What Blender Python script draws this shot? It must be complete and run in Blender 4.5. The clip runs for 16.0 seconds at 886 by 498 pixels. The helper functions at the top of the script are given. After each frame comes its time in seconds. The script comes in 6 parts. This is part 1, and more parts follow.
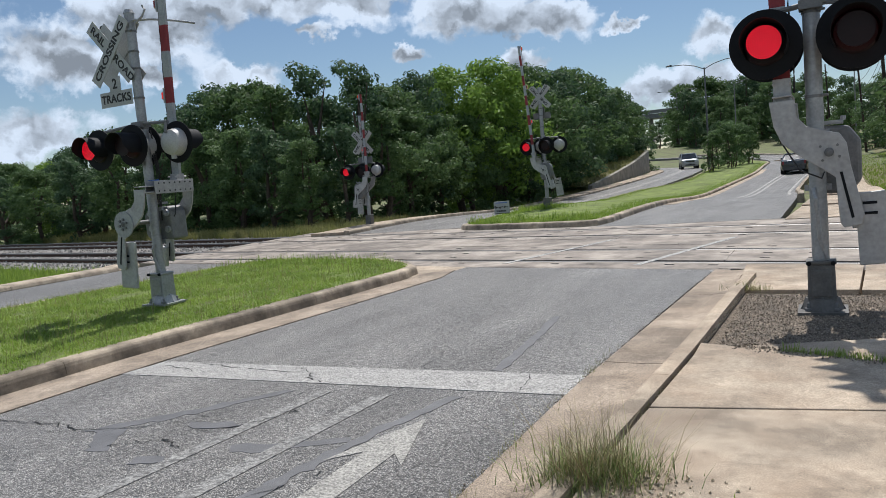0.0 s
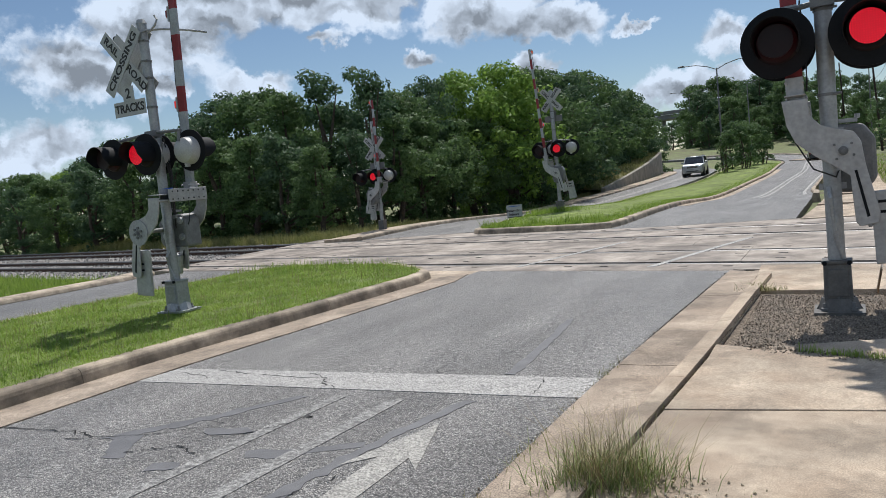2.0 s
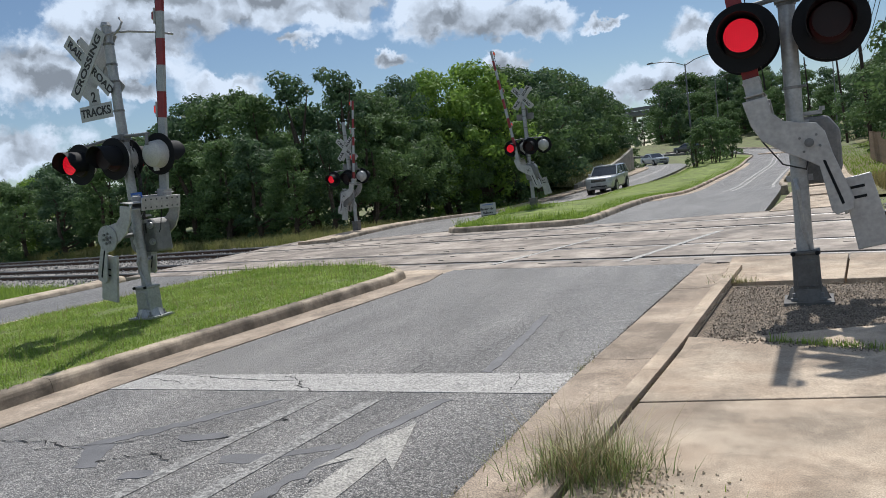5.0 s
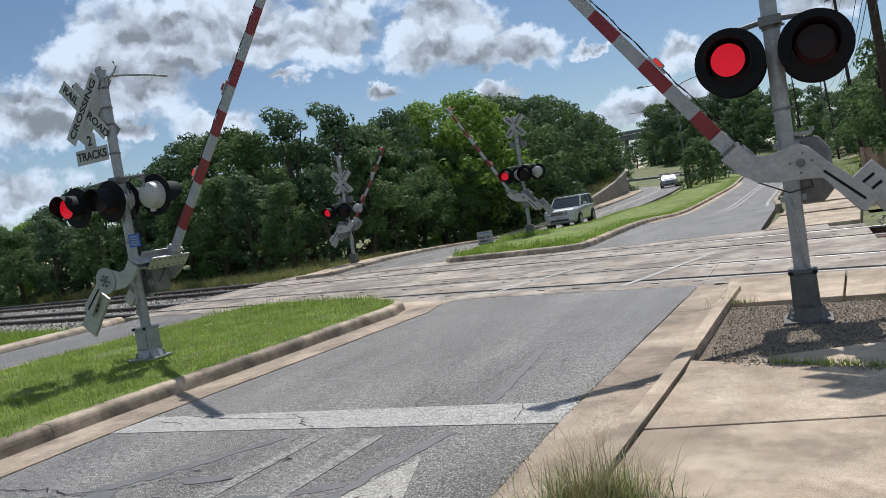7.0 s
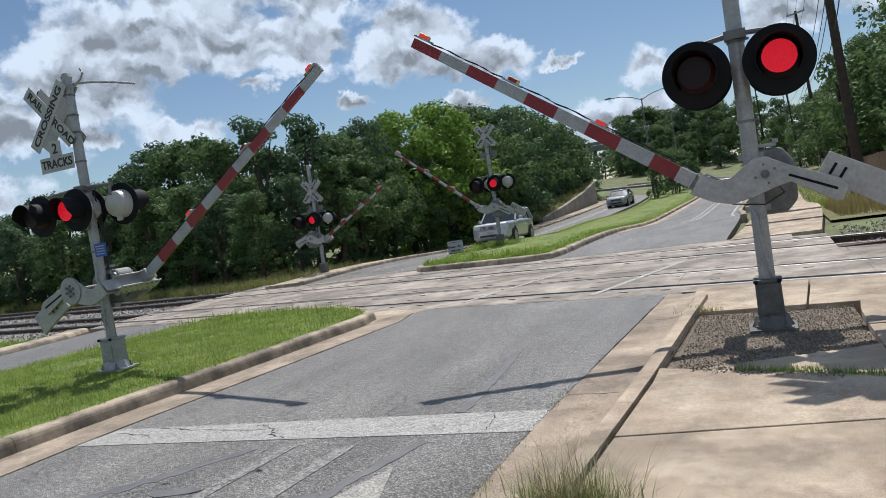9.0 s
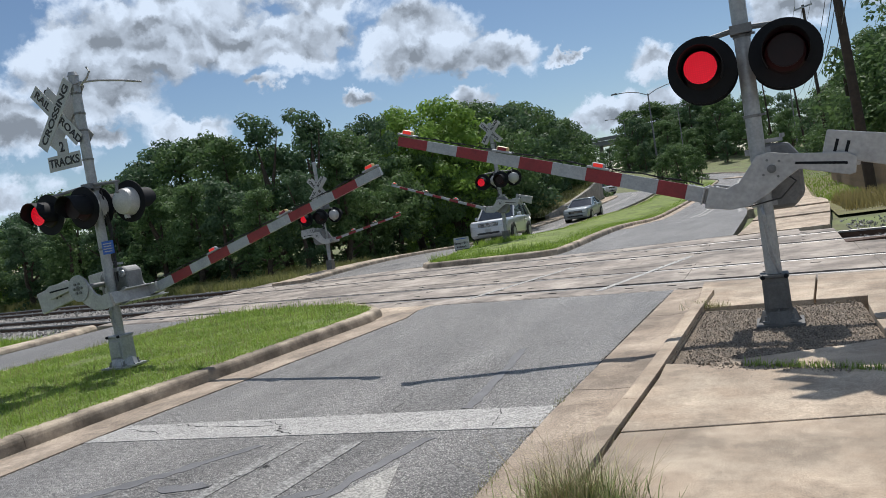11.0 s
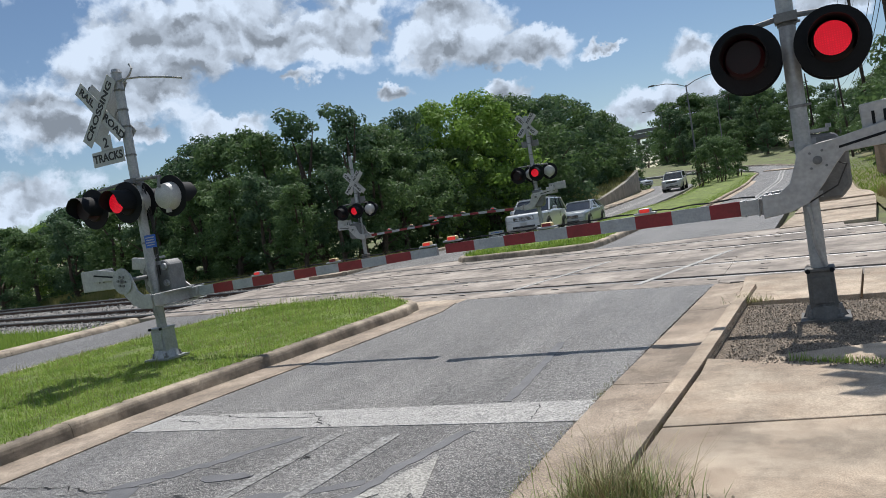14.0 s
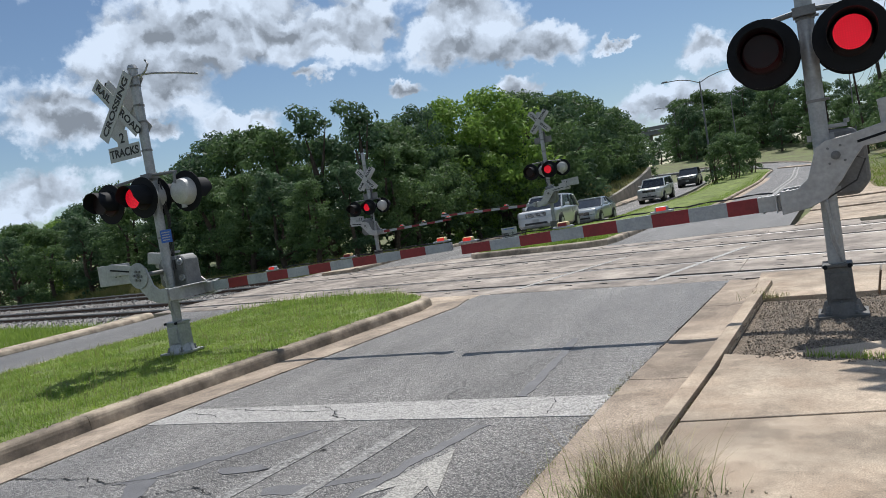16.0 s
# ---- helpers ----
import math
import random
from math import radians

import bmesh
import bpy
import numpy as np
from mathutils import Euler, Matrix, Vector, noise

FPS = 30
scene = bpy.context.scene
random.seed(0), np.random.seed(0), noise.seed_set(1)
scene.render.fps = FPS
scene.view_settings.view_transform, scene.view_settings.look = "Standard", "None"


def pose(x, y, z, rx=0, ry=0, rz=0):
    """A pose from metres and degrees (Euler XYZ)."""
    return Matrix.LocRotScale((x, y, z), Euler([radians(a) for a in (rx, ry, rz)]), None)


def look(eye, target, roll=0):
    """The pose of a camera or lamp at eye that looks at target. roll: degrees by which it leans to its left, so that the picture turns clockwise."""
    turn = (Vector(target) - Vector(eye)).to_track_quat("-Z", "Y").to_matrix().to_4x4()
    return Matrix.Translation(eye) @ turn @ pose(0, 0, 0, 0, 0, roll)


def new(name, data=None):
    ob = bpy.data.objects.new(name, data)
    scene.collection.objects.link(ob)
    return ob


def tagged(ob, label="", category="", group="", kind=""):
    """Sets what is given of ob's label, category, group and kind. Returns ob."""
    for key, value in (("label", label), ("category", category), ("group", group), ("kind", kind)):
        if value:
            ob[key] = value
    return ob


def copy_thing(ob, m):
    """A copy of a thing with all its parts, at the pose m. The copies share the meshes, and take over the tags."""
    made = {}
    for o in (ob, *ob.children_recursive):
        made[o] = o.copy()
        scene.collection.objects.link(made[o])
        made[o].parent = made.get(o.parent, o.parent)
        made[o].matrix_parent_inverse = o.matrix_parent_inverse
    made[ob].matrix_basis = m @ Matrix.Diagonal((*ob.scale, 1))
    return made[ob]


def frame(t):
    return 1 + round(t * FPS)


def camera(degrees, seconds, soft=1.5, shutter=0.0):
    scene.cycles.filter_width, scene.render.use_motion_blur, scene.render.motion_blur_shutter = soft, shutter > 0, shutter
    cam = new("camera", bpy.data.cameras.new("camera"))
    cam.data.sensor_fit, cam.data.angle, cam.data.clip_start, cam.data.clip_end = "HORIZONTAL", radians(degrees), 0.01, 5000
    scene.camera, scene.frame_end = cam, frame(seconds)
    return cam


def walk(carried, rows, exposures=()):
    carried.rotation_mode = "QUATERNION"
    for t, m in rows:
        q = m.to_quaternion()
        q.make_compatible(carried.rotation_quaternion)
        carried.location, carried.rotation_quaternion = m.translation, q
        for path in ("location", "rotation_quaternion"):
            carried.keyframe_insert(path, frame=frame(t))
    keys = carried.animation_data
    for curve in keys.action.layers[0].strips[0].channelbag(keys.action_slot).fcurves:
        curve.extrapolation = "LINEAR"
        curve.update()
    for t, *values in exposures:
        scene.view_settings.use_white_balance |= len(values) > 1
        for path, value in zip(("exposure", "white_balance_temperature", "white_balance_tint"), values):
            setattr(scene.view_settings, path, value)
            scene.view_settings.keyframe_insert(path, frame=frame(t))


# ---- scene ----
cam = camera(60.71, 16.0, soft=0.9)
PATH = [
    (0, -0.000, 0.000, 1.500, 84.60, 5.07, 27.00),
    (0.5, 0.001, -0.016, 1.498, 84.85, 5.01, 27.47),
    (1, -0.000, -0.018, 1.494, 84.73, 5.75, 27.35),
    (1.5, 0.009, -0.004, 1.498, 84.75, 6.23, 27.40),
    (2, 0.009, 0.005, 1.495, 85.04, 5.87, 27.95),
    (2.5, 0.007, -0.005, 1.497, 85.53, 5.95, 28.42),
    (3, 0.037, 0.018, 1.535, 91.48, 5.35, 24.26),
    (3.5, 0.054, 0.039, 1.568, 95.41, 3.91, 18.19),
    (4, 0.026, 0.044, 1.494, 88.09, 3.86, 20.87),
    (4.5, 0.014, 0.028, 1.483, 84.37, 5.94, 25.16),
    (7, 0.020, 0.007, 1.512, 86.93, 8.87, 25.63),
    (7.5, 0.020, -0.007, 1.508, 87.13, 8.75, 24.62),
    (8, 0.014, -0.005, 1.513, 87.40, 8.61, 23.46),
    (10.5, 0.019, -0.022, 1.512, 87.11, 8.99, 23.45),
    (11, 0.021, -0.015, 1.511, 87.11, 8.99, 23.82),
    (11.5, 0.020, -0.010, 1.514, 86.93, 9.07, 24.47),
    (12, 0.021, -0.013, 1.514, 86.92, 9.83, 25.11),
    (12.5, 0.017, -0.018, 1.513, 86.84, 10.15, 25.44),
    (13, 0.004, -0.019, 1.509, 86.79, 9.60, 25.84),
    (13.5, -0.004, -0.026, 1.505, 86.86, 9.35, 26.15),
    (14, -0.007, -0.024, 1.510, 87.07, 9.15, 26.46),
    (14.5, -0.037, -0.047, 1.497, 87.19, 8.27, 26.64),
    (15, -0.059, -0.058, 1.494, 87.29, 8.33, 27.69),
    (15.5, -0.059, -0.056, 1.497, 87.22, 8.91, 27.97),
    (16, -0.035, -0.047, 1.498, 86.97, 9.06, 27.34),
]
walk(cam, [(t, pose(x, y, z, rx, ry, rz)) for t, x, y, z, rx, ry, rz in PATH])

# ---- light ----
SUN = Vector((-0.12, 0.56, 1.0)).normalized()
sun = new("sun", bpy.data.lights.new("sun", "SUN"))
sun.data.energy, sun.data.angle, sun.data.color = 4.6, radians(0.55), (1.0, 0.965, 0.925)
sun.matrix_world = look((0, 0, 60), Vector((0, 0, 60)) - SUN)
world = bpy.data.worlds.new("sky")
scene.world = world
world.use_nodes = True
wt = world.node_tree
wt.nodes.clear()


def wnode(kind, **sets):
    n = wt.nodes.new(kind)
    for k, v in sets.items():
        n.inputs[k.replace("_", " ")].default_value = v
    return n


def wmath(op, a, b=None, c=None):
    n = wt.nodes.new("ShaderNodeMath")
    n.operation = op
    for i, v in enumerate((a, b, c)):
        if v is None:
            continue
        if isinstance(v, (int, float)):
            n.inputs[i].default_value = v
        else:
            wt.links.new(v, n.inputs[i])
    return n.outputs[0]


sky = wt.nodes.new("ShaderNodeTexSky")
sky.sky_type, sky.sun_disc = "NISHITA", False
sky.sun_elevation = math.asin(SUN.z)
sky.sun_rotation = math.atan2(SUN.x, SUN.y)
sky.dust_density, sky.air_density, sky.ozone_density = 0.1, 1.0, 3.5
# cumulus clouds: heading, height, half width and half height of each, in radians
CLOUDS = [(-0.581, 0.346, 0.252, 0.078), (-0.277, 0.387, 0.153, 0.049), (-0.6, 0.246, 0.14, 0.043), (-0.412, 0.216, 0.08, 0.041), (-0.327, 0.187, 0.076, 0.025), (-0.80, 0.235, 0.095, 0.085), (-0.82, 0.345, 0.08, 0.045), (-0.93, 0.17, 0.06, 0.05), (-0.95, 0.09, 0.07, 0.03), (-0.502, 0.159, 0.022, 0.011), (-0.225, 0.175, 0.024, 0.007), (-0.349, 0.135, 0.038, 0.019), (-0.123, 0.147, 0.056, 0.024), (-0.15, 0.086, 0.089, 0.027), (0.062, 0.186, 0.078, 0.043), (0.164, 0.183, 0.095, 0.043), (-0.26, 0.319, 0.041, 0.027), (-0.701, 0.148, 0.052, 0.025), (-0.817, 0.148, 0.04, 0.016), (-0.43, 0.28, 0.026, 0.009), (0.235, 0.27, 0.027, 0.013), (-0.63, 0.189, 0.025, 0.012)]
tc = wt.nodes.new("ShaderNodeTexCoord")
sep = wt.nodes.new("ShaderNodeSeparateXYZ")
wt.links.new(tc.outputs["Generated"], sep.inputs[0])
az = wmath("ARCTAN2", sep.outputs[0], sep.outputs[1])
el = wmath("ARCSINE", sep.outputs[2])


def warp(offset_by, scale, amount):
    v = wt.nodes.new("ShaderNodeVectorMath")
    v.operation = "ADD"
    v.inputs[1].default_value = (offset_by, 2 * offset_by, 0)
    wt.links.new(tc.outputs["Generated"], v.inputs[0])
    n = wt.nodes.new("ShaderNodeTexNoise")
    n.inputs["Scale"].default_value, n.inputs["Detail"].default_value, n.inputs["Roughness"].default_value = scale, 6, 0.6
    wt.links.new(v.outputs[0], n.inputs["Vector"])
    return wmath("MULTIPLY", wmath("SUBTRACT", n.outputs["Fac"], 0.5), amount)


waz = wmath("ADD", az, wmath("ADD", warp(1.0, 9.0, 0.12), warp(7.0, 34.0, 0.035)))
wel = wmath("ADD", el, wmath("ADD", warp(3.0, 9.0, 0.10), warp(9.0, 34.0, 0.035)))


def cloud_noise(shift, scale, detail):
    cb = wt.nodes.new("ShaderNodeCombineXYZ")
    wt.links.new(az, cb.inputs[0])
    wt.links.new(wmath("ADD", wmath("MULTIPLY", el, 1.25), shift), cb.inputs[1])
    n = wt.nodes.new("ShaderNodeTexNoise")
    n.inputs["Scale"].default_value, n.inputs["Detail"].default_value, n.inputs["Roughness"].default_value = scale, detail, 0.58
    n.inputs["Distortion"].default_value = 0.25
    wt.links.new(cb.outputs[0], n.inputs["Vector"])
    return n.outputs["Fac"]


big = cloud_noise(0.0, 6.0, 10)
small_billow = cloud_noise(1.7, 19.0, 6)
body = None
for ca, ce, cw, ch in CLOUDS:
    dx = wmath("DIVIDE", wmath("SUBTRACT", waz, ca), cw)
    dy = wmath("DIVIDE", wmath("SUBTRACT", wel, ce), ch)
    dd = wmath("SUBTRACT", 1.0, wmath("SQRT", wmath("ADD", wmath("MULTIPLY", dx, dx), wmath("MULTIPLY", dy, dy))))
    body = dd if body is None else wmath("SMOOTH_MAX", body, dd, 0.12)
# the same kind of broken cloud goes on round the rest of the sky
away = wmath("MULTIPLY", wmath("SUBTRACT", wmath("ABSOLUTE", wmath("ADD", az, 0.36)), 0.75), 1.2)
rest = wmath("MINIMUM", away, wmath("MULTIPLY", wmath("SUBTRACT", cloud_noise(3.0, 2.6, 3), 0.5), 4.0))
body = wmath("MAXIMUM", body, rest)
body = wmath("MAXIMUM", body, -0.8)
dens = wmath("ADD", wmath("MULTIPLY", body, 0.9), wmath("MULTIPLY", wmath("SUBTRACT", big, 0.46), 1.6))
dens = wmath("ADD", dens, wmath("MULTIPLY", wmath("SUBTRACT", small_billow, 0.5), 0.55))


def puffs(shift, scale):
    """Rounded heads of cumulus: 0 at a head's middle, larger towards its rim."""
    cb = wt.nodes.new("ShaderNodeCombineXYZ")
    wt.links.new(waz, cb.inputs[0])
    wt.links.new(wmath("ADD", wmath("MULTIPLY", wel, 1.3), shift), cb.inputs[1])
    v = wt.nodes.new("ShaderNodeTexVoronoi")
    v.feature = "SMOOTH_F1"
    v.inputs["Scale"].default_value, v.inputs["Smoothness"].default_value = scale, 0.35
    v.inputs["Detail"].default_value, v.inputs["Roughness"].default_value = 2.0, 0.5
    wt.links.new(cb.outputs[0], v.inputs["Vector"])
    return v.outputs["Distance"]


heads = puffs(0.0, 17.0)
dens = wmath("ADD", dens, wmath("MULTIPLY", wmath("SUBTRACT", 0.98, heads), 0.50))


def step(v, a, b):
    n = wt.nodes.new("ShaderNodeMapRange")
    n.interpolation_type = "SMOOTHSTEP"
    n.inputs["From Min"].default_value, n.inputs["From Max"].default_value = a, b
    wt.links.new(v, n.inputs["Value"])
    return n.outputs[0]


cover = step(dens, -0.04, 0.34)
core = step(dens, 0.12, 1.05)
lit = wmath("ADD", wmath("MULTIPLY", wmath("SUBTRACT", big, cloud_noise(0.05, 6.0, 6)), 2.2), wmath("MULTIPLY", wmath("SUBTRACT", puffs(0.022, 17.0), heads), 1.3))
tone = wmath("ADD", wmath("SUBTRACT", 9.2, wmath("MULTIPLY", core, 4.7)), wmath("ADD", wmath("MULTIPLY", lit, 7.5), wmath("MULTIPLY", wmath("SUBTRACT", small_billow, 0.5), 5.0)))
tone = wmath("MINIMUM", wmath("MAXIMUM", tone, 3.7), 10.6)
cc = wt.nodes.new("ShaderNodeCombineColor")
wt.links.new(wmath("MULTIPLY", tone, 0.82), cc.inputs[0])
wt.links.new(wmath("MULTIPLY", tone, 0.955), cc.inputs[1])
wt.links.new(wmath("MULTIPLY", tone, 1.15), cc.inputs[2])
mixc = wt.nodes.new("ShaderNodeMix")
mixc.data_type = "RGBA"
wt.links.new(cover, mixc.inputs[0])
wt.links.new(sky.outputs[0], mixc.inputs[6])
wt.links.new(cc.outputs[0], mixc.inputs[7])
out = wt.nodes.new("ShaderNodeOutputWorld")
bg = wt.nodes.new("ShaderNodeBackground")
bg.inputs["Strength"].default_value = 0.08
wt.links.new(mixc.outputs[2], bg.inputs["Color"])
wt.links.new(bg.outputs[0], out.inputs[0])
scene.view_settings.exposure = 0.0

# ---- materials ----
def mat(name, base, rough=0.8, metal=0.0, var=0.25, scale=6.0, bump=0.3, fine=60.0, tint=None, spots=0.0, spec=0.5, bump_dist=0.01):
    """Procedural surface: two scales of tone, grain relief and roughness breakup."""
    m = bpy.data.materials.new(name)
    m.use_nodes = True
    nt = m.node_tree
    b = nt.nodes["Principled BSDF"]
    b.inputs["Metallic"].default_value = metal
    b.inputs["Specular IOR Level"].default_value = spec
    co = nt.nodes.new("ShaderNodeTexCoord")
    n1 = nt.nodes.new("ShaderNodeTexNoise")
    n1.inputs["Scale"].default_value, n1.inputs["Detail"].default_value = scale, 6
    n1.inputs["Roughness"].default_value = 0.62
    n2 = nt.nodes.new("ShaderNodeTexNoise")
    n2.inputs["Scale"].default_value, n2.inputs["Detail"].default_value = fine, 3
    for n in (n1, n2):
        nt.links.new(co.outputs["Object"], n.inputs["Vector"])
    ramp = nt.nodes.new("ShaderNodeValToRGB")
    lo = [c * (1 - var) for c in base]
    hi = [min(1, c * (1 + var)) for c in (tint or base)]
    ramp.color_ramp.elements[0].position, ramp.color_ramp.elements[1].position = 0.3, 0.7
    ramp.color_ramp.elements[0].color, ramp.color_ramp.elements[1].color = (*lo, 1), (*hi, 1)
    nt.links.new(n1.outputs["Fac"], ramp.inputs[0])
    mix = nt.nodes.new("ShaderNodeMix")
    mix.data_type, mix.blend_type = "RGBA", "OVERLAY"
    mix.inputs[0].default_value = min(1.0, 0.35 + spots)
    nt.links.new(ramp.outputs[0], mix.inputs[6])
    grain = nt.nodes.new("ShaderNodeMapRange")
    k = 0.5 * min(1.0, 0.3 + 1.5 * spots)
    grain.inputs["From Min"].default_value, grain.inputs["From Max"].default_value = 0.32, 0.68
    grain.inputs["To Min"].default_value, grain.inputs["To Max"].default_value = 0.5 - k, 0.5 + k
    nt.links.new(n2.outputs["Fac"], grain.inputs["Value"])
    nt.links.new(grain.outputs[0], mix.inputs[7])
    nt.links.new(mix.outputs[2], b.inputs["Base Color"])
    rr = nt.nodes.new("ShaderNodeMapRange")
    rr.inputs["To Min"].default_value, rr.inputs["To Max"].default_value = max(0.02, rough - 0.12), min(1, rough + 0.12)
    nt.links.new(n1.outputs["Fac"], rr.inputs["Value"])
    nt.links.new(rr.outputs[0], b.inputs["Roughness"])
    if bump:
        bp = nt.nodes.new("ShaderNodeBump")
        bp.inputs["Strength"].default_value, bp.inputs["Distance"].default_value = bump, bump_dist
        nt.links.new(n2.outputs["Fac"], bp.inputs["Height"])
        nt.links.new(bp.outputs[0], b.inputs["Normal"])
    return m


def glow(name, color, strength):
    m = bpy.data.materials.new(name)
    m.use_nodes = True
    b = m.node_tree.nodes["Principled BSDF"]
    b.inputs["Base Color"].default_value = (*[c * 0.5 for c in color], 1)
    b.inputs["Emission Color"].default_value = (*color, 1)
    b.inputs["Emission Strength"].default_value = strength
    return m


M = dict(
    earth=mat("earth", (0.14, 0.12, 0.07), 0.95, var=0.4, scale=0.6, fine=25, bump=0.6, tint=(0.12, 0.15, 0.05), bump_dist=0.03),
    asphalt=mat("asphalt", (0.105, 0.102, 0.098), 0.5, var=0.25, scale=1.3, fine=75, bump=1.0, spots=0.65, bump_dist=0.014),
    asphalt_far=mat("asphalt_worn", (0.10, 0.097, 0.092), 0.6, var=0.2, scale=0.5, fine=90, bump=0.4, spots=0.3),
    patch=mat("tar_patch", (0.115, 0.115, 0.119), 0.6, var=0.3, scale=5, fine=140, bump=0.3),
    crackm=mat("crack", (0.012, 0.012, 0.012), 0.95, bump=0),
    concrete=mat("concrete", (0.335, 0.25, 0.175), 0.85, var=0.18, scale=2.6, fine=150, bump=0.3, spots=0.2, tint=(0.355, 0.295, 0.225), bump_dist=0.003),
    kerb=mat("kerb_concrete", (0.225, 0.18, 0.132), 0.88, var=0.4, scale=2.2, fine=90, bump=0.45, tint=(0.29, 0.24, 0.18), bump_dist=0.005),
    panel=mat("crossing_concrete", (0.215, 0.172, 0.135), 0.75, var=0.3, scale=1.1, fine=70, bump=0.4, tint=(0.25, 0.218, 0.185), bump_dist=0.006),
    rubber=mat("flangeway_rubber", (0.02, 0.019, 0.018), 0.85, bump=0.2),
    rail_head=mat("polished_rail", (0.19, 0.185, 0.178), 0.5, metal=0.7, var=0.15, scale=4, bump=0.05),
    iron=mat("dark_iron", (0.12, 0.117, 0.11), 0.65, metal=0.2, var=0.3, scale=9, bump=0.2),
    rail_rust=mat("rusty_rail", (0.075, 0.042, 0.028), 0.85, var=0.4, scale=9, bump=0.4),
    tie=mat("weathered_tie", (0.07, 0.05, 0.038), 0.9, var=0.4, scale=5, bump=0.5),
    ballast=mat("ballast", (0.25, 0.235, 0.215), 0.9, var=0.35, scale=9, fine=40, bump=1.0, spots=0.4, bump_dist=0.03),
    paint=mat("road_paint", (0.55, 0.53, 0.49), 0.7, var=0.22, scale=7, fine=90, bump=0.5, spots=0.3),
    paint_worn=mat("road_paint_worn", (0.33, 0.32, 0.30), 0.7, var=0.4, scale=8, fine=90, bump=0.5, spots=0.5),
    grass=mat("grass_soil", (0.11, 0.15, 0.03), 0.95, var=0.4, scale=1.5, fine=50, bump=0.8, tint=(0.17, 0.22, 0.05), bump_dist=0.03),
    dry=mat("dry_grass_soil", (0.17, 0.14, 0.07), 0.95, var=0.35, scale=1.5, fine=50, bump=0.8, tint=(0.14, 0.14, 0.05), bump_dist=0.03),
    mulch=mat("mulch_bed", (0.175, 0.14, 0.105), 0.95, var=0.45, scale=12, fine=60, bump=1.0, spots=0.6, bump_dist=0.02),
    galv=mat("galvanised_steel", (0.32, 0.33, 0.335), 0.5, metal=0.55, var=0.18, scale=7, fine=40, bump=0.06),
    alu=mat("painted_aluminium", (0.37, 0.37, 0.365), 0.5, metal=0.35, var=0.16, scale=6, fine=30, bump=0.08),
    grey=mat("grey_cast_iron", (0.165, 0.168, 0.168), 0.6, metal=0.3, var=0.25, scale=9, bump=0.15),
    dark=mat("black_paint", (0.008, 0.009, 0.011), 0.7, var=0.3, scale=6, bump=0.05, spec=0.2),
    sign=mat("sign_white", (0.36, 0.37, 0.365), 0.5, var=0.08, scale=3, bump=0.02),
    black=mat("sign_black", (0.02, 0.02, 0.02), 0.6, bump=0),
    red_tape=mat("red_reflective", (0.21, 0.016, 0.020), 0.45, var=0.18, scale=8, bump=0.03),
    white_tape=mat("white_reflective", (0.31, 0.33, 0.34), 0.45, var=0.15, scale=8, bump=0.03),
    blue=mat("blue_sign", (0.02, 0.10, 0.42), 0.5, var=0.15, bump=0),
    lens=mat("dark_red_lens", (0.010, 0.003, 0.004), 0.5, bump=0, spec=0.3),
    back_lens=mat("lamp_housing_back", (0.40, 0.40, 0.39), 0.45, var=0.1, bump=0.03),
    led=glow("lit_red_led", (1.0, 0.006, 0.03), 2.0),
    gate_led=glow("gate_red_led", (1.0, 0.05, 0.035), 0.4),
    amber=mat("yellowed_lamp_case", (0.62, 0.46, 0.20), 0.45, var=0.15, bump=0),
    bark=mat("bark", (0.08, 0.062, 0.045), 0.95, var=0.4, scale=8, bump=0.8, bump_dist=0.02),
    pole=mat("creosote_pole", (0.045, 0.032, 0.024), 0.9, var=0.35, scale=4, bump=0.4),
    fence=mat("cedar_fence", (0.20, 0.135, 0.08), 0.85, var=0.3, scale=3, bump=0.3),
    wire=mat("wire", (0.02, 0.02, 0.02), 0.6, bump=0),
    wall=mat("retaining_wall", (0.27, 0.25, 0.21), 0.9, var=0.35, scale=1.2, fine=20, bump=0.4),
    tyre=mat("tyre", (0.018, 0.018, 0.018), 0.85, bump=0.1),
    glass=mat("car_glass", (0.02, 0.025, 0.03), 0.06, bump=0, spec=0.8),
    chrome=mat("chrome", (0.6, 0.6, 0.6), 0.18, metal=1.0, bump=0),
    trim=mat("black_trim", (0.02, 0.02, 0.021), 0.55, bump=0),
    lampglass=mat("headlamp_glass", (0.6, 0.62, 0.64), 0.1, var=0.1, bump=0),
)


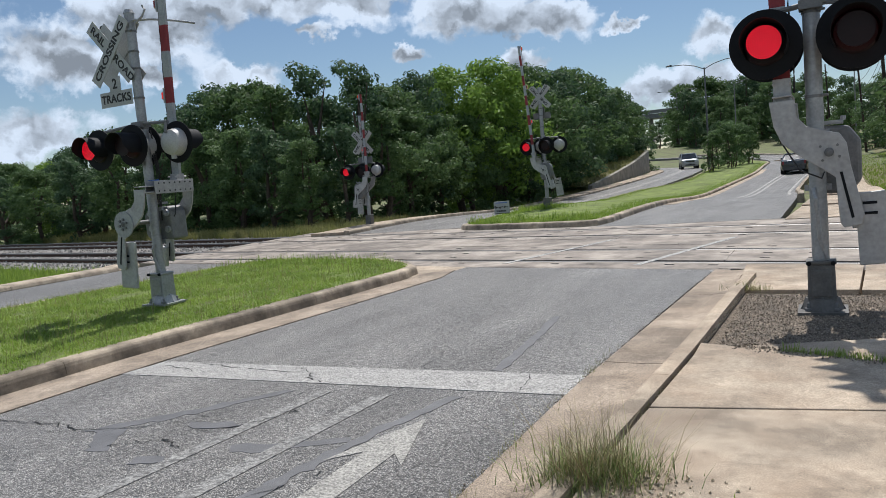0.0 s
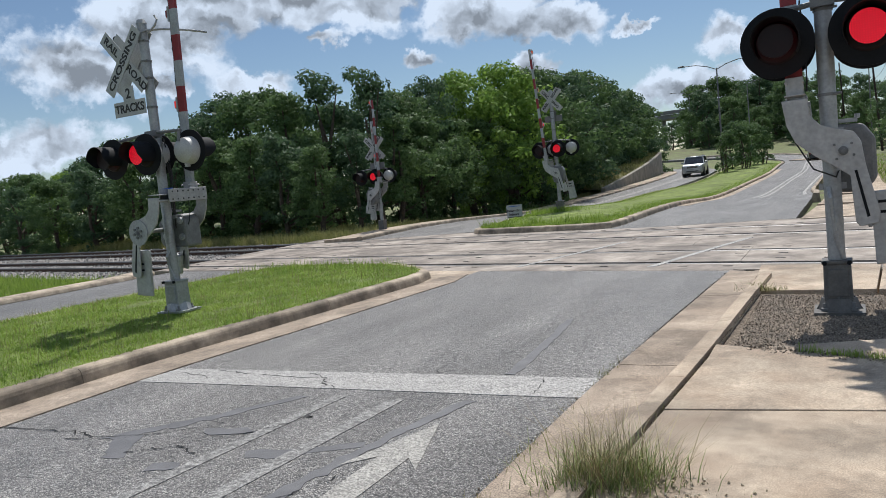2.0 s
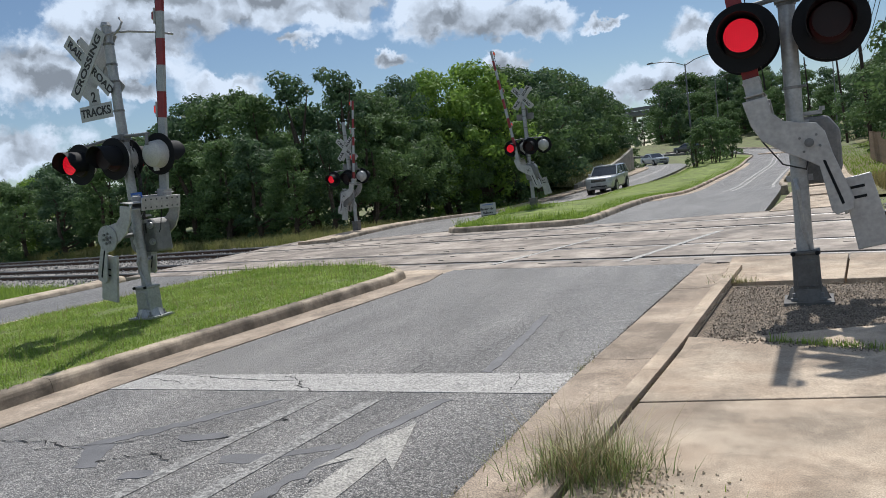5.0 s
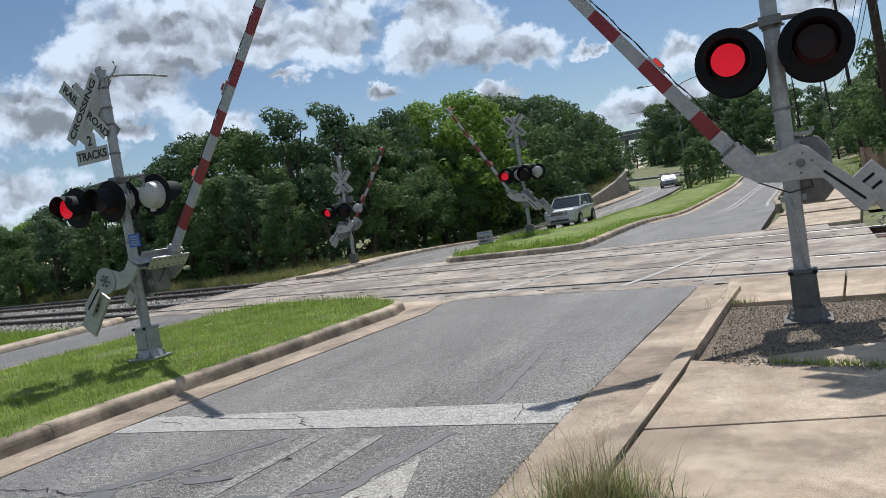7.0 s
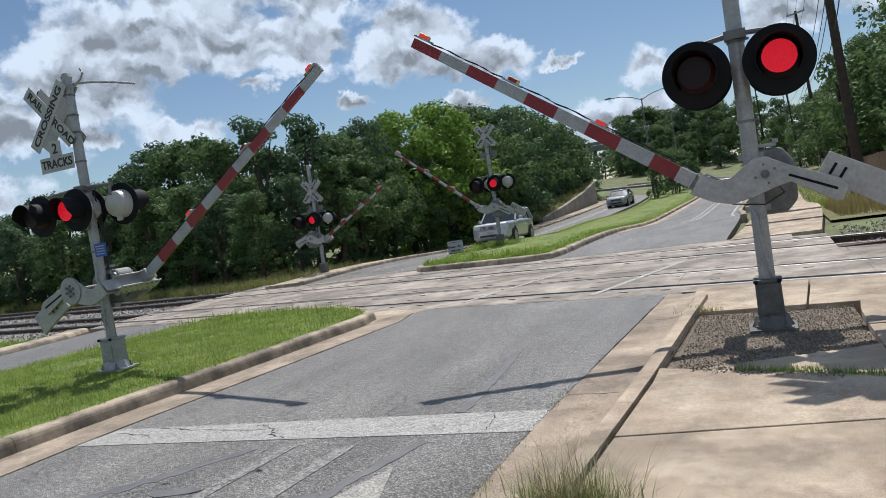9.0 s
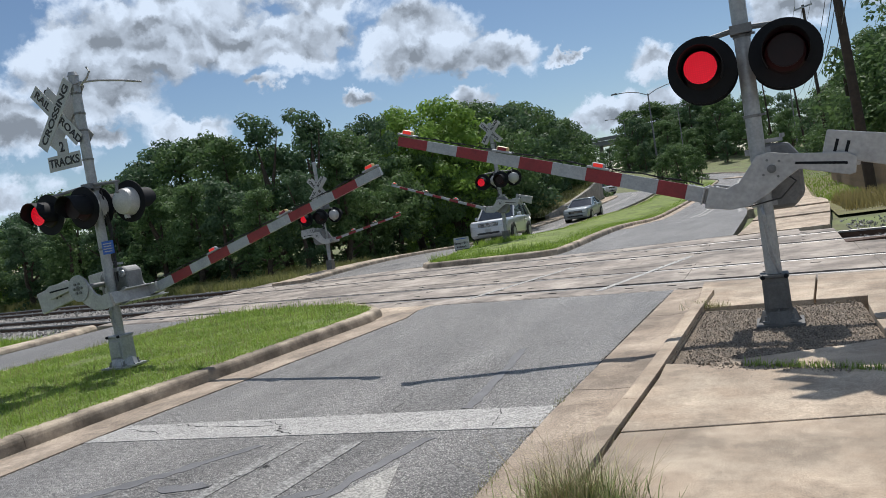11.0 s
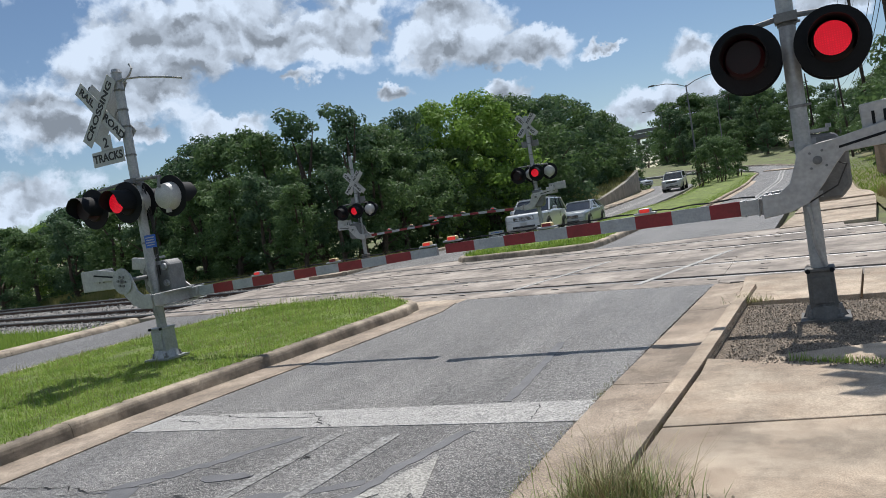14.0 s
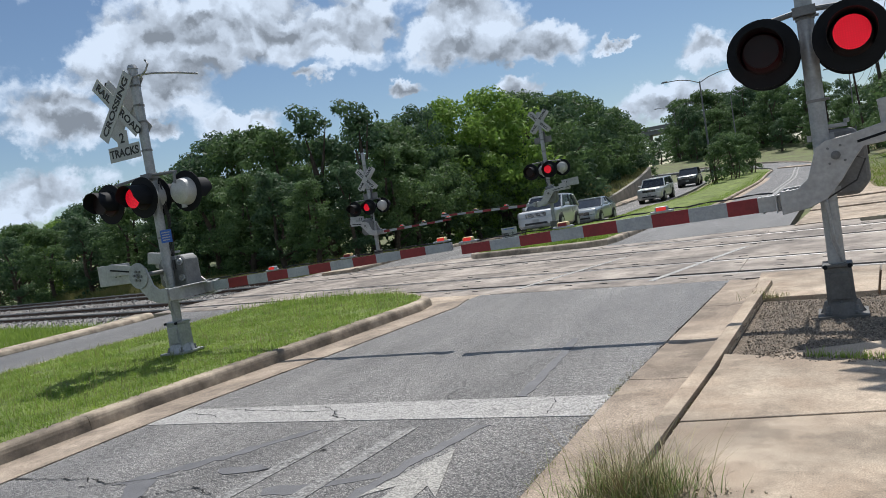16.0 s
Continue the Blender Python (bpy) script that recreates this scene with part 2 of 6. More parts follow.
def asphalt_of(name, lo, hi, stone, gloss=0.44, relief=0.006):
    """Coarse chip asphalt: pale and dark stones, pits shaded in the colour, wheel-polished strips, stains."""
    m = bpy.data.materials.new(name)
    m.use_nodes = True
    nt = m.node_tree
    N, K = nt.nodes, nt.links
    b = N["Principled BSDF"]
    co = N.new("ShaderNodeTexCoord")
    v = N.new("ShaderNodeTexVoronoi")
    v.inputs["Scale"].default_value = stone
    K.new(co.outputs["Object"], v.inputs["Vector"])
    sp = N.new("ShaderNodeSeparateColor")
    K.new(v.outputs["Color"], sp.inputs[0])
    ramp = N.new("ShaderNodeValToRGB")
    e = ramp.color_ramp.elements
    e[0].color, e[1].color = (*lo, 1), (*hi, 1)
    e[0].position, e[1].position = 0.15, 1.0
    K.new(sp.outputs[0], ramp.inputs[0])
    # colour falls off from each stone's middle: shade painted into the pits
    pit_shade = N.new("ShaderNodeMapRange")
    pit_shade.inputs["From Min"].default_value, pit_shade.inputs["From Max"].default_value = 0.30, 0.62
    pit_shade.inputs["To Min"].default_value, pit_shade.inputs["To Max"].default_value = 1.12, 0.40
    K.new(v.outputs["Distance"], pit_shade.inputs["Value"])
    sunk = N.new("ShaderNodeMix")
    sunk.data_type, sunk.blend_type = "RGBA", "MULTIPLY"
    sunk.inputs[0].default_value = 1.0
    K.new(ramp.outputs[0], sunk.inputs[6])
    K.new(pit_shade.outputs[0], sunk.inputs[7])
    big = N.new("ShaderNodeTexNoise")
    big.inputs["Scale"].default_value, big.inputs["Detail"].default_value = 0.9, 7
    mp = N.new("ShaderNodeMapping")
    mp.inputs["Scale"].default_value = (1.6, 0.35, 1)
    K.new(co.outputs["Object"], mp.inputs[0])
    K.new(mp.outputs[0], big.inputs["Vector"])
    rg = N.new("ShaderNodeMapRange")
    rg.inputs["From Min"].default_value, rg.inputs["From Max"].default_value = 0.3, 0.7
    rg.inputs["To Min"].default_value, rg.inputs["To Max"].default_value = 0.72, 1.3
    K.new(big.outputs["Fac"], rg.inputs["Value"])
    mul = N.new("ShaderNodeMix")
    mul.data_type, mul.blend_type = "RGBA", "MULTIPLY"
    mul.inputs[0].default_value = 1.0
    K.new(sunk.outputs[2], mul.inputs[6])
    K.new(rg.outputs[0], mul.inputs[7])
    mot = N.new("ShaderNodeTexNoise")
    mot.inputs["Scale"].default_value, mot.inputs["Detail"].default_value, mot.inputs["Roughness"].default_value = 24, 5, 0.7
    K.new(co.outputs["Object"], mot.inputs["Vector"])
    mr = N.new("ShaderNodeMapRange")
    mr.inputs["From Min"].default_value, mr.inputs["From Max"].default_value = 0.32, 0.68
    mr.inputs["To Min"].default_value, mr.inputs["To Max"].default_value = 0.66, 1.36
    K.new(mot.outputs["Fac"], mr.inputs["Value"])
    mul2 = N.new("ShaderNodeMix")
    mul2.data_type, mul2.blend_type = "RGBA", "MULTIPLY"
    mul2.inputs[0].default_value = 1.0
    K.new(mul.outputs[2], mul2.inputs[6])
    K.new(mr.outputs[0], mul2.inputs[7])
    # hairline crazing
    wob = N.new("ShaderNodeTexNoise")
    wob.inputs["Scale"].default_value, wob.inputs["Detail"].default_value = 3.0, 5
    K.new(co.outputs["Object"], wob.inputs["Vector"])
    sh = N.new("ShaderNodeVectorMath")
    sh.operation = "MULTIPLY_ADD"
    sh.inputs[1].default_value = (0.5, 0.5, 0)
    K.new(wob.outputs["Color"], sh.inputs[0])
    K.new(co.outputs["Object"], sh.inputs[2])
    cz = N.new("ShaderNodeTexVoronoi")
    cz.feature = "DISTANCE_TO_EDGE"
    cz.inputs["Scale"].default_value = 1.15
    K.new(sh.outputs[0], cz.inputs["Vector"])
    cr = N.new("ShaderNodeMapRange")
    cr.inputs["From Min"].default_value, cr.inputs["From Max"].default_value = 0.0, 0.006
    cr.inputs["To Min"].default_value, cr.inputs["To Max"].default_value = 0.35, 1.0
    K.new(cz.outputs["Distance"], cr.inputs["Value"])
    keep = N.new("ShaderNodeMapRange")
    keep.inputs["From Min"].default_value, keep.inputs["From Max"].default_value = 0.5, 0.56
    K.new(big.outputs["Fac"], keep.inputs["Value"])
    mxc = N.new("ShaderNodeMath")
    mxc.operation = "MAXIMUM"
    K.new(cr.outputs[0], mxc.inputs[0])
    K.new(keep.outputs[0], mxc.inputs[1])
    crz = N.new("ShaderNodeMix")
    crz.data_type, crz.blend_type = "RGBA", "MULTIPLY"
    crz.inputs[0].default_value = 1.0
    K.new(mul2.outputs[2], crz.inputs[6])
    K.new(mxc.outputs[0], crz.inputs[7])
    K.new(crz.outputs[2], b.inputs["Base Color"])
    rr = N.new("ShaderNodeMapRange")
    rr.inputs["To Min"].default_value, rr.inputs["To Max"].default_value = gloss, gloss + 0.24
    K.new(sp.outputs[1], rr.inputs["Value"])
    K.new(rr.outputs[0], b.inputs["Roughness"])
    bp = N.new("ShaderNodeBump")
    bp.inputs["Strength"].default_value, bp.inputs["Distance"].default_value = 0.9, relief
    bp.invert = True
    K.new(v.outputs["Distance"], bp.inputs["Height"])
    K.new(bp.outputs[0], b.inputs["Normal"])
    return m


M["asphalt"] = asphalt_of("chip_asphalt", (0.105, 0.100, 0.094), (0.50, 0.478, 0.445), 112, 0.36, 0.009)
M["asphalt_far"] = asphalt_of("worn_chip_asphalt", (0.085, 0.081, 0.076), (0.31, 0.298, 0.28), 80)


def weathered(m, light, dark, wear=0.52):
    """Cast concrete: broad stains, scoured patches that show the sand, dark specks."""
    nt = m.node_tree
    N, K = nt.nodes, nt.links
    b = N["Principled BSDF"]
    src = b.inputs["Base Color"].links[0].from_socket
    co = N.new("ShaderNodeTexCoord")
    for scale, detail, lo, hi, a, z in ((0.55, 8, 0.42, 0.58, dark, light), (3.1, 9, wear, wear + 0.10, 1.0, 0.76), (46.0, 4, 0.63, 0.70, 1.0, 0.62), (190.0, 2, 0.35, 0.65, 0.86, 1.12)):
        n = N.new("ShaderNodeTexNoise")
        n.inputs["Scale"].default_value, n.inputs["Detail"].default_value, n.inputs["Roughness"].default_value = scale, detail, 0.68
        K.new(co.outputs["Object"], n.inputs["Vector"])
        r = N.new("ShaderNodeMapRange")
        r.inputs["From Min"].default_value, r.inputs["From Max"].default_value = lo, hi
        r.inputs["To Min"].default_value, r.inputs["To Max"].default_value = a, z
        K.new(n.outputs["Fac"], r.inputs["Value"])
        x = N.new("ShaderNodeMix")
        x.data_type, x.blend_type = "RGBA", "MULTIPLY"
        x.inputs[0].default_value = 1.0
        K.new(src, x.inputs[6])
        K.new(r.outputs[0], x.inputs[7])
        src = x.outputs[2]
    K.new(src, b.inputs["Base Color"])
    return m


weathered(M["concrete"], 1.42, 0.84, 0.50)
M["pan"] = weathered(mat("stained_gutter", (0.29, 0.22, 0.158), 0.88, var=0.3, scale=1.4, fine=110, bump=0.3, spots=0.3, tint=(0.30, 0.245, 0.19), bump_dist=0.004), 1.3, 0.8, 0.48)
weathered(M["kerb"], 1.45, 0.92)
weathered(M["panel"], 1.40, 0.84, 0.48)


def paint_car(name, c):
    m = mat(name, c, 0.3, metal=0.35, var=0.05, scale=2, bump=0)
    m.node_tree.nodes["Principled BSDF"].inputs["Coat Weight"].default_value = 0.6
    return m


def leafmat(name, a, b, clump=0.8):
    """Leaf: tone by clump, light passing through."""
    m = bpy.data.materials.new(name)
    m.use_nodes = True
    nt = m.node_tree
    p = nt.nodes["Principled BSDF"]
    geo = nt.nodes.new("ShaderNodeNewGeometry")
    ramp = nt.nodes.new("ShaderNodeValToRGB")
    ramp.color_ramp.elements[0].color, ramp.color_ramp.elements[1].color = (*a, 1), (*b, 1)
    co = nt.nodes.new("ShaderNodeTexCoord")
    no = nt.nodes.new("ShaderNodeTexNoise")
    no.inputs["Scale"].default_value, no.inputs["Detail"].default_value = clump, 3
    nt.links.new(co.outputs["Object"], no.inputs["Vector"])
    tone_of = nt.nodes.new("ShaderNodeMapRange")
    tone_of.inputs["From Min"].default_value, tone_of.inputs["From Max"].default_value = 0.3, 0.7
    nt.links.new(no.outputs["Fac"], tone_of.inputs["Value"])
    fac = nt.nodes.new("ShaderNodeMix")
    fac.inputs[0].default_value = 0.42
    nt.links.new(tone_of.outputs[0], fac.inputs[2])
    nt.links.new(geo.outputs["Random Per Island"], fac.inputs[3])
    nt.links.new(fac.outputs[0], ramp.inputs[0])
    nt.links.new(ramp.outputs[0], p.inputs["Base Color"])
    p.inputs["Roughness"].default_value = 0.62
    p.inputs["Specular IOR Level"].default_value = 0.25
    tr = nt.nodes.new("ShaderNodeBsdfTranslucent")
    nt.links.new(ramp.outputs[0], tr.inputs["Color"])
    mx = nt.nodes.new("ShaderNodeMixShader")
    mx.inputs[0].default_value = 0.42
    o = nt.nodes["Material Output"]
    nt.links.new(p.outputs[0], mx.inputs[1])
    nt.links.new(tr.outputs[0], mx.inputs[2])
    nt.links.new(mx.outputs[0], o.inputs["Surface"])
    return m


M["leaf"] = leafmat("leaf_dark", (0.054, 0.103, 0.041), (0.146, 0.232, 0.083))
M["leaf_bright"] = leafmat("leaf_bright", (0.105, 0.198, 0.036), (0.245, 0.375, 0.075))
M["leaf_deep"] = leafmat("leaf_deep", (0.043, 0.086, 0.045), (0.113, 0.185, 0.088))
M["blade"] = leafmat("grass_blade", (0.11, 0.205, 0.025), (0.35, 0.46, 0.095), 2.2)
M["blade_dry"] = leafmat("dry_blade", (0.20, 0.17, 0.06), (0.32, 0.27, 0.12))
M["blade_mix"] = leafmat("weed_blade", (0.13, 0.17, 0.04), (0.36, 0.32, 0.15))

# ---- building blocks ----
def part(name, bm, material, parent=None, label="", smooth=False, bevel=0.0):
    me = bpy.data.meshes.new(name)
    bm.normal_update()
    bm.to_mesh(me)
    bm.free()
    for m in material if isinstance(material, (list, tuple)) else (material,):
        me.materials.append(m)
    if smooth:
        for p in me.polygons:
            p.use_smooth = True
        me.set_sharp_from_angle(angle=radians(40))
    ob = new(name, me)
    if parent:
        ob.parent = parent
    if bevel:
        bv = ob.modifiers.new("bevel", "BEVEL")
        bv.width, bv.segments, bv.limit_method = bevel, 2, "ANGLE"
    if label:
        ob["label"] = label
    return ob


def empty(name, m, label, category, group="", kind=""):
    ob = new(name)
    ob.empty_display_size = 0.2
    ob.matrix_world = m
    return tagged(ob, label, category, group, kind)


def box(bm, c, s, rot=None):
    m = Matrix.Translation(c) @ (rot or Matrix()) @ Matrix.Diagonal((*s, 1))
    return bmesh.ops.create_cube(bm, size=1, matrix=m)["verts"]


def rod(bm, a, b, r, r2=None, n=12):
    a, b = Vector(a), Vector(b)
    d = b - a
    m = Matrix.Translation((a + b) / 2) @ d.to_track_quat("Z", "Y").to_matrix().to_4x4()
    return bmesh.ops.create_cone(bm, cap_ends=True, segments=n, radius1=r, radius2=r if r2 is None else r2, depth=d.length, matrix=m)["verts"]


def pipe(bm, pts, r, n=8):
    """A bent tube through points."""
    pts = [Vector(p) for p in pts]
    rings = []
    for i, p in enumerate(pts):
        d = (pts[min(i + 1, len(pts) - 1)] - pts[max(i - 1, 0)]).normalized()
        q = d.to_track_quat("Z", "Y")
        rings.append([bm.verts.new(p + q @ Vector((r * math.cos(2 * math.pi * k / n), r * math.sin(2 * math.pi * k / n), 0))) for k in range(n)])
    for a, b in zip(rings, rings[1:]):
        for k in range(n):
            bm.faces.new((a[k], a[(k + 1) % n], b[(k + 1) % n], b[k]))
    bm.faces.new(rings[0][::-1])
    bm.faces.new(rings[-1])


def prism(bm, pts, lo, hi, axis="z"):
    """An outline drawn flat, given thickness along an axis (z: x,y; y: x,z; x: y,z)."""
    put = {"z": lambda u, v, w: (u, v, w), "y": lambda u, v, w: (u, w, v), "x": lambda u, v, w: (w, u, v)}[axis]
    a = [bm.verts.new(put(u, v, lo)) for u, v in pts]
    b = [bm.verts.new(put(u, v, hi)) for u, v in pts]
    n = len(pts)
    fs = [bm.faces.new(a), bm.faces.new(b)]
    for i in range(n):
        fs.append(bm.faces.new((a[i], a[(i + 1) % n], b[(i + 1) % n], b[i])))
    bmesh.ops.recalc_face_normals(bm, faces=fs)


def smoothline(pts, step=2.0):
    """A soft curve through points, in even short steps."""
    pts = [Vector(p) for p in pts]
    out = []
    for i in range(len(pts) - 1):
        p0, p1, p2, p3 = pts[max(i - 1, 0)], pts[i], pts[i + 1], pts[min(i + 2, len(pts) - 1)]
        length = (p2 - p1).length
        n = max(1, int(length / step))
        m1, m2 = (p2 - p0).normalized() * length, (p3 - p1).normalized() * length
        for k in range(n):
            t = k / n
            out.append(p1 * (2 * t ** 3 - 3 * t * t + 1) + m1 * (t ** 3 - 2 * t * t + t) + p2 * (3 * t * t - 2 * t ** 3) + m2 * (t ** 3 - t * t))
    out.append(pts[-1])
    return out


def rise(x, y):
    """Height of the land: level at the crossing, a shallow dip beyond it, a climb far off and a bank on the right."""
    z = 0.0
    if 22 < y < 88:
        u = (y - 22) / 21 if y < 43 else (88 - y) / 45
        z = -0.66 * u * u * (3 - 2 * u)
    elif y > 88:
        z = min(0.0011 * (y - 88) ** 2, 0.06 * (y - 88), 3.4)
    u = min(max((x - 2.6) / 14, 0), 1) * min(max((y - 34) / 40, 0), 1)
    return z + 2.8 * u * u * (3 - 2 * u)


# ---- setting ----
SKEW = -0.235  # the tracks' slope across the road
rng = random.Random(7)


def ty(x, y0):
    return y0 + SKEW * x


def sheet(name, xs, ys, z, material, label, category):
    bm = bmesh.new()
    g = [[bm.verts.new((x, y, rise(x, y) + z)) for x in xs] for y in ys]
    for a, b in zip(g, g[1:]):
        for i in range(len(xs) - 1):
            bm.faces.new((a[i], a[i + 1], b[i + 1], b[i]))
    return tagged(part(name, bm, material, smooth=True), label, category, kind="structure")


far_out = [130, 180, 260, 400, 700, 1300, 2500]
sheet("ground", [-v for v in far_out[::-1]] + list(range(-110, 111, 5)) + far_out, [-300, -100, -40] + list(range(-20, 150, 3)) + [170, 200, 260, 400, 900, 2500], -0.16,
      M["earth"], "dry earth and short grass reaching to the woods", "ground")


def offset(line, d):
    out = []
    for i, p in enumerate(line):
        t = (line[min(i + 1, len(line) - 1)] - line[max(i - 1, 0)]).normalized()
        out.append(Vector((p.x + t.y * d, p.y - t.x * d)))
    return out


def ribbon(name, left, right, z, depth, material, label="", category="", parent=None, profile=None):
    """A strip between two edges that follows the land. profile: (across 0..1, height) points."""
    bm = bmesh.new()
    prof = profile or [(0, 0), (1, 0)]
    prof = [(prof[0][0], -depth)] + list(prof) + [(prof[-1][0], -depth)]
    rows = []
    for a, b in zip(left, right):
        zz = rise((a[0] + b[0]) / 2, (a[1] + b[1]) / 2) + z
        rows.append([bm.verts.new((a[0] + (b[0] - a[0]) * u, a[1] + (b[1] - a[1]) * u, zz + h)) for u, h in prof])
    for p, q in zip(rows, rows[1:]):
        for i in range(len(prof) - 1):
            bm.faces.new((p[i], p[i + 1], q[i + 1], q[i]))
    bm.faces.new(rows[0][::-1])
    bm.faces.new(rows[-1])
    bmesh.ops.recalc_face_normals(bm, faces=bm.faces)
    ob = part(name, bm, material, parent)
    return tagged(ob, label, category, kind="structure") if not parent else ob


def V2(pts):
    return [Vector(p) for p in pts]


def flat(name, pts, lo, hi, material, label, category):
    bm = bmesh.new()
    prism(bm, pts, lo, hi)
    return tagged(part(name, bm, material), label, category, kind="structure")


NEAR_L = smoothline(V2([(-6.0, -14), (-5.95, -2), (-5.88, 3.5), (-5.8, 5.1), (-5.64, 7.3), (-5.52, 9.2), (-5.4, 11.15)]), 1.0)
NEAR_R = smoothline(V2([(-1.64, -14), (-1.62, -2), (-1.60, 3.0), (-1.60, 4.7), (-1.53, 7.3), (-1.45, 9.2), (-1.37, 10.25)]), 1.0)
k = min(len(NEAR_L), len(NEAR_R))
road = ribbon("road_near", [NEAR_L[round(i * (len(NEAR_L) - 1) / 30)] for i in range(31)], [NEAR_R[round(i * (len(NEAR_R) - 1) / 30)] for i in range(31)], 0, 0.3,
              M["asphalt"], "grey coarse asphalt lane with cracks and tar patches", "road")
ribbon("road_oncoming_near", V2([(-14.7, -14), (-14.8, 5), (-14.85, 13.35)]), V2([(-11.5, -14), (-11.35, 6), (-10.65, 12.4)]), 0, 0.3,
       M["asphalt_far"], "worn grey asphalt lane beside the median", "road")
FAR = smoothline(V2([(-3.05, 17.6), (-3.0, 25), (-3.3, 33), (-3.6, 40), (-3.5, 52), (-3.1, 64), (-3.3, 75), (-3.7, 88), (-5.2, 101), (-10, 113), (-20, 122), (-40, 129), (-80, 136), (-140, 142)]))
ONC = smoothline(V2([(-11.3, 19.6), (-11.9, 26), (-12.9, 33), (-13.2, 40), (-13.25, 50), (-13.1, 58), (-13.0, 66), (-13.2, 74), (-14.4, 86), (-18, 97), (-27, 106), (-42, 113), (-70, 120), (-130, 128)]))
ribbon("road_far", offset(FAR, -2.05), offset(FAR, 2.05), 0, 0.3, M["asphalt_far"], "worn grey asphalt road bending away beyond the tracks", "road")
ribbon("road_oncoming_far", offset(ONC, -2.0), offset(ONC, 2.0), 0, 0.3, M["asphalt_far"], "worn grey asphalt lane beyond the tracks", "road")
for side, line, d in (("lane_line", FAR, 0.35), ("lane_line", FAR, 0.05), ("lane_line", ONC, -0.25), ("lane_line", ONC, 0.05), ("edge_line", FAR, 1.8)):
    ribbon(side, offset(line, d - 0.06)[4 if line is ONC else 5:], offset(line, d + 0.06)[4 if line is ONC else 5:], 0.006, 0.004, M["paint_worn"], "worn white painted lane line", "road marking")


def kerb(name, line, d0, d1, z, h, label, seg=3.0, roll=False, material=None):
    """A kerb of cast lengths with rounded shoulders along a line."""
    a, b = offset(line, d0), offset(line, d1)
    owner = empty(name, pose(0, 0, 0), label, "kerb", kind="structure")
    prof = [(0, 0), (0.05, h * 0.55), (0.10, h * 0.78), (0.18, h * 0.92), (0.30, h * 0.985), (0.45, h), (1, h)] if not roll else [(0, h), (0.7, h), (0.88, h * 0.9), (1, h * 0.55), (1, 0)]
    i = 0
    while i < len(a) - 1:
        j, run = i, 0.0
        while j < len(a) - 1 and run < seg:
            run += (line[j + 1] - line[j]).length
            j += 1
        A, B = a[i:j + 1], b[i:j + 1]
        gap = (A[-1] - A[-2]).normalized() * 0.005
        A, B = A[:-1] + [A[-1] - gap], B[:-1] + [B[-1] - gap]
        ribbon("kerb_length", A, B, z, 0.3, material or M["kerb"], parent=owner, profile=prof)
        i = j
    return owner


# near median: turf body, rolled kerb, gutter
EDGE = smoothline(V2([(-6.28, -14), (-6.30, 0), (-6.32, 3.8), (-6.3, 5.1), (-6.1, 7.3), (-5.95, 9.2), (-5.88, 10.0), (-5.98, 10.55), (-6.4, 11.1), (-7.1, 11.65), (-8.6, 12.15), (-10.2, 12.35), (-10.75, 12.0), (-11.0, 11.2), (-11.3, 7.2), (-11.45, 0), (-11.5, -14)]), 0.5)
kerb("kerb_median_near", EDGE, 0.0, -0.19, 0, 0.13, "tan weathered concrete kerb round the grassy median", 3.0)
turf = [(p.x, p.y) for p in offset(EDGE, -0.15)]
flat("median_near", turf, -0.3, 0.125, M["grass"], "soil under the green turf of the median", "median")
gut = offset(EDGE, 0.60)
n = next(i for i, p in enumerate(EDGE) if p.y > 11.0)
ribbon("gutter_median", EDGE[:n], gut[:n], 0.004, 0.3, M["pan"], "tan concrete gutter beside the median", "gutter", profile=[(0, -0.01), (0.5, 0.0), (1, 0.006)])
# far island
ISL = smoothline(V2([(-10.0, 62), (-10.3, 56), (-11.5, 50), (-11.5, 40), (-10.9, 32), (-10.1, 26), (-9.55, 21), (-9.35, 19.2), (-9.0, 18.75), (-8.4, 18.62), (-5.5, 18.0), (-5.1, 18.15), (-4.98, 18.8), (-5.0, 25), (-5.35, 33), (-5.7, 40), (-5.6, 52), (-5.2, 64), (-5.4, 75), (-5.9, 88), (-8.5, 97), (-11.5, 93), (-11.3, 84), (-10.4, 76), (-10.2, 69), (-10.0, 63)]), 0.8)
kerb("kerb_island_far", ISL, 0.0, -0.22, 0, 0.14, "tan weathered concrete kerb round the far island", 3.0)
bm = bmesh.new()
isl_in = offset(ISL, -0.18)
ys = [18.04 + 0.12 * k for k in range(16)] + [20.0 + 1.0 * k for k in range(77)]
rows = []
for y in ys:
    xs = []
    for p, q in zip(isl_in, isl_in[1:] + isl_in[:1]):
        if (p.y - y) * (q.y - y) < 0:
            xs.append(p.x + (q.x - p.x) * (y - p.y) / (q.y - p.y))
    if len(xs) >= 2:
        lo, hi = min(xs), max(xs)
        rows.append([bm.verts.new((lo + (hi - lo) * u, y, rise(lo, y) + 0.12 + 0.10 * min(1, (y - 18.04) / 3) * math.sin(math.pi * u))) for u in (0, .2, .4, .6, .8, 1)])
for p, q in zip(rows, rows[1:]):
    for i in range(5):
        bm.faces.new((p[i], p[i + 1], q[i + 1], q[i]))
tagged(part("island_far", bm, M["grass"], smooth=True), "soil under the mown grass of the far island", "median", kind="structure")
gl = offset(ISL, 0.4)
ids = [i for i, p in enumerate(ISL) if p.x > -8.5 and p.y < 70 and i > len(ISL) // 3]
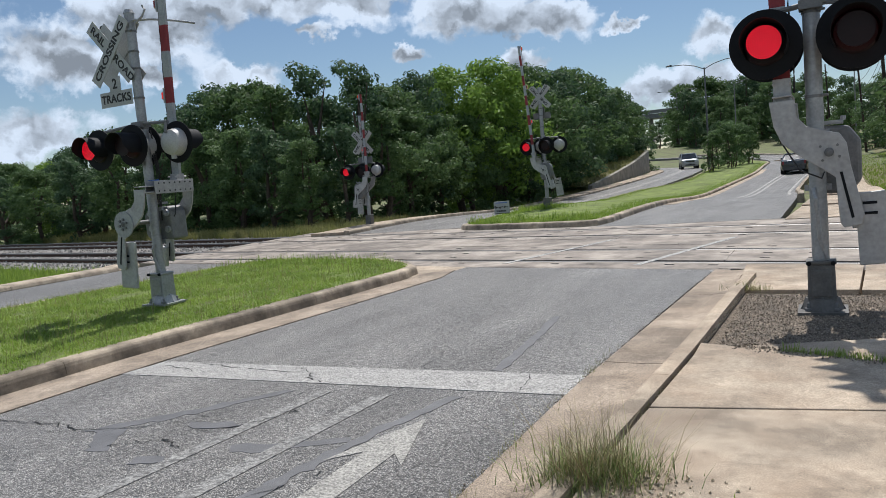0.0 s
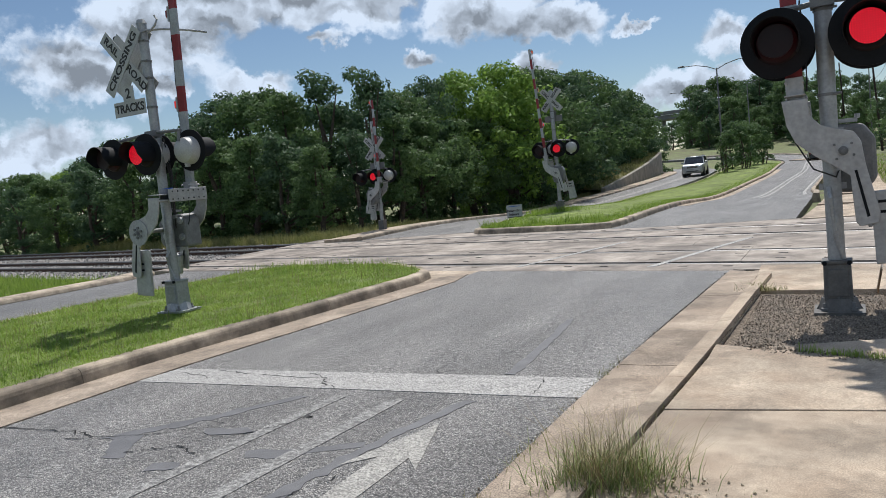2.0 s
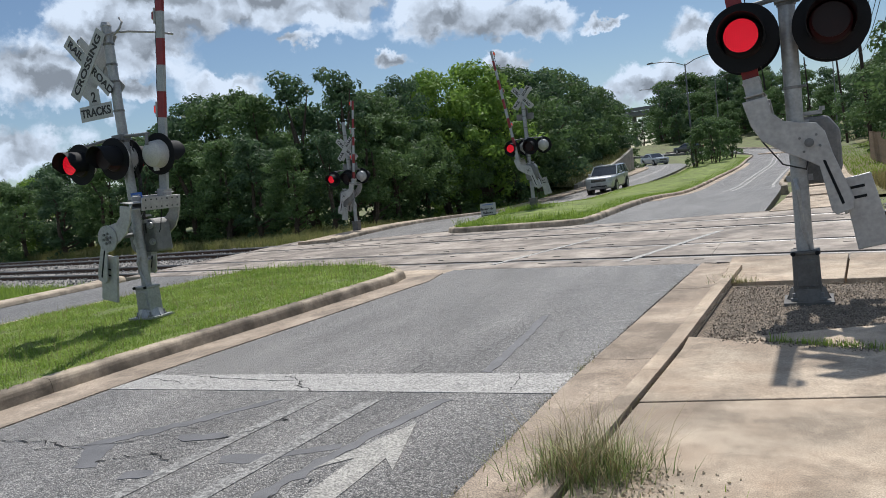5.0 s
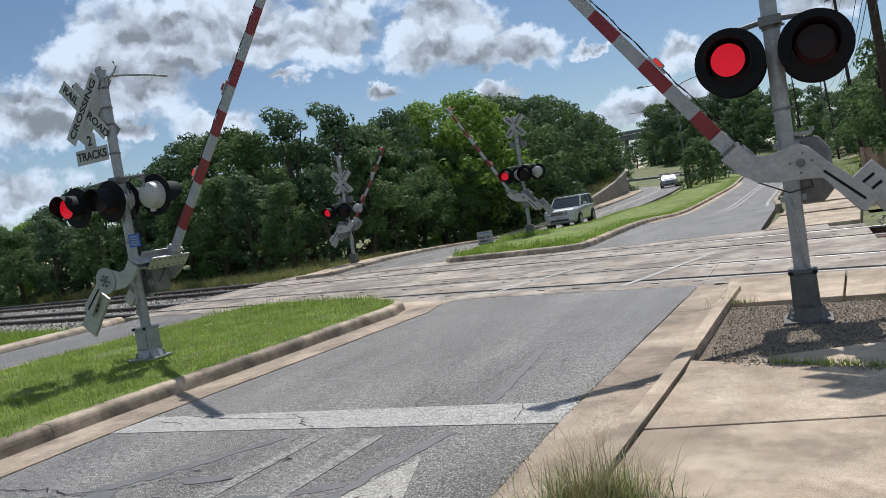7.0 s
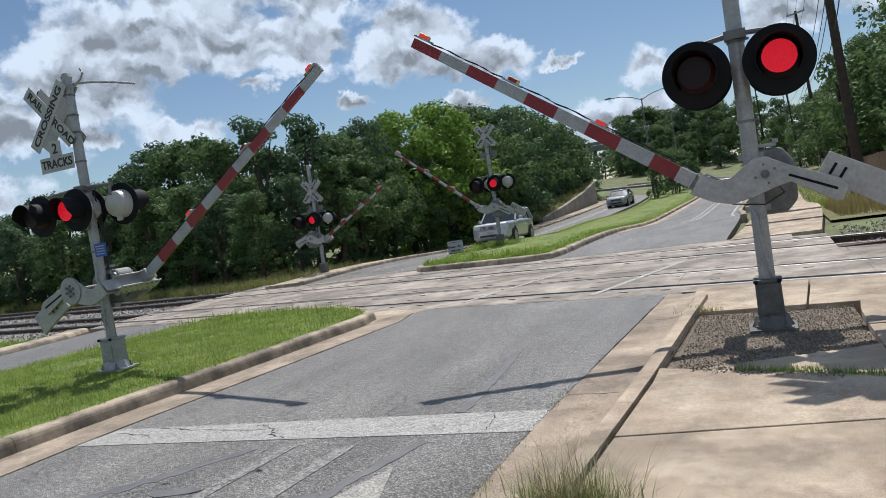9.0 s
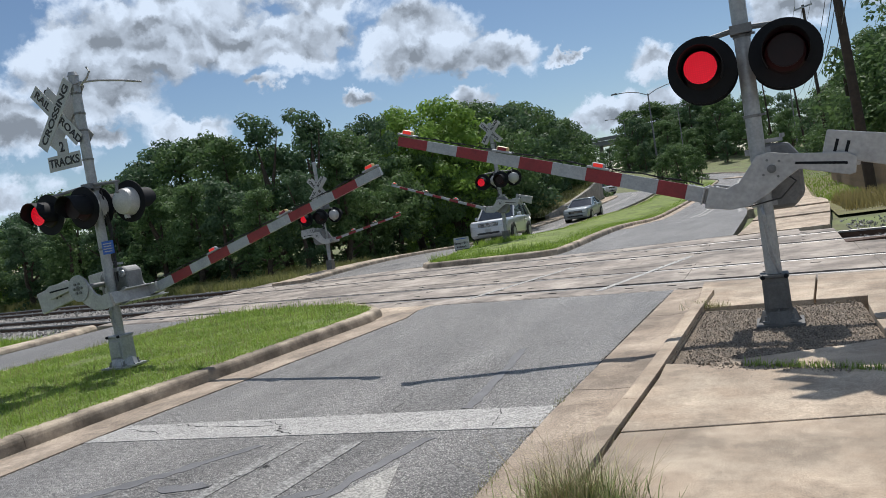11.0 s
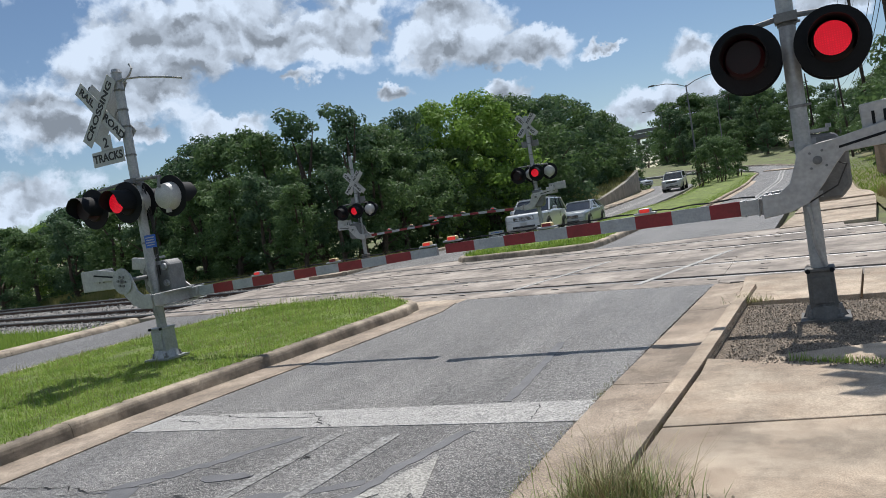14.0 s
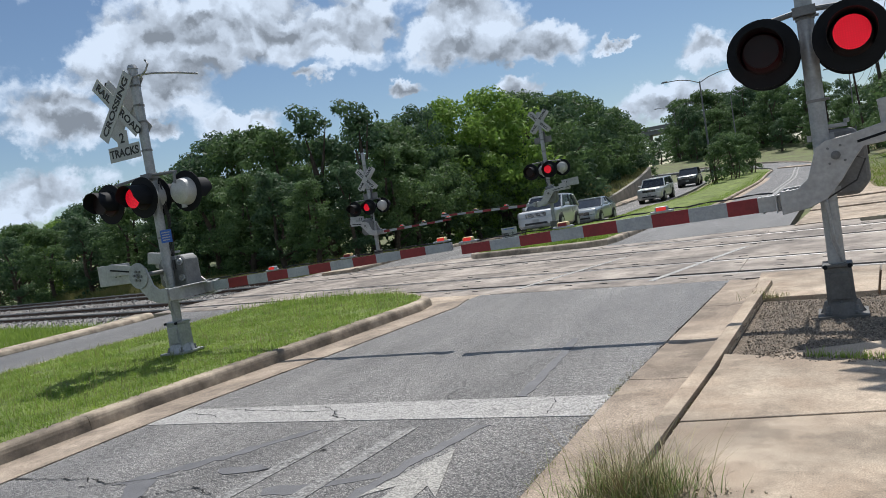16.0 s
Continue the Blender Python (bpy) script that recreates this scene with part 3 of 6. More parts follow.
ribbon("gutter_island", [ISL[i] for i in ids][:70], [gl[i] for i in ids][:70], 0.006, 0.2, M["concrete"], "tan concrete gutter along the island", "gutter")

# right side: gutter pan, low kerb, slabs, mulch bed
RK = smoothline(V2([(-1.26, -14), (-1.25, 2.0), (-1.20, 3.2), (-1.145, 4.2), (-1.08, 5.5), (-1.0, 8.0), (-0.95, 9.2)]), 0.5)


def kerb_back(y):
    """Where the low kerb's back edge runs."""
    return float(np.interp(y, [2.0, 3.2, 4.2, 5.5, 8.0], [-1.10, -1.05, -0.995, -0.93, -0.85]))



kerb("kerb_right", RK, 0.0, 0.15, 0, 0.118, "low tan concrete kerb beside the pavement", 3.0, material=M["concrete"])
bm = bmesh.new()
pan = empty("gutter_right", pose(0, 0, 0), "tan concrete gutter pan with dark joints", "gutter", kind="structure")
cuts = [-14, -8, -4, -1, 2.2, 5.5, 8.4, 10.2]
for y0, y1 in zip(cuts, cuts[1:]):
    def edge(y):
        return -1.60 if y < 4.7 else -1.60 + (y - 4.7) * 0.042
    L = [Vector((edge(y0 + (y1 - y0) * k / 6) - 0.01, y0 + 0.012 + (y1 - y0 - 0.012) * k / 6)) for k in range(7)]
    R = [Vector((kerb_back(p.y) - 0.12 if p.y < 8.5 else -1.0, p.y + (0.0 if p.y < 9.9 else -0.12))) for p in L]
    ribbon("gutter_slab", L, R, 0.004, 0.3, M["pan"], parent=pan, profile=[(0, 0.006), (0.55, 0.0), (0.8, 0.006), (1, 0.02)])
pav = empty("pavement_right", pose(0, 0, 0), "tan concrete pavement slabs with open joints", "pavement", kind="structure")


def slab(name, pts, lo, hi, owner, material=None):
    bm = bmesh.new()
    prism(bm, pts, lo, hi)
    return part(name, bm, material or M["concrete"], owner, bevel=0.006)


J = 0.007
def joint(x):
    """The open joint that runs slightly askew across the pavement."""
    return 4.365 + 0.145 * x


for x0, x1 in ((-0.9, 1.75), (1.75, 4.4), (4.4, 7.0)):
    for y0, y1 in ((-14, -8), (-8, -4), (-4, -1), (-1, 1.6)):
        e = kerb_back(0) + 0.026 if x0 < 0 else x0 + J
        slab("paving_slab", [(e, y0 + J), (x1 - J, y0 + J), (x1 - J, y1 - J), (e, y1 - J)], -0.2, 0.10 + rng.uniform(-0.004, 0.004), pav)
slab("paving_slab", [(kerb_back(1.6) + 0.026, 1.6 + J), (1.75 - J, 1.6 + J), (1.75 - J, joint(1.75) - J), (kerb_back(4.2) + 0.026, joint(-0.99) - J), (kerb_back(3.2) + 0.026, 3.2)], -0.2, 0.10, pav)
slab("paving_slab", [(kerb_back(4.2) + 0.026, joint(-0.99) + J), (1.75 - J, joint(1.75) + J), (1.75 - J, 5.45), (0.63, 5.45), (0.62, 5.29), (0.35, 5.34), (-0.73, 5.73), (-0.915, 5.79), (kerb_back(5.4) + 0.026, 5.4)], -0.2, 0.103, pav)
for x0, x1 in ((1.75, 4.4), (4.4, 7.0)):
    slab("paving_slab", [(x0 + J, 1.6 + J), (x1 - J, 1.6 + J), (x1 - J, joint(x1) - J), (x0 + J, joint(x0) - J)], -0.2, 0.10, pav)
    slab("paving_slab", [(x0 + J, joint(x0) + J), (x1 - J, joint(x1) + J), (x1 - J, 5.45), (x0 + J, 5.45)], -0.2, 0.10, pav)
slab("paving_slab", [(0.64, 5.47), (3.0, 5.47), (3.0, 6.9), (0.61, 6.9)], -0.2, 0.10, pav)
slab("paving_slab", [(0.61, 6.92), (3.0, 6.92), (3.0, 8.1), (0.66, 8.05), (0.62, 7.6)], -0.2, 0.105, pav)
slab("paving_slab", [(3.01, 5.47), (6.5, 5.47), (6.5, 8.0), (3.01, 8.0)], -0.2, 0.10, pav)
slab("paving_slab", [(-0.93, 8.3), (0.2, 8.24), (0.3, ty(0.3, 10.0)), (-1.0, ty(-1.0, 9.96))], -0.2, 0.07, pav)
slab("paving_slab", [(0.22, 8.22), (2.4, 8.12), (2.4, ty(2.4, 9.98)), (0.32, ty(0.32, 9.98))], -0.2, 0.07, pav)
slab("paving_slab", [(2.42, 8.12), (6.5, 8.02), (6.5, ty(6.5, 9.98)), (2.42, ty(2.42, 9.98))], -0.2, 0.07, pav)
flat("mulch_bed", [(-0.9, 5.46), (0.63, 5.46), (0.61, 7.6), (0.6, 8.06), (-0.9, 8.28)], -0.2, 0.034, M["mulch"], "brown bark mulch round the signal's foot", "mulch bed")
slab("paving_slab", [(-0.70, 5.745), (0.35, 5.365), (0.62, 5.31), (0.62, 6.22), (0.35, 6.10), (-0.15, 5.92), (-0.48, 5.80)], 0.0, 0.094, pav)

# crossing surface in the tracks' own direction
crossing = empty("crossing", pose(0, 0, 0), "worn tan crossing panels between the rails", "crossing", kind="structure")
flat("crossing_bed", [(-16.2, ty(-16.2, 9.98)), (-1.0, ty(-1.0, 9.98)), (1.6, ty(1.6, 9.98)), (1.6, ty(1.6, 13.55)), (0.9, ty(0.9, 13.55)), (0.9, ty(0.9, 17.0)), (-16.2, ty(-16.2, 17.0))], -0.3, -0.085, M["rubber"], "dark bed under the crossing panels", "crossing bed")


def strip_pieces(name, y0, y1, x0, x1, length, z, material):
    x = x0
    while x < x1 - 0.2:
        e = min(x + length, x1)
        bm = bmesh.new()
        dz = rng.uniform(-0.003, 0.002)
        g = 0.0025
        prism(bm, [(x + g, ty(x + g, y0)), (e - g, ty(e - g, y0)), (e - g, ty(e - g, y1)), (x + g, ty(x + g, y1))], -0.2, z + dz)
        part(name, bm, material, crossing)
        x = e


for r0, r1 in ((10.65, 12.124), (14.5, 15.974)):
    xe = 4.8 if r0 < 12 else 0.9
    strip_pieces("crossing_panel", r0 + 0.14, r1 - 0.14, -16, xe, 2.44, 0.0, M["panel"])
    strip_pieces("crossing_panel", r0 - 0.62, r0 - 0.085, -16, xe, 2.44, 0.0, M["panel"])
    strip_pieces("crossing_panel", r1 + 0.085, r1 + 0.66, -16, xe, 2.44, 0.0, M["panel"])
strip_pieces("infill_slab", 12.80, 13.86, -16, 1.6, 3.4, 0.0, M["panel"])
strip_pieces("infill_slab", 16.65, 17.35, -16, 0.3, 4.2, -0.004, M["panel"])
strip_pieces("infill_slab", 9.95, 10.02, -16, -1.2, 4.2, -0.004, M["panel"])
# lifting-hole pockets in the panels
for r0 in (10.35, 11.1, 11.65, 12.45, 14.2, 14.95, 15.5, 16.3):
    bm = bmesh.new()
    x = -15.5
    while x < 0.8:
        box(bm, (x, ty(x, r0), 0.000), (0.13, 0.035, 0.008), Matrix.Rotation(math.atan(SKEW), 4, "Z"))
        x += rng.choice((0.61, 1.22, 0.61, 1.83))
    tagged(part("panel_pockets", bm, M["crackm"], crossing), kind="stuff")


def rail(y0, x0, x1):
    """A rail: head, web and foot."""
    t = empty("rail", pose(0, ty(0, y0), 0, 0, 0, math.degrees(math.atan(SKEW))), "steel rail with a polished head and rusty web", "rail", "railway rails", "structure")
    c = 1 / math.cos(math.atan(SKEW))
    bm = bmesh.new()
    prism(bm, [(-0.036, -0.042), (0.036, -0.042), (0.034, -0.010), (0.024, -0.004), (-0.024, -0.004), (-0.034, -0.010)], x0 * c, x1 * c, "x")
    part("rail_head", bm, M["rail_head"], t, "polished rail head")
    bm = bmesh.new()
    prism(bm, [(-0.07, -0.165), (0.07, -0.165), (0.07, -0.15), (0.012, -0.13), (0.010, -0.032), (0.035, -0.028), (-0.035, -0.028), (-0.010, -0.032), (-0.012, -0.13), (-0.07, -0.15)], x0 * c, x1 * c, "x")
    part("rail_web", bm, M["rail_rust"], t, "rusty rail web and foot")


for y0 in (10.65, 12.124, 14.5, 15.974):
    rail(y0, -90, 60)
sheet("verge_right", [1.25, 1.6, 2.2, 3, 4, 5, 6, 8, 10, 12, 15, 18, 22, 28, 40], [20.6 + 2.0 * k for k in range(50)], -0.09, M["dry"], "dry grassy verge and bank beside the far pavement", "verge")
flat("kerb_bed", [(-1.14, -14), (-1.06, -14), (kerb_back(2.0) + 0.03, 2.0), (kerb_back(4.2) + 0.03, 4.2), (kerb_back(5.5) + 0.03, 5.5), (-0.83, 8.2), (-0.88, 8.2), (kerb_back(5.5) - 0.02, 5.5), (kerb_back(4.2) - 0.02, 4.2), (kerb_back(2.0) - 0.02, 2.0)], -0.2, 0.03, M["mulch"], "dark soil packed beside the low kerb", "kerb")
# ballast, ties
RB = math.atan(SKEW)
for y0 in (11.39, 15.24):
    for x0, x1 in ((-90, -16.1), (5.0 if y0 < 13 else 1.0, 60)):
        flat("ballast_bed", [(x0, ty(x0, y0 - 2.1)), (x1, ty(x1, y0 - 2.1)), (x1, ty(x1, y0 + 2.0)), (x0, ty(x0, y0 + 2.0))], -0.35, -0.135 - 0.004 * (y0 > 13), M["ballast"], "grey crushed stone under the track", "ballast")
tie_me = None
for y0 in (11.39, 15.24):
    for x in [-16.6 - 0.6 * i for i in range(70)] + [(5.3 if y0 < 13 else 1.3) + 0.6 * i for i in range(40)]:
        if tie_me is None:
            bm = bmesh.new()
            box(bm, (0, 0, -0.215), (0.22, 2.55, 0.11))
            o = part("tie", bm, M["tie"])
            tie_me = o.data
        else:
            o = new("tie", tie_me)
        o.matrix_world = pose(x, ty(x, y0), 0.005, 0, 0, math.degrees(RB) + rng.uniform(-1, 1))
        tagged(o, "dark weathered timber tie in the ballast", "railway tie", "railway ties", "structure")

# kerb and verge beyond the oncoming lane
LK = smoothline(V2([(-14.75, -14), (-14.85, 5), (-15.0, 10.5), (-14.95, 12.2), (-15.4, 13.2)]), 0.8)
kerb("kerb_left_near", LK, 0.0, -0.5, 0, 0.1, "pale concrete kerb beyond the oncoming lane", 3.0)
OL = offset(ONC, -2.0)
kerb("kerb_left_far", [p for p in OL if p.y < 118], 0.0, -0.2, 0, 0.12, "pale concrete kerb beyond the tracks", 3.0)
ribbon("pavement_left_far", offset(OL, -0.2)[:60], offset(OL, -1.4)[:60], 0.09, 0.25, M["concrete"], "pale concrete pavement below the woods", "pavement")
RR = offset(FAR, 2.05)
kerb("kerb_right_far", [p for p in RR if 23.5 < p.y < 125], 0.0, 0.2, 0, 0.12, "pale concrete kerb along the far road", 3.0)
pf = empty("pavement_far", pose(0, 0, 0), "tan concrete pavement slabs beyond the tracks", "pavement", kind="structure")
SW = smoothline(V2([(0.15, 17.2), (0.55, 24), (0.7, 33), (0.75, 42), (0.9, 56), (0.9, 68), (-0.4, 80), (-5, 94)]), 1.5)
for p, q in zip(SW, SW[1:]):
    d = (q - p).normalized() * 0.012
    w0 = -1.05 if p.y < 24 else -0.72
    nrm = Vector((d.y, -d.x)).normalized()
    ribbon("paving_slab", [p + nrm * w0 + d, q + nrm * w0 - d], [p + nrm * 0.72 + d, q + nrm * 0.72 - d], 0.015 if p.y < 20 else 0.05 if p.y < 23 else 0.09, 0.25, M["concrete"], parent=pf)
# concrete apron at the median's tip
flat("median_apron", [(-5.35, 10.0), (-5.2, 11.25), (-6.4, 11.75), (-8.4, 12.5), (-8.6, 12.0), (-7.1, 11.5), (-6.3, 10.9), (-5.95, 10.2)], -0.25, -0.004, M["concrete"], "tan concrete apron at the median's tip", "apron")

# ---- crossing signals ----
def letter(txt, size, parent, m, material, depth=0.002):
    cu = bpy.data.curves.new("lettering", "FONT")
    cu.body, cu.size, cu.align_x, cu.align_y, cu.extrude, cu.offset = txt, size, "CENTER", "CENTER", depth, 0.004
    tmp = new("lettering", cu)
    dg = bpy.context.evaluated_depsgraph_get()
    me = bpy.data.meshes.new_from_object(tmp.evaluated_get(dg))
    bpy.data.objects.remove(tmp)
    me.materials.clear()
    me.materials.append(material)
    ob = new("lettering", me)
    ob.parent, ob.matrix_local = parent, m
    return ob


def led_face():
    m = M["led"]
    nt = m.node_tree
    b = nt.nodes["Principled BSDF"]
    co = nt.nodes.new("ShaderNodeTexCoord")
    v = nt.nodes.new("ShaderNodeTexVoronoi")
    v.inputs["Scale"].default_value, v.inputs["Randomness"].default_value = 58, 0.1
    nt.links.new(co.outputs["Object"], v.inputs["Vector"])
    r = nt.nodes.new("ShaderNodeMapRange")
    r.inputs["From Min"].default_value, r.inputs["From Max"].default_value = 0.22, 0.5
    r.inputs["To Min"].default_value, r.inputs["To Max"].default_value = 1.7, 0.32
    nt.links.new(v.outputs["Distance"], r.inputs["Value"])
    nt.links.new(r.outputs[0], b.inputs["Emission Strength"])


led_face()
FLIPS = []   # (board, lit first)
GATES = []   # (gate, side, key)


def flasher(parent, x, y, z, facing, first):
    """One light unit: round black background, cup, hood, lens and the turning LED board."""
    unit = new("light_unit")
    unit.parent, unit.matrix_local = parent, pose(x, y, z, 0, 0, 0 if facing < 0 else 180)
    bm = bmesh.new()
    rod(bm, (0, 0.004, 0), (0, -0.004, 0), 0.272, n=40)
    part("background_disc", bm, M["dark"], unit, "black round background", smooth=True)
    bm = bmesh.new()
    for a, b, r1, r2 in (((0, 0.004, 0), (0, 0.13, 0), 0.185, 0.16), ((0, 0.13, 0), (0, 0.19, 0), 0.16, 0.08)):
        rod(bm, a, b, r1, r2, 24)
    box(bm, (0, 0.08, -0.19), (0.05, 0.05, 0.05))
    box(bm, (0.18, 0.05, 0.02), (0.03, 0.05, 0.06))
    part("lamp_housing", bm, M["back_lens"], unit, "pale grey rounded lamp housing", smooth=True)
    bm = bmesh.new()
    n, r = 22, 0.172
    ring = []
    for k in range(n + 1):
        a = radians(-35 + 250 * k / n)
        d = 0.30 if 0.15 < k / n < 0.85 else 0.30 - 0.12 * (abs(k / n - 0.5) - 0.35) / 0.15
        ring.append([bm.verts.new((rr * math.cos(a), yy, rr * math.sin(a))) for rr, yy in ((r, -0.004), (r, -d), (r - 0.004, -d), (r - 0.004, -0.004))])
    for p, q in zip(ring, ring[1:]):
        for i in range(4):
            bm.faces.new((p[i], p[(i + 1) % 4], q[(i + 1) % 4], q[i]))
    bmesh.ops.recalc_face_normals(bm, faces=bm.faces)
    part("hood", bm, M["dark"], unit, "black curved hood", smooth=True)
    bm = bmesh.new()
    rod(bm, (0, -0.003, 0), (0, -0.022, 0), 0.166, 0.150, 32)
    part("lens_rim", bm, M["lens"], unit, "dark red lens rim", smooth=True)
    # LED board, lit on one face and dark on the other
    bm = bmesh.new()
    rod(bm, (0, -0.006, 0), (0, 0.006, 0), 0.128, n=32)
    for f in bm.faces:
        f.material_index = 0 if f.normal.y < -0.9 else 1
    me_ob = part("led_board", bm, (M["led"], M["lens"]), unit, "round red LED board")
    FLIPS.append((me_ob, Vector((0, -0.165, 0)), first))
    return unit


def signal(name, at, turn, side, lamps, label, arm, plates=True, pivot=1.29, lamp_z=2.2, lean=0.0, key="", cantilever=False, plane=0.25, height=4.05, buck=1.45, sign_x=0.0, size=1.0, blade_size=1.0, slim=1.0, near=-0.13):
    """A crossing signal on its mast. side -1: its gate falls to its left as one faces it, +1 to its right."""
    s = empty(name, pose(*at, 0, lean, turn) @ Matrix.Diagonal((size, size, size, 1)), label, "crossing signal", "railway crossing signals")
    # base, junction box and mast
    bm = bmesh.new()
    box(bm, (0, 0, 0.012), (0.46, 0.46, 0.024))
    for a in range(4):
        m = Matrix.Rotation(radians(90 * a), 4, "Z")
        v = [m @ Vector(p) for p in ((0.09, -0.012, 0.024), (0.21, -0.012, 0.024), (0.09, -0.012, 0.2), (0.09, 0.012, 0.024), (0.21, 0.012, 0.024), (0.09, 0.012, 0.2))]
        v = [bm.verts.new(p) for p in v]
        for f in ((0, 1, 2), (5, 4, 3), (0, 3, 4, 1), (1, 4, 5, 2), (2, 5, 3, 0)):
            bm.faces.new([v[i] for i in f])
    rod(bm, (0, 0, 0.024), (0, 0, 0.12), 0.20, 0.16, 8)
    metal = M["galv"] if key == "left" else M["iron"]
    foot = 0.80 if key == "right" else 0.9
    for v in bm.verts:
        v.co.x, v.co.y = v.co.x * foot, v.co.y * foot
    base = part("base_plate", bm, metal, s, "ribbed cast base plate")
    for a in range(4):
        bm = bmesh.new()
        x, y = 0.247 * foot * math.cos(radians(45 + 90 * a)), 0.247 * foot * math.sin(radians(45 + 90 * a))
        rod(bm, (x * .75, y * .75, 0.024), (x * .75, y * .75, 0.09), 0.014, n=8)
        rod(bm, (x * .75, y * .75, 0.03), (x * .75, y * .75, 0.05), 0.03, n=6)
        part("anchor_bolt", bm, M["grey"], base)
    bm = bmesh.new()
    prism(bm, [(-0.13, -0.12), (0.13, -0.12), (0.13, 0.12), (-0.13, 0.12)], 0.1, 0.40)
    box(bm, (0, 0, 0.415), (0.29, 0.27, 0.03))
    box(bm, (0, -0.125, 0.25), (0.19, 0.02, 0.22))
    for v in bm.verts:
        taper = foot * (0.96 + 0.16 * (0.4 - v.co.z))
        v.co.x, v.co.y = v.co.x * taper, v.co.y * taper
    jb = part("junction_box", bm, metal, s, "grey cast junction box", bevel=0.012)
    for x in (-0.11, 0.11):
        bm = bmesh.new()
        rod(bm, (x * foot, -0.10, 0.415), (x * foot, -0.14, 0.415), 0.018, n=8)
        part("box_latch", bm, M["dark"], jb)
    bm = bmesh.new()
    rod(bm, (0, 0, 0.4), (0, 0, height), 0.064, n=24)
    rod(bm, (0, 0, height), (0, 0, height + 0.05), 0.072, 0.05, n=24)
    mast = part("mast", bm, M["galv"], s, "galvanised steel mast", smooth=True)
    for z in (lamp_z + 0.62, lamp_z + 1.0, lamp_z + 1.22, lamp_z + 1.48, lamp_z + 0.22, pivot + 0.45):
        if z < height - 0.05:
            bm = bmesh.new()
            rod(bm, (0, 0, z - 0.012), (0, 0, z + 0.012), 0.072, n=20)
            rod(bm, (0.05, -0.06, z), (0.1, -0.075, z), 0.01, n=6)
            part("clamp_band", bm, M["grey"], mast)
    # crossbuck: two crossed blades
    cz = lamp_z + buck
    for a, txt in ((45, "CROSSING"), (-45, None)):
        blade = new("crossbuck_blade")
        m = pose(sign_x, -0.085 - (0.012 if a > 0 else 0), cz, 0, -a * 1.08, 0)
        for sgn in (-1, 1):
            if sgn > 0 and not plates:
                continue
            bm = bmesh.new()
            yy = sgn * 0.0 if sgn < 0 else 0.18
            box(bm, (0, yy, 0), (1.16 * blade_size, 0.006, 0.215 * blade_size))
            o = part("blade_panel", bm, M["sign"], blade, "white aluminium sign blade", bevel=0.002)
            if txt:
                o2 = [(txt, 0)]
            else:
                o2 = [("RAIL", -0.34), ("ROAD", 0.36)] if sgn < 0 else [("RAIL", 0.34), ("ROAD", -0.36)]
            for w, dx in o2:
                letter(w, 0.15 * blade_size, o, Matrix.Translation((dx * blade_size, yy + sgn * 0.0035, 0)) @ pose(0, 0, 0, 90, 0, 0 if sgn < 0 else 180) @ Matrix.Diagonal((1.42 if txt else 1.2, 1, 1, 1)), M["black"])
        blade.parent, blade.matrix_local = s, m
    for w, z, sx, sz, fs in (("2", lamp_z + buck - 0.42, 0.21, 0.20, 0.18), ("TRACKS", lamp_z + buck - 0.61, 0.60, 0.20, 0.15)):
        bm = bmesh.new()
        box(bm, (sign_x, -0.08, z), (sx, 0.006, sz))
        o = part("track_plate" if w != "2" else "number_plate_sign", bm, M["sign"], s, "white plate with black lettering", bevel=0.002)
        bm = bmesh.new()
        box(bm, (sign_x, -0.075, z), (sx - 0.004, 0.003, sz - 0.004))
        part("plate_back", bm, M["grey"], o, "bare grey back of the plate")
        letter(w, fs, o, Matrix.Translation((sign_x, -0.0845, z)) @ pose(0, 0, 0, 90), M["black"])
    # lamp crossarm and lamps
    xs = [l[0] for l in lamps]
    bm = bmesh.new()
    pipe(bm, [(min(xs) - 0.02, -0.04, lamp_z + 0.24), (0, -0.06, lamp_z + 0.28), (max(xs) + 0.02, -0.02, lamp_z + 0.26)], 0.022)
    for x in xs:
        rod(bm, (x, -0.04, lamp_z + 0.25), (x, -0.06, lamp_z + 0.12), 0.02, n=8)
    box(bm, (0, -0.03, lamp_z + 0.27), (0.17, 0.17, 0.07))
    part("lamp_crossarm", bm, M["grey"], s, "grey steel crossarm", smooth=True)
    for x, facing, first in lamps:
        flasher(s, x, -0.16 if facing < 0 else 0.12, lamp_z, facing, first)
    bm = bmesh.new()
    for k in range(3):
        pipe(bm, [(-0.05 + 0.05 * k, 0.07, lamp_z + 0.2), (0.06 * side, 0.09 + 0.02 * k, lamp_z - 0.3), (0.03 * k * side, 0.1, pivot + 0.3), (0.05 * side, 0.09, pivot)], 0.009, 6)
    part("lamp_cable", bm, M["wire"], s)
    # gate machine
    gm = new("gate_machine")
    gm.parent = s
    bm = bmesh.new()
    prism(bm, [(0.05, -0.32), (0.23, -0.32), (0.32, -0.22), (0.32, 0.1), (0.24, 0.22), (-0.02, 0.24), (-0.06, 0.12), (-0.06, -0.2)] if near > -0.3 else [(-0.22, -0.24), (0.22, -0.24), (0.29, -0.16), (0.29, 0.10), (0.20, 0.20), (-0.15, 0.21), (-0.22, 0.14)], 0.09, 0.36, "y")
    for v in bm.verts:
        v.co.x *= -side
        v.co.z += pivot - 0.02
    bmesh.ops.recalc_face_normals(bm, faces=bm.faces)
    case = part("machine_case", bm, M["grey"], gm, "grey rounded gate machine case", bevel=0.03)
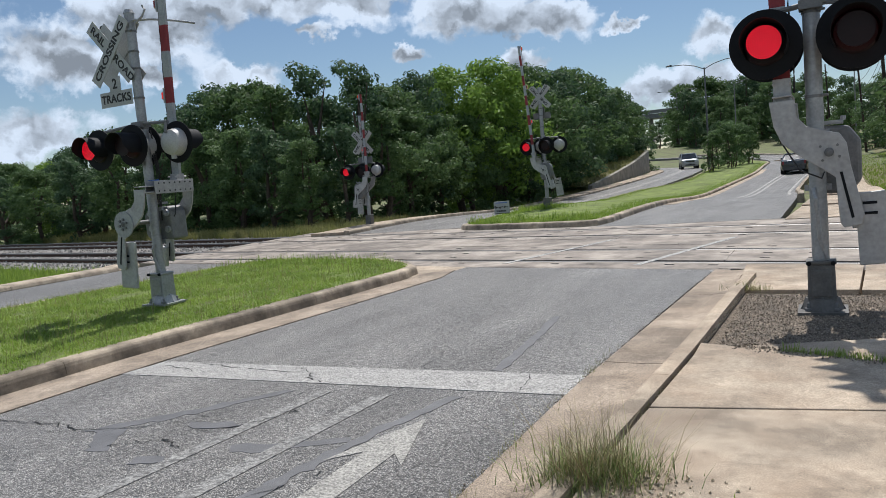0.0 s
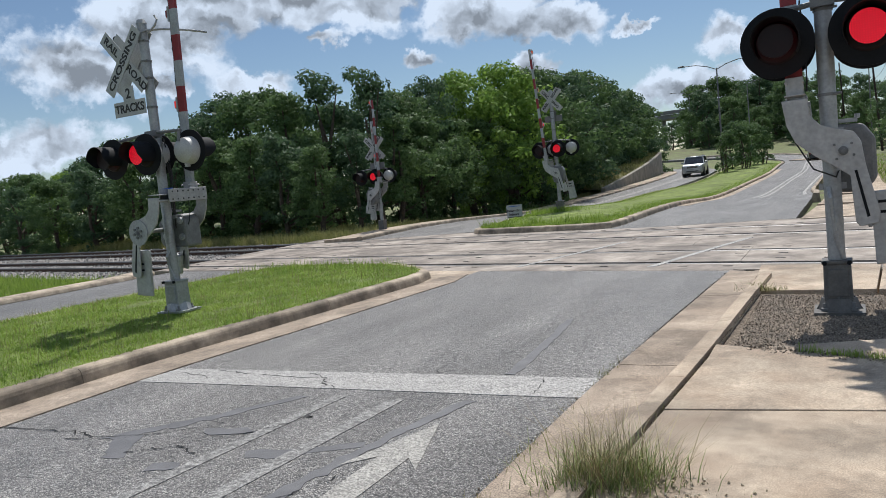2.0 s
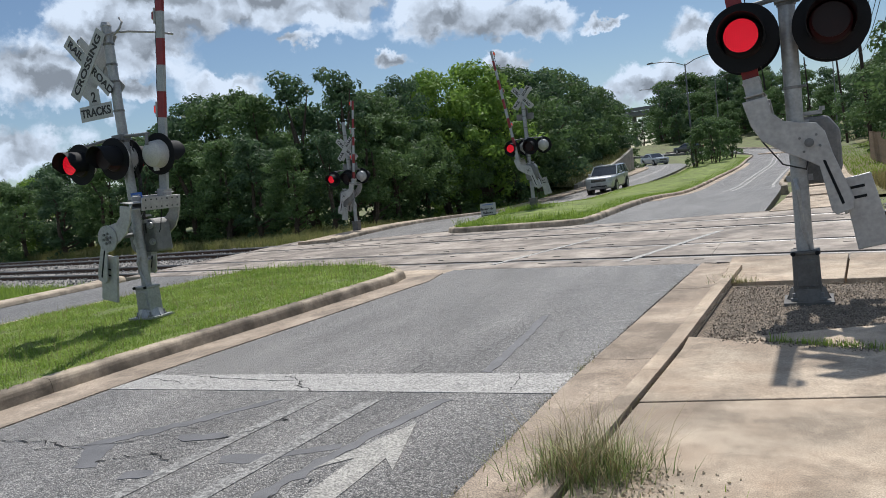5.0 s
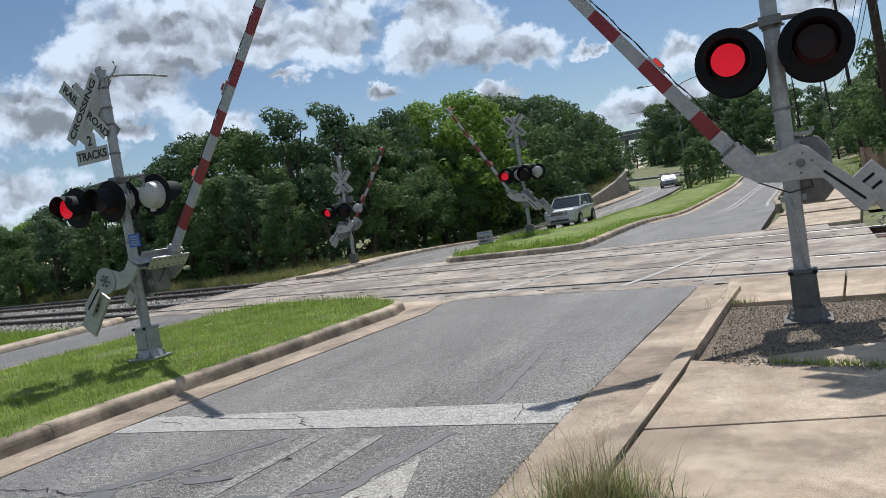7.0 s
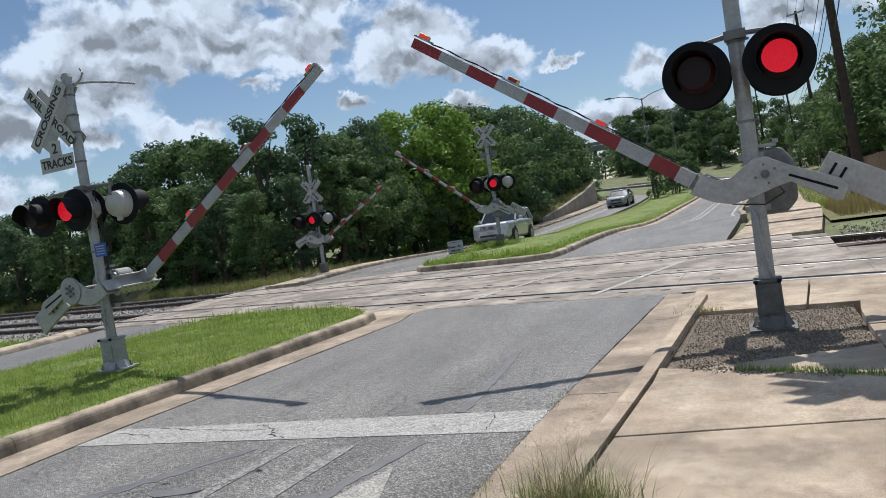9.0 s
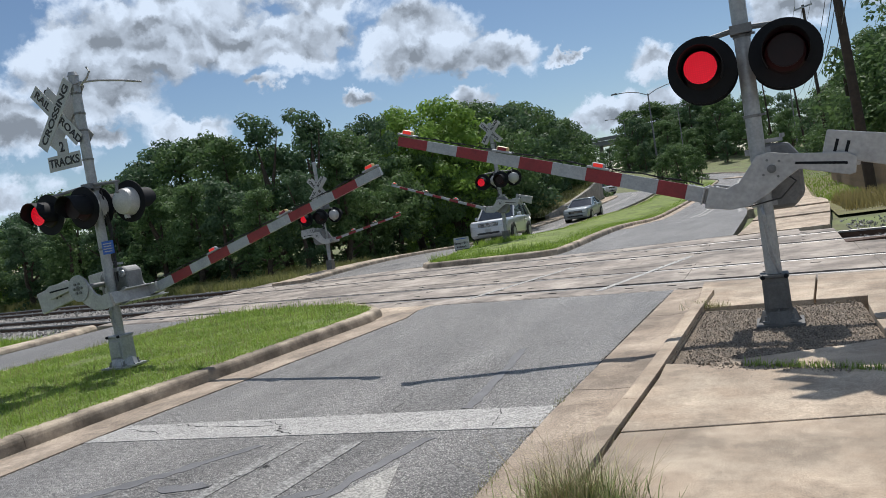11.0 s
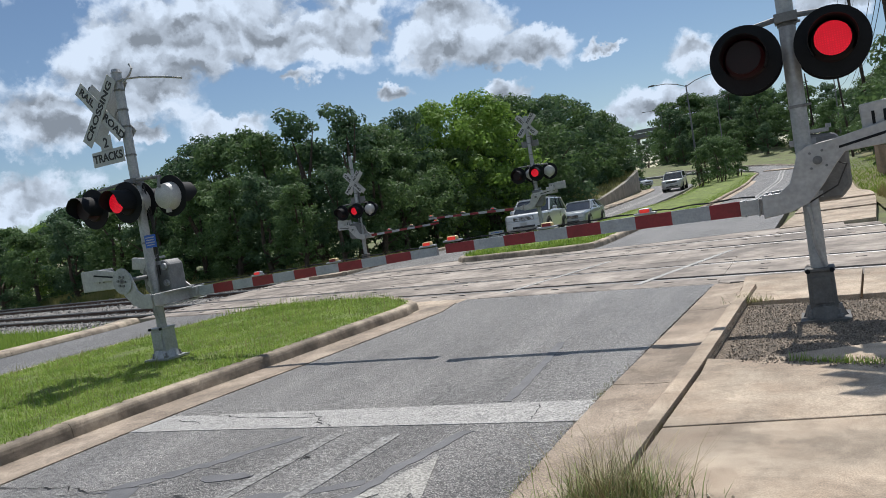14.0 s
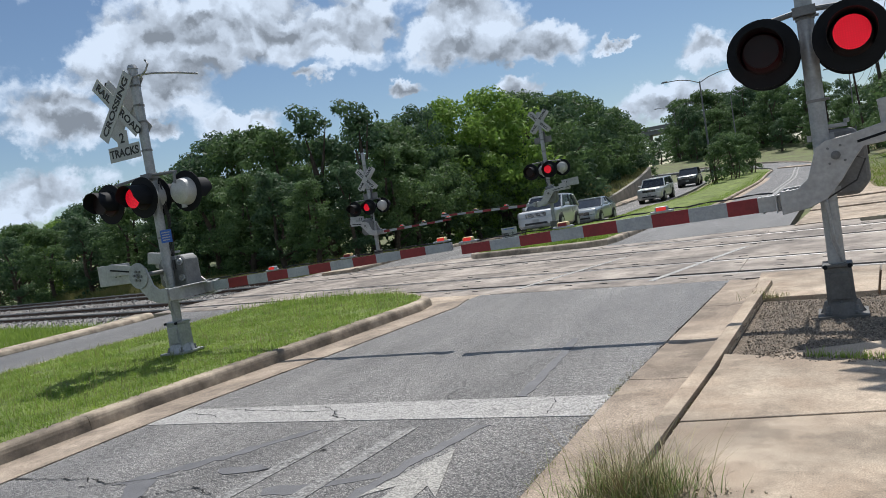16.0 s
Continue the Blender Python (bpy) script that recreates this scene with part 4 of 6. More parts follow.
    if near < -0.3:
        for bx, bz in ((-0.15, 0.10), (-0.15, -0.10), (0.15, 0.10), (0.15, -0.12)):
            bm = bmesh.new()
            rod(bm, (bx, 0.09, pivot + bz), (bx, 0.06, pivot + bz), 0.045, n=14)
            rod(bm, (bx, 0.06, pivot + bz), (bx, 0.045, pivot + bz), 0.02, n=6)
            part("case_bolt", bm, M["galv"], case)
    bm = bmesh.new()
    box(bm, (-side * 0.12, 0.2, pivot + 0.235), (0.16, 0.2, 0.03))
    for y in (0.12, 0.3):
        rod(bm, (-side * 0.2, y, pivot + 0.25), (-side * 0.2, y, pivot + 0.28), 0.02, n=8)
    part("machine_cap", bm, M["galv"], gm)
    for dz in (-0.28, 0.16):
        bm = bmesh.new()
        box(bm, (0, 0.1, pivot + dz), (0.2, 0.08, 0.05))
        part("machine_bracket", bm, M["galv"], gm)
    bm = bmesh.new()
    pipe(bm, [(0.03 * side, -0.07, pivot - 0.28), (0.02 * side, -0.11, pivot - 0.36), (0, -0.08, 0.62), (0.05, -0.05, 0.44)], 0.018)
    part("conduit", bm, M["galv"], s, smooth=True)
    # the gate: turns about the machine's shaft; drawn upright
    g = new("gate")
    g.parent = s
    GATES.append((g, Vector((-side * 0.09, 0, pivot)), side, key))
    o = 0.31 * side
    for y in (near, 0.42):
        bm = bmesh.new()
        pts = [(-0.41, 0.44), (-0.22, 0.44), (-0.215, 0.30), (-0.15, 0.22), (0.0, 0.165), (0.08, 0.14), (0.125, 0.06), (0.145, -0.12), (0.22, -0.50), (0.20, -0.58), (0.075, -0.60), (0.05, -0.56), (0.035, -0.2), (-0.06, -0.12), (-0.2, -0.02), (-0.33, 0.10), (-0.385, 0.24)]
        prism(bm, [(-p[0] * side, p[1]) for p in pts], y - 0.012, y + 0.012, "y")
        arm_plate = part("support_arm", bm, M["alu"], g, "pale grey cast support arm", bevel=0.006)
        bm = bmesh.new()
        sg = -1 if y < 0 else 1
        rod(bm, (0, y, 0), (0, y + sg * 0.035, 0), 0.035, n=16)
        part("shaft_boss", bm, M["grey"], arm_plate)
        for bx, bz, br, bl in ((0, 0, 0.02, 0.055), (-0.06, 0.05, 0.011, 0.022), (0.06, 0.05, 0.011, 0.022), (-0.05, -0.06, 0.011, 0.022), (0.07, -0.04, 0.011, 0.022)):
            bm = bmesh.new()
            rod(bm, (-bx * side, y + sg * 0.011, bz), (-bx * side, y + sg * bl, bz), br, n=6)
            part("shaft_bolt", bm, M["grey"], arm_plate)
        bm = bmesh.new()
        prism(bm, [(-side * u, v) for u, v in ((0.065, -0.16), (0.085, -0.16), (0.15, -0.52), (0.13, -0.53))], y - 0.0165, y + 0.0165, "y")
        part("slot", bm, M["dark"], arm_plate, "dark adjusting slot")
    bm = bmesh.new()
    rod(bm, (0, near - 0.01, 0), (0, 0.43, 0), 0.03, n=12)
    part("shaft", bm, M["grey"], g)
    cw = part("counterweight", (lambda b: (prism(b, [(-side * u, v) for u, v in (((0.16, -0.34), (0.37, -0.33), (0.42, -0.90), (0.17, -0.91)) if near > -0.3 else ((-0.08, -0.24), (0.20, -0.24), (0.22, -0.84), (-0.06, -0.85)))], near + 0.04, near + 0.08, "y"), b)[1])(bmesh.new()), M["alu"], g, "flat grey counterweight plate", bevel=0.008)
    for dz in (-0.42, -0.5):
        bm = bmesh.new()
        box(bm, (-side * (0.26 if near > -0.3 else 0.08), near + 0.06, dz), (0.1, 0.046, 0.022))
        part("slot", bm, M["dark"], cw)
    part("counterweight", (lambda b: (prism(b, [(-side * u, v) for u, v in ((0.10, -0.40), (0.26, -0.36), (0.30, -0.62), (0.14, -0.66))], 0.33, 0.39, "y"), b)[1])(bmesh.new()), M["alu"], g, bevel=0.008)
    # arm root bracket
    bm = bmesh.new()
    mid_y, deep = (0.42 + near) / 2, 0.44 - near
    box(bm, (o, mid_y, 0.40), (0.16, deep, 0.02))
    box(bm, (o, mid_y, 0.475), (0.15, deep, 0.012))
    if near < -0.3:
        for dx in (-0.075, 0.095):
            box(bm, (o + dx, 0.10, 0.46), (0.016, 0.66, 0.17))
    box(bm, (o, plane, 0.52), (0.13, 0.13, 0.2))
    for dx in (-0.06, 0.06):
        for dz in (0.45, 0.58):
            rod(bm, (o + dx, plane - 0.1, dz), (o + dx, plane + 0.1, dz), 0.012, n=6)
    bracket = part("arm_bracket", bm, M["alu"], g, "bolted grey arm bracket", bevel=0.004)
    if near < -0.3:
        for k in range(7):
            for dz in (0.41, 0.51):
                bm = bmesh.new()
                rod(bm, (o + 0.1, -0.17 + 0.09 * k, dz), (o + 0.1065, -0.17 + 0.09 * k, dz), 0.011, n=8)
                part("bolt_hole", bm, M["dark"], bracket)
        bm = bmesh.new()
        rod(bm, (0, near - 0.012, 0), (0, near - 0.030, 0), 0.17, n=28)
        hub = part("hub_plate", bm, M["galv"], g, "round bolted hub plate", smooth=True)
        for k in range(6):
            a6 = radians(60 * k + 20)
            bm = bmesh.new()
            rod(bm, (0.065 * math.cos(a6), near - 0.03, 0.065 * math.sin(a6)), (0.065 * math.cos(a6), near - 0.048, 0.065 * math.sin(a6)), 0.018, n=6)
            part("hub_bolt", bm, M["grey"], hub)
    a = new("gate_arm")
    a.parent = g
    n = max(7, round((arm - 0.55) / 0.36))
    n |= 1
    odd = 1 if side > 0 else 0
    w = (arm - 0.55) / n
    for k in range(n):
        bm = bmesh.new()
        h0, h1 = (0.075 - 0.02 * k / n) * slim, (0.075 - 0.02 * (k + 1) / n) * slim
        z0, z1 = 0.55 + w * k, 0.55 + w * (k + 1)
        vs = [bm.verts.new((o + sx * h * 0.85, plane + sy * 0.022, z)) for z, h in ((z0, h0), (z1, h1)) for sx, sy in ((-1, -1), (1, -1), (1, 1), (-1, 1))]
        for q in ((3, 2, 1, 0), (4, 5, 6, 7), (0, 1, 5, 4), (1, 2, 6, 5), (2, 3, 7, 6), (3, 0, 4, 7)):
            bm.faces.new([vs[i] for i in q])
        part("stripe", bm, M["red_tape"] if k % 2 == odd else M["white_tape"], a, "red reflective stripe" if k % 2 == odd else "white reflective stripe")
    for k, f in enumerate((0.30, 0.62, 0.97)):
        z = 0.55 + (arm - 0.55) * f
        lamp = new("gate_lamp")
        lamp.parent = a
        xx = o + side * -0.105
        bm = bmesh.new()
        box(bm, (xx + side * 0.012, plane, z), (0.055, 0.06, 0.12))
        part("lamp_case", bm, M["amber"] if k else M["white_tape"], lamp, "yellowed plastic lamp case", bevel=0.018)
        bm = bmesh.new()
        box(bm, (xx + side * 0.032, plane, z), (0.02, 0.08, 0.2))
        part("lamp_foot", bm, M["white_tape"], lamp, bevel=0.008)
        for sg in (-1, 1):
            bm = bmesh.new()
            box(bm, (xx + side * 0.010, plane + sg * 0.032, z), (0.034, 0.008, 0.085))
            part("lamp_lens", bm, M["gate_led"] if k != 1 else M["red_tape"], lamp, "red lamp lens")
    bm = bmesh.new()
    pts = []
    for k in range(30):
        z = 0.5 + (arm - 0.6) * k / 29
        pts.append((o - side * (0.083 - 0.02 * k / 29 + 0.012 * abs(math.sin(k * 0.9))), plane, z))
    pipe(bm, pts, 0.008, 6)
    part("lamp_wire", bm, M["wire"], a)
    bm = bmesh.new()
    pipe(bm, [(o, plane - 0.05, 0.45), (o + 0.02 * side, plane - 0.1, 0.1), (o * 0.7, plane - 0.12, -0.12), (o * 0.2, plane - 0.1, -0.2), (-0.02, 0.05, -0.1)], 0.007, 6)
    part("loop_wire", bm, M["wire"], g)
    if cantilever:
        bm = bmesh.new()
        z = height - 0.12
        pipe(bm, [(0.02, -0.05, z), (0.10, -0.01, z + 0.02), (0.22, 0.16, z + 0.035), (0.40, 0.40, z + 0.02), (0.55, 0.60, z - 0.01)], 0.014)
        pipe(bm, [(0.1, 0.0, z - 0.02), (0.2, 0.03, z + 0.06), (0.24, 0.05, z + 0.14), (0.2, 0.05, z + 0.2)], 0.014)
        part("guide_bracket", bm, M["galv"], s, "thin bent steel bracket", smooth=True)
        bm = bmesh.new()
        box(bm, (0.16, -0.08, lamp_z - 0.55), (0.2, 0.006, 0.17))
        plate = part("notice_plate", bm, M["blue"], s, "small blue notice plate")
        for k in range(4):
            bm = bmesh.new()
            box(bm, (0.16, -0.085, lamp_z - 0.5 - 0.033 * k), (0.15 - 0.02 * (k % 2), 0.004, 0.012))
            part("text_bar", bm, M["sign"], plate)
    return s


RIGHT = signal("crossing_signal", (-0.108, 7.33, 0.034), 0, -1, [(-0.33, -1, True), (0.30, -1, False), (-0.33, 1, False), (0.30, 1, True)],
               "grey crossing signal with gate beside the pavement", 3.43, key="right", pivot=1.294, lamp_z=2.183, plane=0.0, height=4.25, buck=1.62, size=1.075)
LEFT = signal("crossing_signal", (-8.06, 7.24, 0.14), 0, 1, [(-0.69, -1, True), (-0.05, -1, False), (-0.10, 1, False), (0.46, 1, True)],
              "grey crossing signal with gate standing on the grassy median", 4.25, key="left", pivot=1.12, lamp_z=2.13, cantilever=True, height=3.84, buck=1.26, sign_x=-0.33, blade_size=0.88, near=-0.40)
MID = signal("crossing_signal", (-8.40, 23.95, 0.1), 180, 1, [(0.50, 1, True), (-0.14, 1, False), (-0.5, -1, True), (0.14, -1, False)],
             "grey crossing signal with gate on the far island", 4.1, key="mid", pivot=1.36, lamp_z=2.14, height=4.0, buck=1.6, blade_size=0.76, slim=0.7)
FAR_SIGNAL = signal("crossing_signal", (-14.75, 22.9, -0.02), 180, -1, [(0.62, 1, True), (0.0, 1, False), (-0.4, -1, True), (0.2, -1, False)],
                    "grey crossing signal with gate on the far verge", 3.3, key="far", pivot=1.36, lamp_z=2.0, height=3.9, buck=1.0, blade_size=0.82, slim=0.65)

# ---- trees ----
def leaf_cloud(name, centres, radii, per, size, material, seed, parent, label, flat_up=0.25):
    """A crown of many small leaves gathered in clumps."""
    r = np.random.RandomState(seed)
    P, D = [], []
    for c, rad in zip(centres, radii):
        n = int(per * rad * rad)
        d = r.normal(size=(n, 3))
        d /= np.linalg.norm(d, axis=1)[:, None]
        d[:, 2] = d[:, 2] * 0.85 + 0.12
        rr = rad * (0.62 + 0.45 * r.rand(n) ** 0.6)
        P.append(np.array(c) + d * rr[:, None] * np.array([1, 1, 0.8]))
        D.append(d)
    P, D = np.concatenate(P), np.concatenate(D)
    n = len(P)
    s = size * (0.6 + 0.8 * r.rand(n))
    nrm = 1.25 * D + 0.42 * r.normal(size=(n, 3)) + np.array([0, 0, flat_up])
    u = np.cross(r.normal(size=(n, 3)), nrm)
    u /= np.linalg.norm(u, axis=1)[:, None]
    v = np.cross(nrm, u)
    v /= np.linalg.norm(v, axis=1)[:, None]
    verts = np.stack([P - u * s[:, None], P + v * s[:, None] * 0.5 + u * s[:, None] * 0.1, P + u * s[:, None], P - v * s[:, None] * 0.5 + u * s[:, None] * 0.1], 1).reshape(-1, 3)
    me = bpy.data.meshes.new(name)
    me.vertices.add(len(verts))
    me.vertices.foreach_set("co", verts.ravel())
    me.loops.add(4 * n)
    me.loops.foreach_set("vertex_index", np.arange(4 * n))
    me.polygons.add(n)
    me.polygons.foreach_set("loop_start", np.arange(n) * 4)
    me.update()
    me.validate()
    me.materials.append(material)
    ob = new(name, me)
    ob.parent = parent
    ob["label"] = label
    return ob


def tree(seed, h, width, low, material, label, leaf=0.105, per=270, clumps=56, trunks=1):
    """A broad-leaved tree h metres tall: tapered trunk, limbs, clumped crown."""
    r = random.Random(seed)
    t = empty("tree", pose(0, 0, 0), label, "tree", "trees of the woods")
    cs, rs = [], []
    for k in range(clumps * 3 // 4):
        u = r.random()
        z = low + (h - low) * (u ** 0.85)
        f = (z - low) / (h - low)
        prof = width * (0.62 + 0.55 * f) if f < 0.45 else width * (0.87 * math.sqrt(max(0.03, 1 - ((f - 0.42) / 0.6) ** 2)))
        a = r.uniform(0, 2 * math.pi)
        q = prof * math.sqrt(r.uniform(0.12, 1))
        c, R = Vector((q * math.cos(a), q * math.sin(a), z - 0.3)), r.uniform(0.6, 1.0) * width * 0.36
        # each bough carries several smaller sprays round its outside
        for j in range(6):
            d = Vector((r.gauss(0, 1), r.gauss(0, 1), r.gauss(0.25, 0.8))).normalized()
            cs.append(tuple(c + d * R * r.uniform(0.55, 1.0)))
            rs.append(R * r.uniform(0.38, 0.62))
    for k in range(7):
        a = r.uniform(0, 2 * math.pi)
        cs.append((0.45 * width * r.random() * math.cos(a), 0.45 * width * r.random() * math.sin(a), h - r.uniform(0.0, 0.9)))
        rs.append(r.uniform(0.35, 0.6))
    bm = bmesh.new()
    for k in range(trunks):
        b = Vector((r.uniform(-.3, .3), r.uniform(-.3, .3), -0.4)) * (trunks > 1) + Vector((0, 0, -0.3))
        top = Vector((r.uniform(-.5, .5), r.uniform(-.5, .5), h * 0.72))
        mid = (b + top) / 2 + Vector((r.uniform(-.3, .3), r.uniform(-.3, .3), 0))
        w = 0.03 * h / math.sqrt(trunks)
        rod(bm, b, mid, w, w * 0.65, 8)
        rod(bm, mid, top, w * 0.65, w * 0.2, 8)
    part("trunk", bm, M["bark"], t, "dark rough bark", smooth=True)
    for k in range(6):
        bm = bmesh.new()
        c = Vector(r.choice(cs))
        z = max(low * 0.8, min(c.z * 0.6, h * 0.6))
        s0 = Vector((0, 0, z))
        m = (s0 + c) / 2 + Vector((0, 0, -0.1))
        rod(bm, s0, m, 0.012 * h, 0.008 * h, 6)
        rod(bm, m, c, 0.008 * h, 0.002 * h, 6)
        part("limb", bm, M["bark"], t, smooth=True)
    leaf_cloud("crown", cs, rs, per, leaf, material, seed, t, "dense crown of small leaves")
    return t


KINDS = [
    tree(11, 7.2, 2.5, 0.25, M["leaf"], "dark green broad-leaved tree at the wood's edge"),
    tree(12, 7.2, 2.3, 0.2, M["leaf_deep"], "deep green live oak in the woods"),
    tree(13, 7.2, 2.6, 0.3, M["leaf_bright"], "bright green broad-leaved tree in the sun"),
    tree(14, 7.2, 1.5, 0.8, M["leaf_deep"], "slender dark green tree rising above the woods", clumps=34),
    tree(15, 7.2, 2.8, 0.2, M["leaf"], "wide dark green tree of the woods"),
]
for i, kt in enumerate(KINDS):  # the first of each kind stands deep in the woods
    kt.matrix_world = pose(-40 - 5 * i, 52 + 3 * i, -0.2)
# x, y, height, kind
WOODS = [(-46.8, 30.3, 5.0, 0), (-44.0, 31.3, 4.9, 2), (-41.0, 30.8, 5.4, 1), (-38.0, 30.3, 6.0, 1), (-34.9, 29.8, 5.8, 0), (-32.6, 30.6, 6.1, 4), (-30.2, 29.8, 6.5, 1), (-28.6, 30.7, 7.4, 1),
         (-26.2, 29.9, 7.1, 4), (-23.8, 29.3, 6.5, 0), (-21.9, 30.0, 7.4, 3), (-20.6, 31.5, 6.4, 1), (-18.4, 28.6, 6.9, 3), (-19.5, 33.4, 6.6, 0), (-19.6, 36.4, 7.5, 1), (-19.4, 40.5, 8.3, 2),
         (-18.6, 44.5, 8.9, 2), (-18.8, 49.9, 8.9, 4), (-19.2, 57.5, 9.4, 1), (-19.3, 64.0, 9.9, 0), (-20.5, 73.5, 9.6, 1), (-22.5, 82.4, 9.2, 4), (-24.5, 70, 9.8, 1), (-24, 60, 9.2, 0)]
# lower trees and thicket in front
FRONT = [(-50, 27, 3.6, 2), (-46, 26.5, 3.6, 0), (-42, 27.0, 3.8, 1), (-38.5, 26.8, 4.0, 4), (-35, 26.6, 4.2, 1), (-31.5, 26.4, 4.4, 0), (-28.5, 26.2, 4.6, 1), (-25.8, 26.3, 4.6, 4), (-23.4, 25.8, 4.4, 0),
         (-21.2, 25.6, 4.3, 1), (-19.4, 25.4, 3.6, 0), (-17.9, 26.2, 4.0, 1), (-18.0, 29.4, 4.8, 0), (-18.4, 32.5, 5.2, 4), (-18.6, 36.0, 5.2, 0), (-18.5, 40.0, 5.6, 0), (-18.2, 44.0, 5.4, 4), (-18.2, 48.5, 5.6, 1),
         (-18.4, 53.5, 5.8, 0), (-19.2, 58.5, 6.2, 4), (-21.0, 64.0, 6.2, 0)]
BACK = [(-58, 36, 5.6, 1), (-53, 35, 5.6, 4), (-48, 35, 5.4, 1), (-43, 36, 5.8, 0), (-38, 35, 6.2, 4), (-34, 35, 6.4, 1), (-29, 36, 6.8, 0), (-25, 35, 6.8, 4), (-23, 40, 7.2, 1), (-23, 46, 8, 0), (-23.5, 53, 8.6, 1), (-64, 33, 5.2, 0), (-70, 31, 5, 1), (-55, 30, 4.6, 2), (-60, 30, 4.6, 0), (-66, 27, 4.2, 2)]
for x, y, h, kd in WOODS + FRONT + BACK:
    s = h / 7.2
    w = s * rng.uniform(0.95, 1.2)
    copy_thing(KINDS[kd], Matrix.Translation((x, y, rise(x, y) - 0.2)) @ Matrix.Rotation(rng.uniform(0, 6.28), 4, "Z") @ Matrix.Diagonal((w, w, s * 1.02, 1)))
# far trees behind the bend, island trees, trees along the right bank
for x, y, h, kd in [(-56, 190, 12, 1), (-52, 205, 8, 0), (-46, 208, 7.5, 4), (-41, 210, 8, 1), (-36, 205, 9, 0), (-25.5, 157, 12.0, 0), (-20.5, 160, 13.0, 4), (-13.5, 152, 11.8, 1), (-8.3, 144, 10, 0), (-3, 140, 9.0, 4), (-25, 147, 6.5, 0), (3, 135, 9, 1), (-17, 146, 8, 0), (-9, 156, 12, 4), (-23, 150, 10, 1), (9, 128, 8, 0), (14, 120, 8, 4), (-52, 180, 10, 0), (-62, 172, 10, 1), (-46, 156, 6, 0), (-3, 155, 11, 1), (-13, 139, 6, 4), (-21, 140, 5, 1), (-70, 165, 9, 4), (-80, 160, 9, 0), (-36, 150, 6, 4),
                    (-27, 163, 11.5, 1), (-23.5, 161, 10.5, 0), (-19, 165, 12.2, 4), (-15.5, 160, 11.5, 1), (-11.5, 163, 12, 4), (-6.5, 150, 9.6, 1), (-15, 150, 8.2, 4), (-19, 153, 8.6, 0), (-10.5, 146, 7.6, 1), (-0.5, 147, 9.2, 0),
                    (9.5, 38.6, 9.6, 0), (6.8, 41.5, 9.2, 4), (6.0, 47.5, 8.2, 0), (5.8, 56, 7.4, 4), (12, 36, 9.4, 4), (14.5, 40, 9.6, 0), (-20.8, 86, 9.0, 1), (-20.4, 79.5, 9.0, 0), (-21.5, 91, 8.5, 4), (5.8, 66, 7.4, 0), (5.6, 78, 7.4, 4), (5.4, 92, 7.6, 1), (5.0, 106, 7.6, 0), (9, 50, 6.8, 4), (9, 62, 6.8, 0), (14, 33, 6.8, 4), (17, 38, 7.6, 0), (9, 76, 6.6, 4), (8, 92, 6.6, 0), (2.5, 120, 7, 4), (7.6, 34.2, 7.2, 1), (6.4, 36.5, 6.6, 4), (9.2, 32.4, 6.8, 4), (-12, 136, 4.5, 4), (-17, 138, 4.2, 1), (-22, 141, 4.6, 0), (-7, 133, 5, 1), (-2, 130, 5, 4), (-38, 146, 4.5, 1), (-46, 148, 5, 0), (-55, 150, 6, 4), (2, 126, 5.5, 0), (10.5, 31.6, 5.0, 4), (13, 29.5, 5.6, 0), (16.5, 31, 6.6, 1), (20, 34, 7, 4), (7.0, 44, 5, 1), (12, 46, 8, 1), (19, 30, 6, 0), (23, 36, 7, 4), (12, 58, 7, 1), (12, 70, 7, 1), (6.5, 60, 4.5, 1), (6.5, 72, 4.5, 0), (6.8, 85, 5, 1)]:
    s = h / 7.2
    copy_thing(KINDS[kd], Matrix.Translation((x, y, rise(x, y) - 0.2)) @ Matrix.Rotation(rng.uniform(0, 6.28), 4, "Z") @ Matrix.Diagonal((s * 1.1, s * 1.1, s, 1)))
small = tree(31, 4.3, 1.55, 1.1, M["leaf"], "small multi-stemmed tree on the grassy island", leaf=0.10, per=300, clumps=30, trunks=4)
small["group"] = "island trees"
small.matrix_world = pose(-8.2, 74, rise(-8.2, 74) - 0.1)
for x, y, s in ((-9.2, 70.0, 0.85), (-8.4, 79.5, 1.05), (-9.8, 78, 0.8), (-7.6, 83.0, 1.0)):
    copy_thing(small, Matrix.Translation((x, y, rise(x, y) - 0.1)) @ Matrix.Rotation(rng.uniform(0, 6.28), 4, "Z") @ Matrix.Diagonal((s, s, s, 1)))


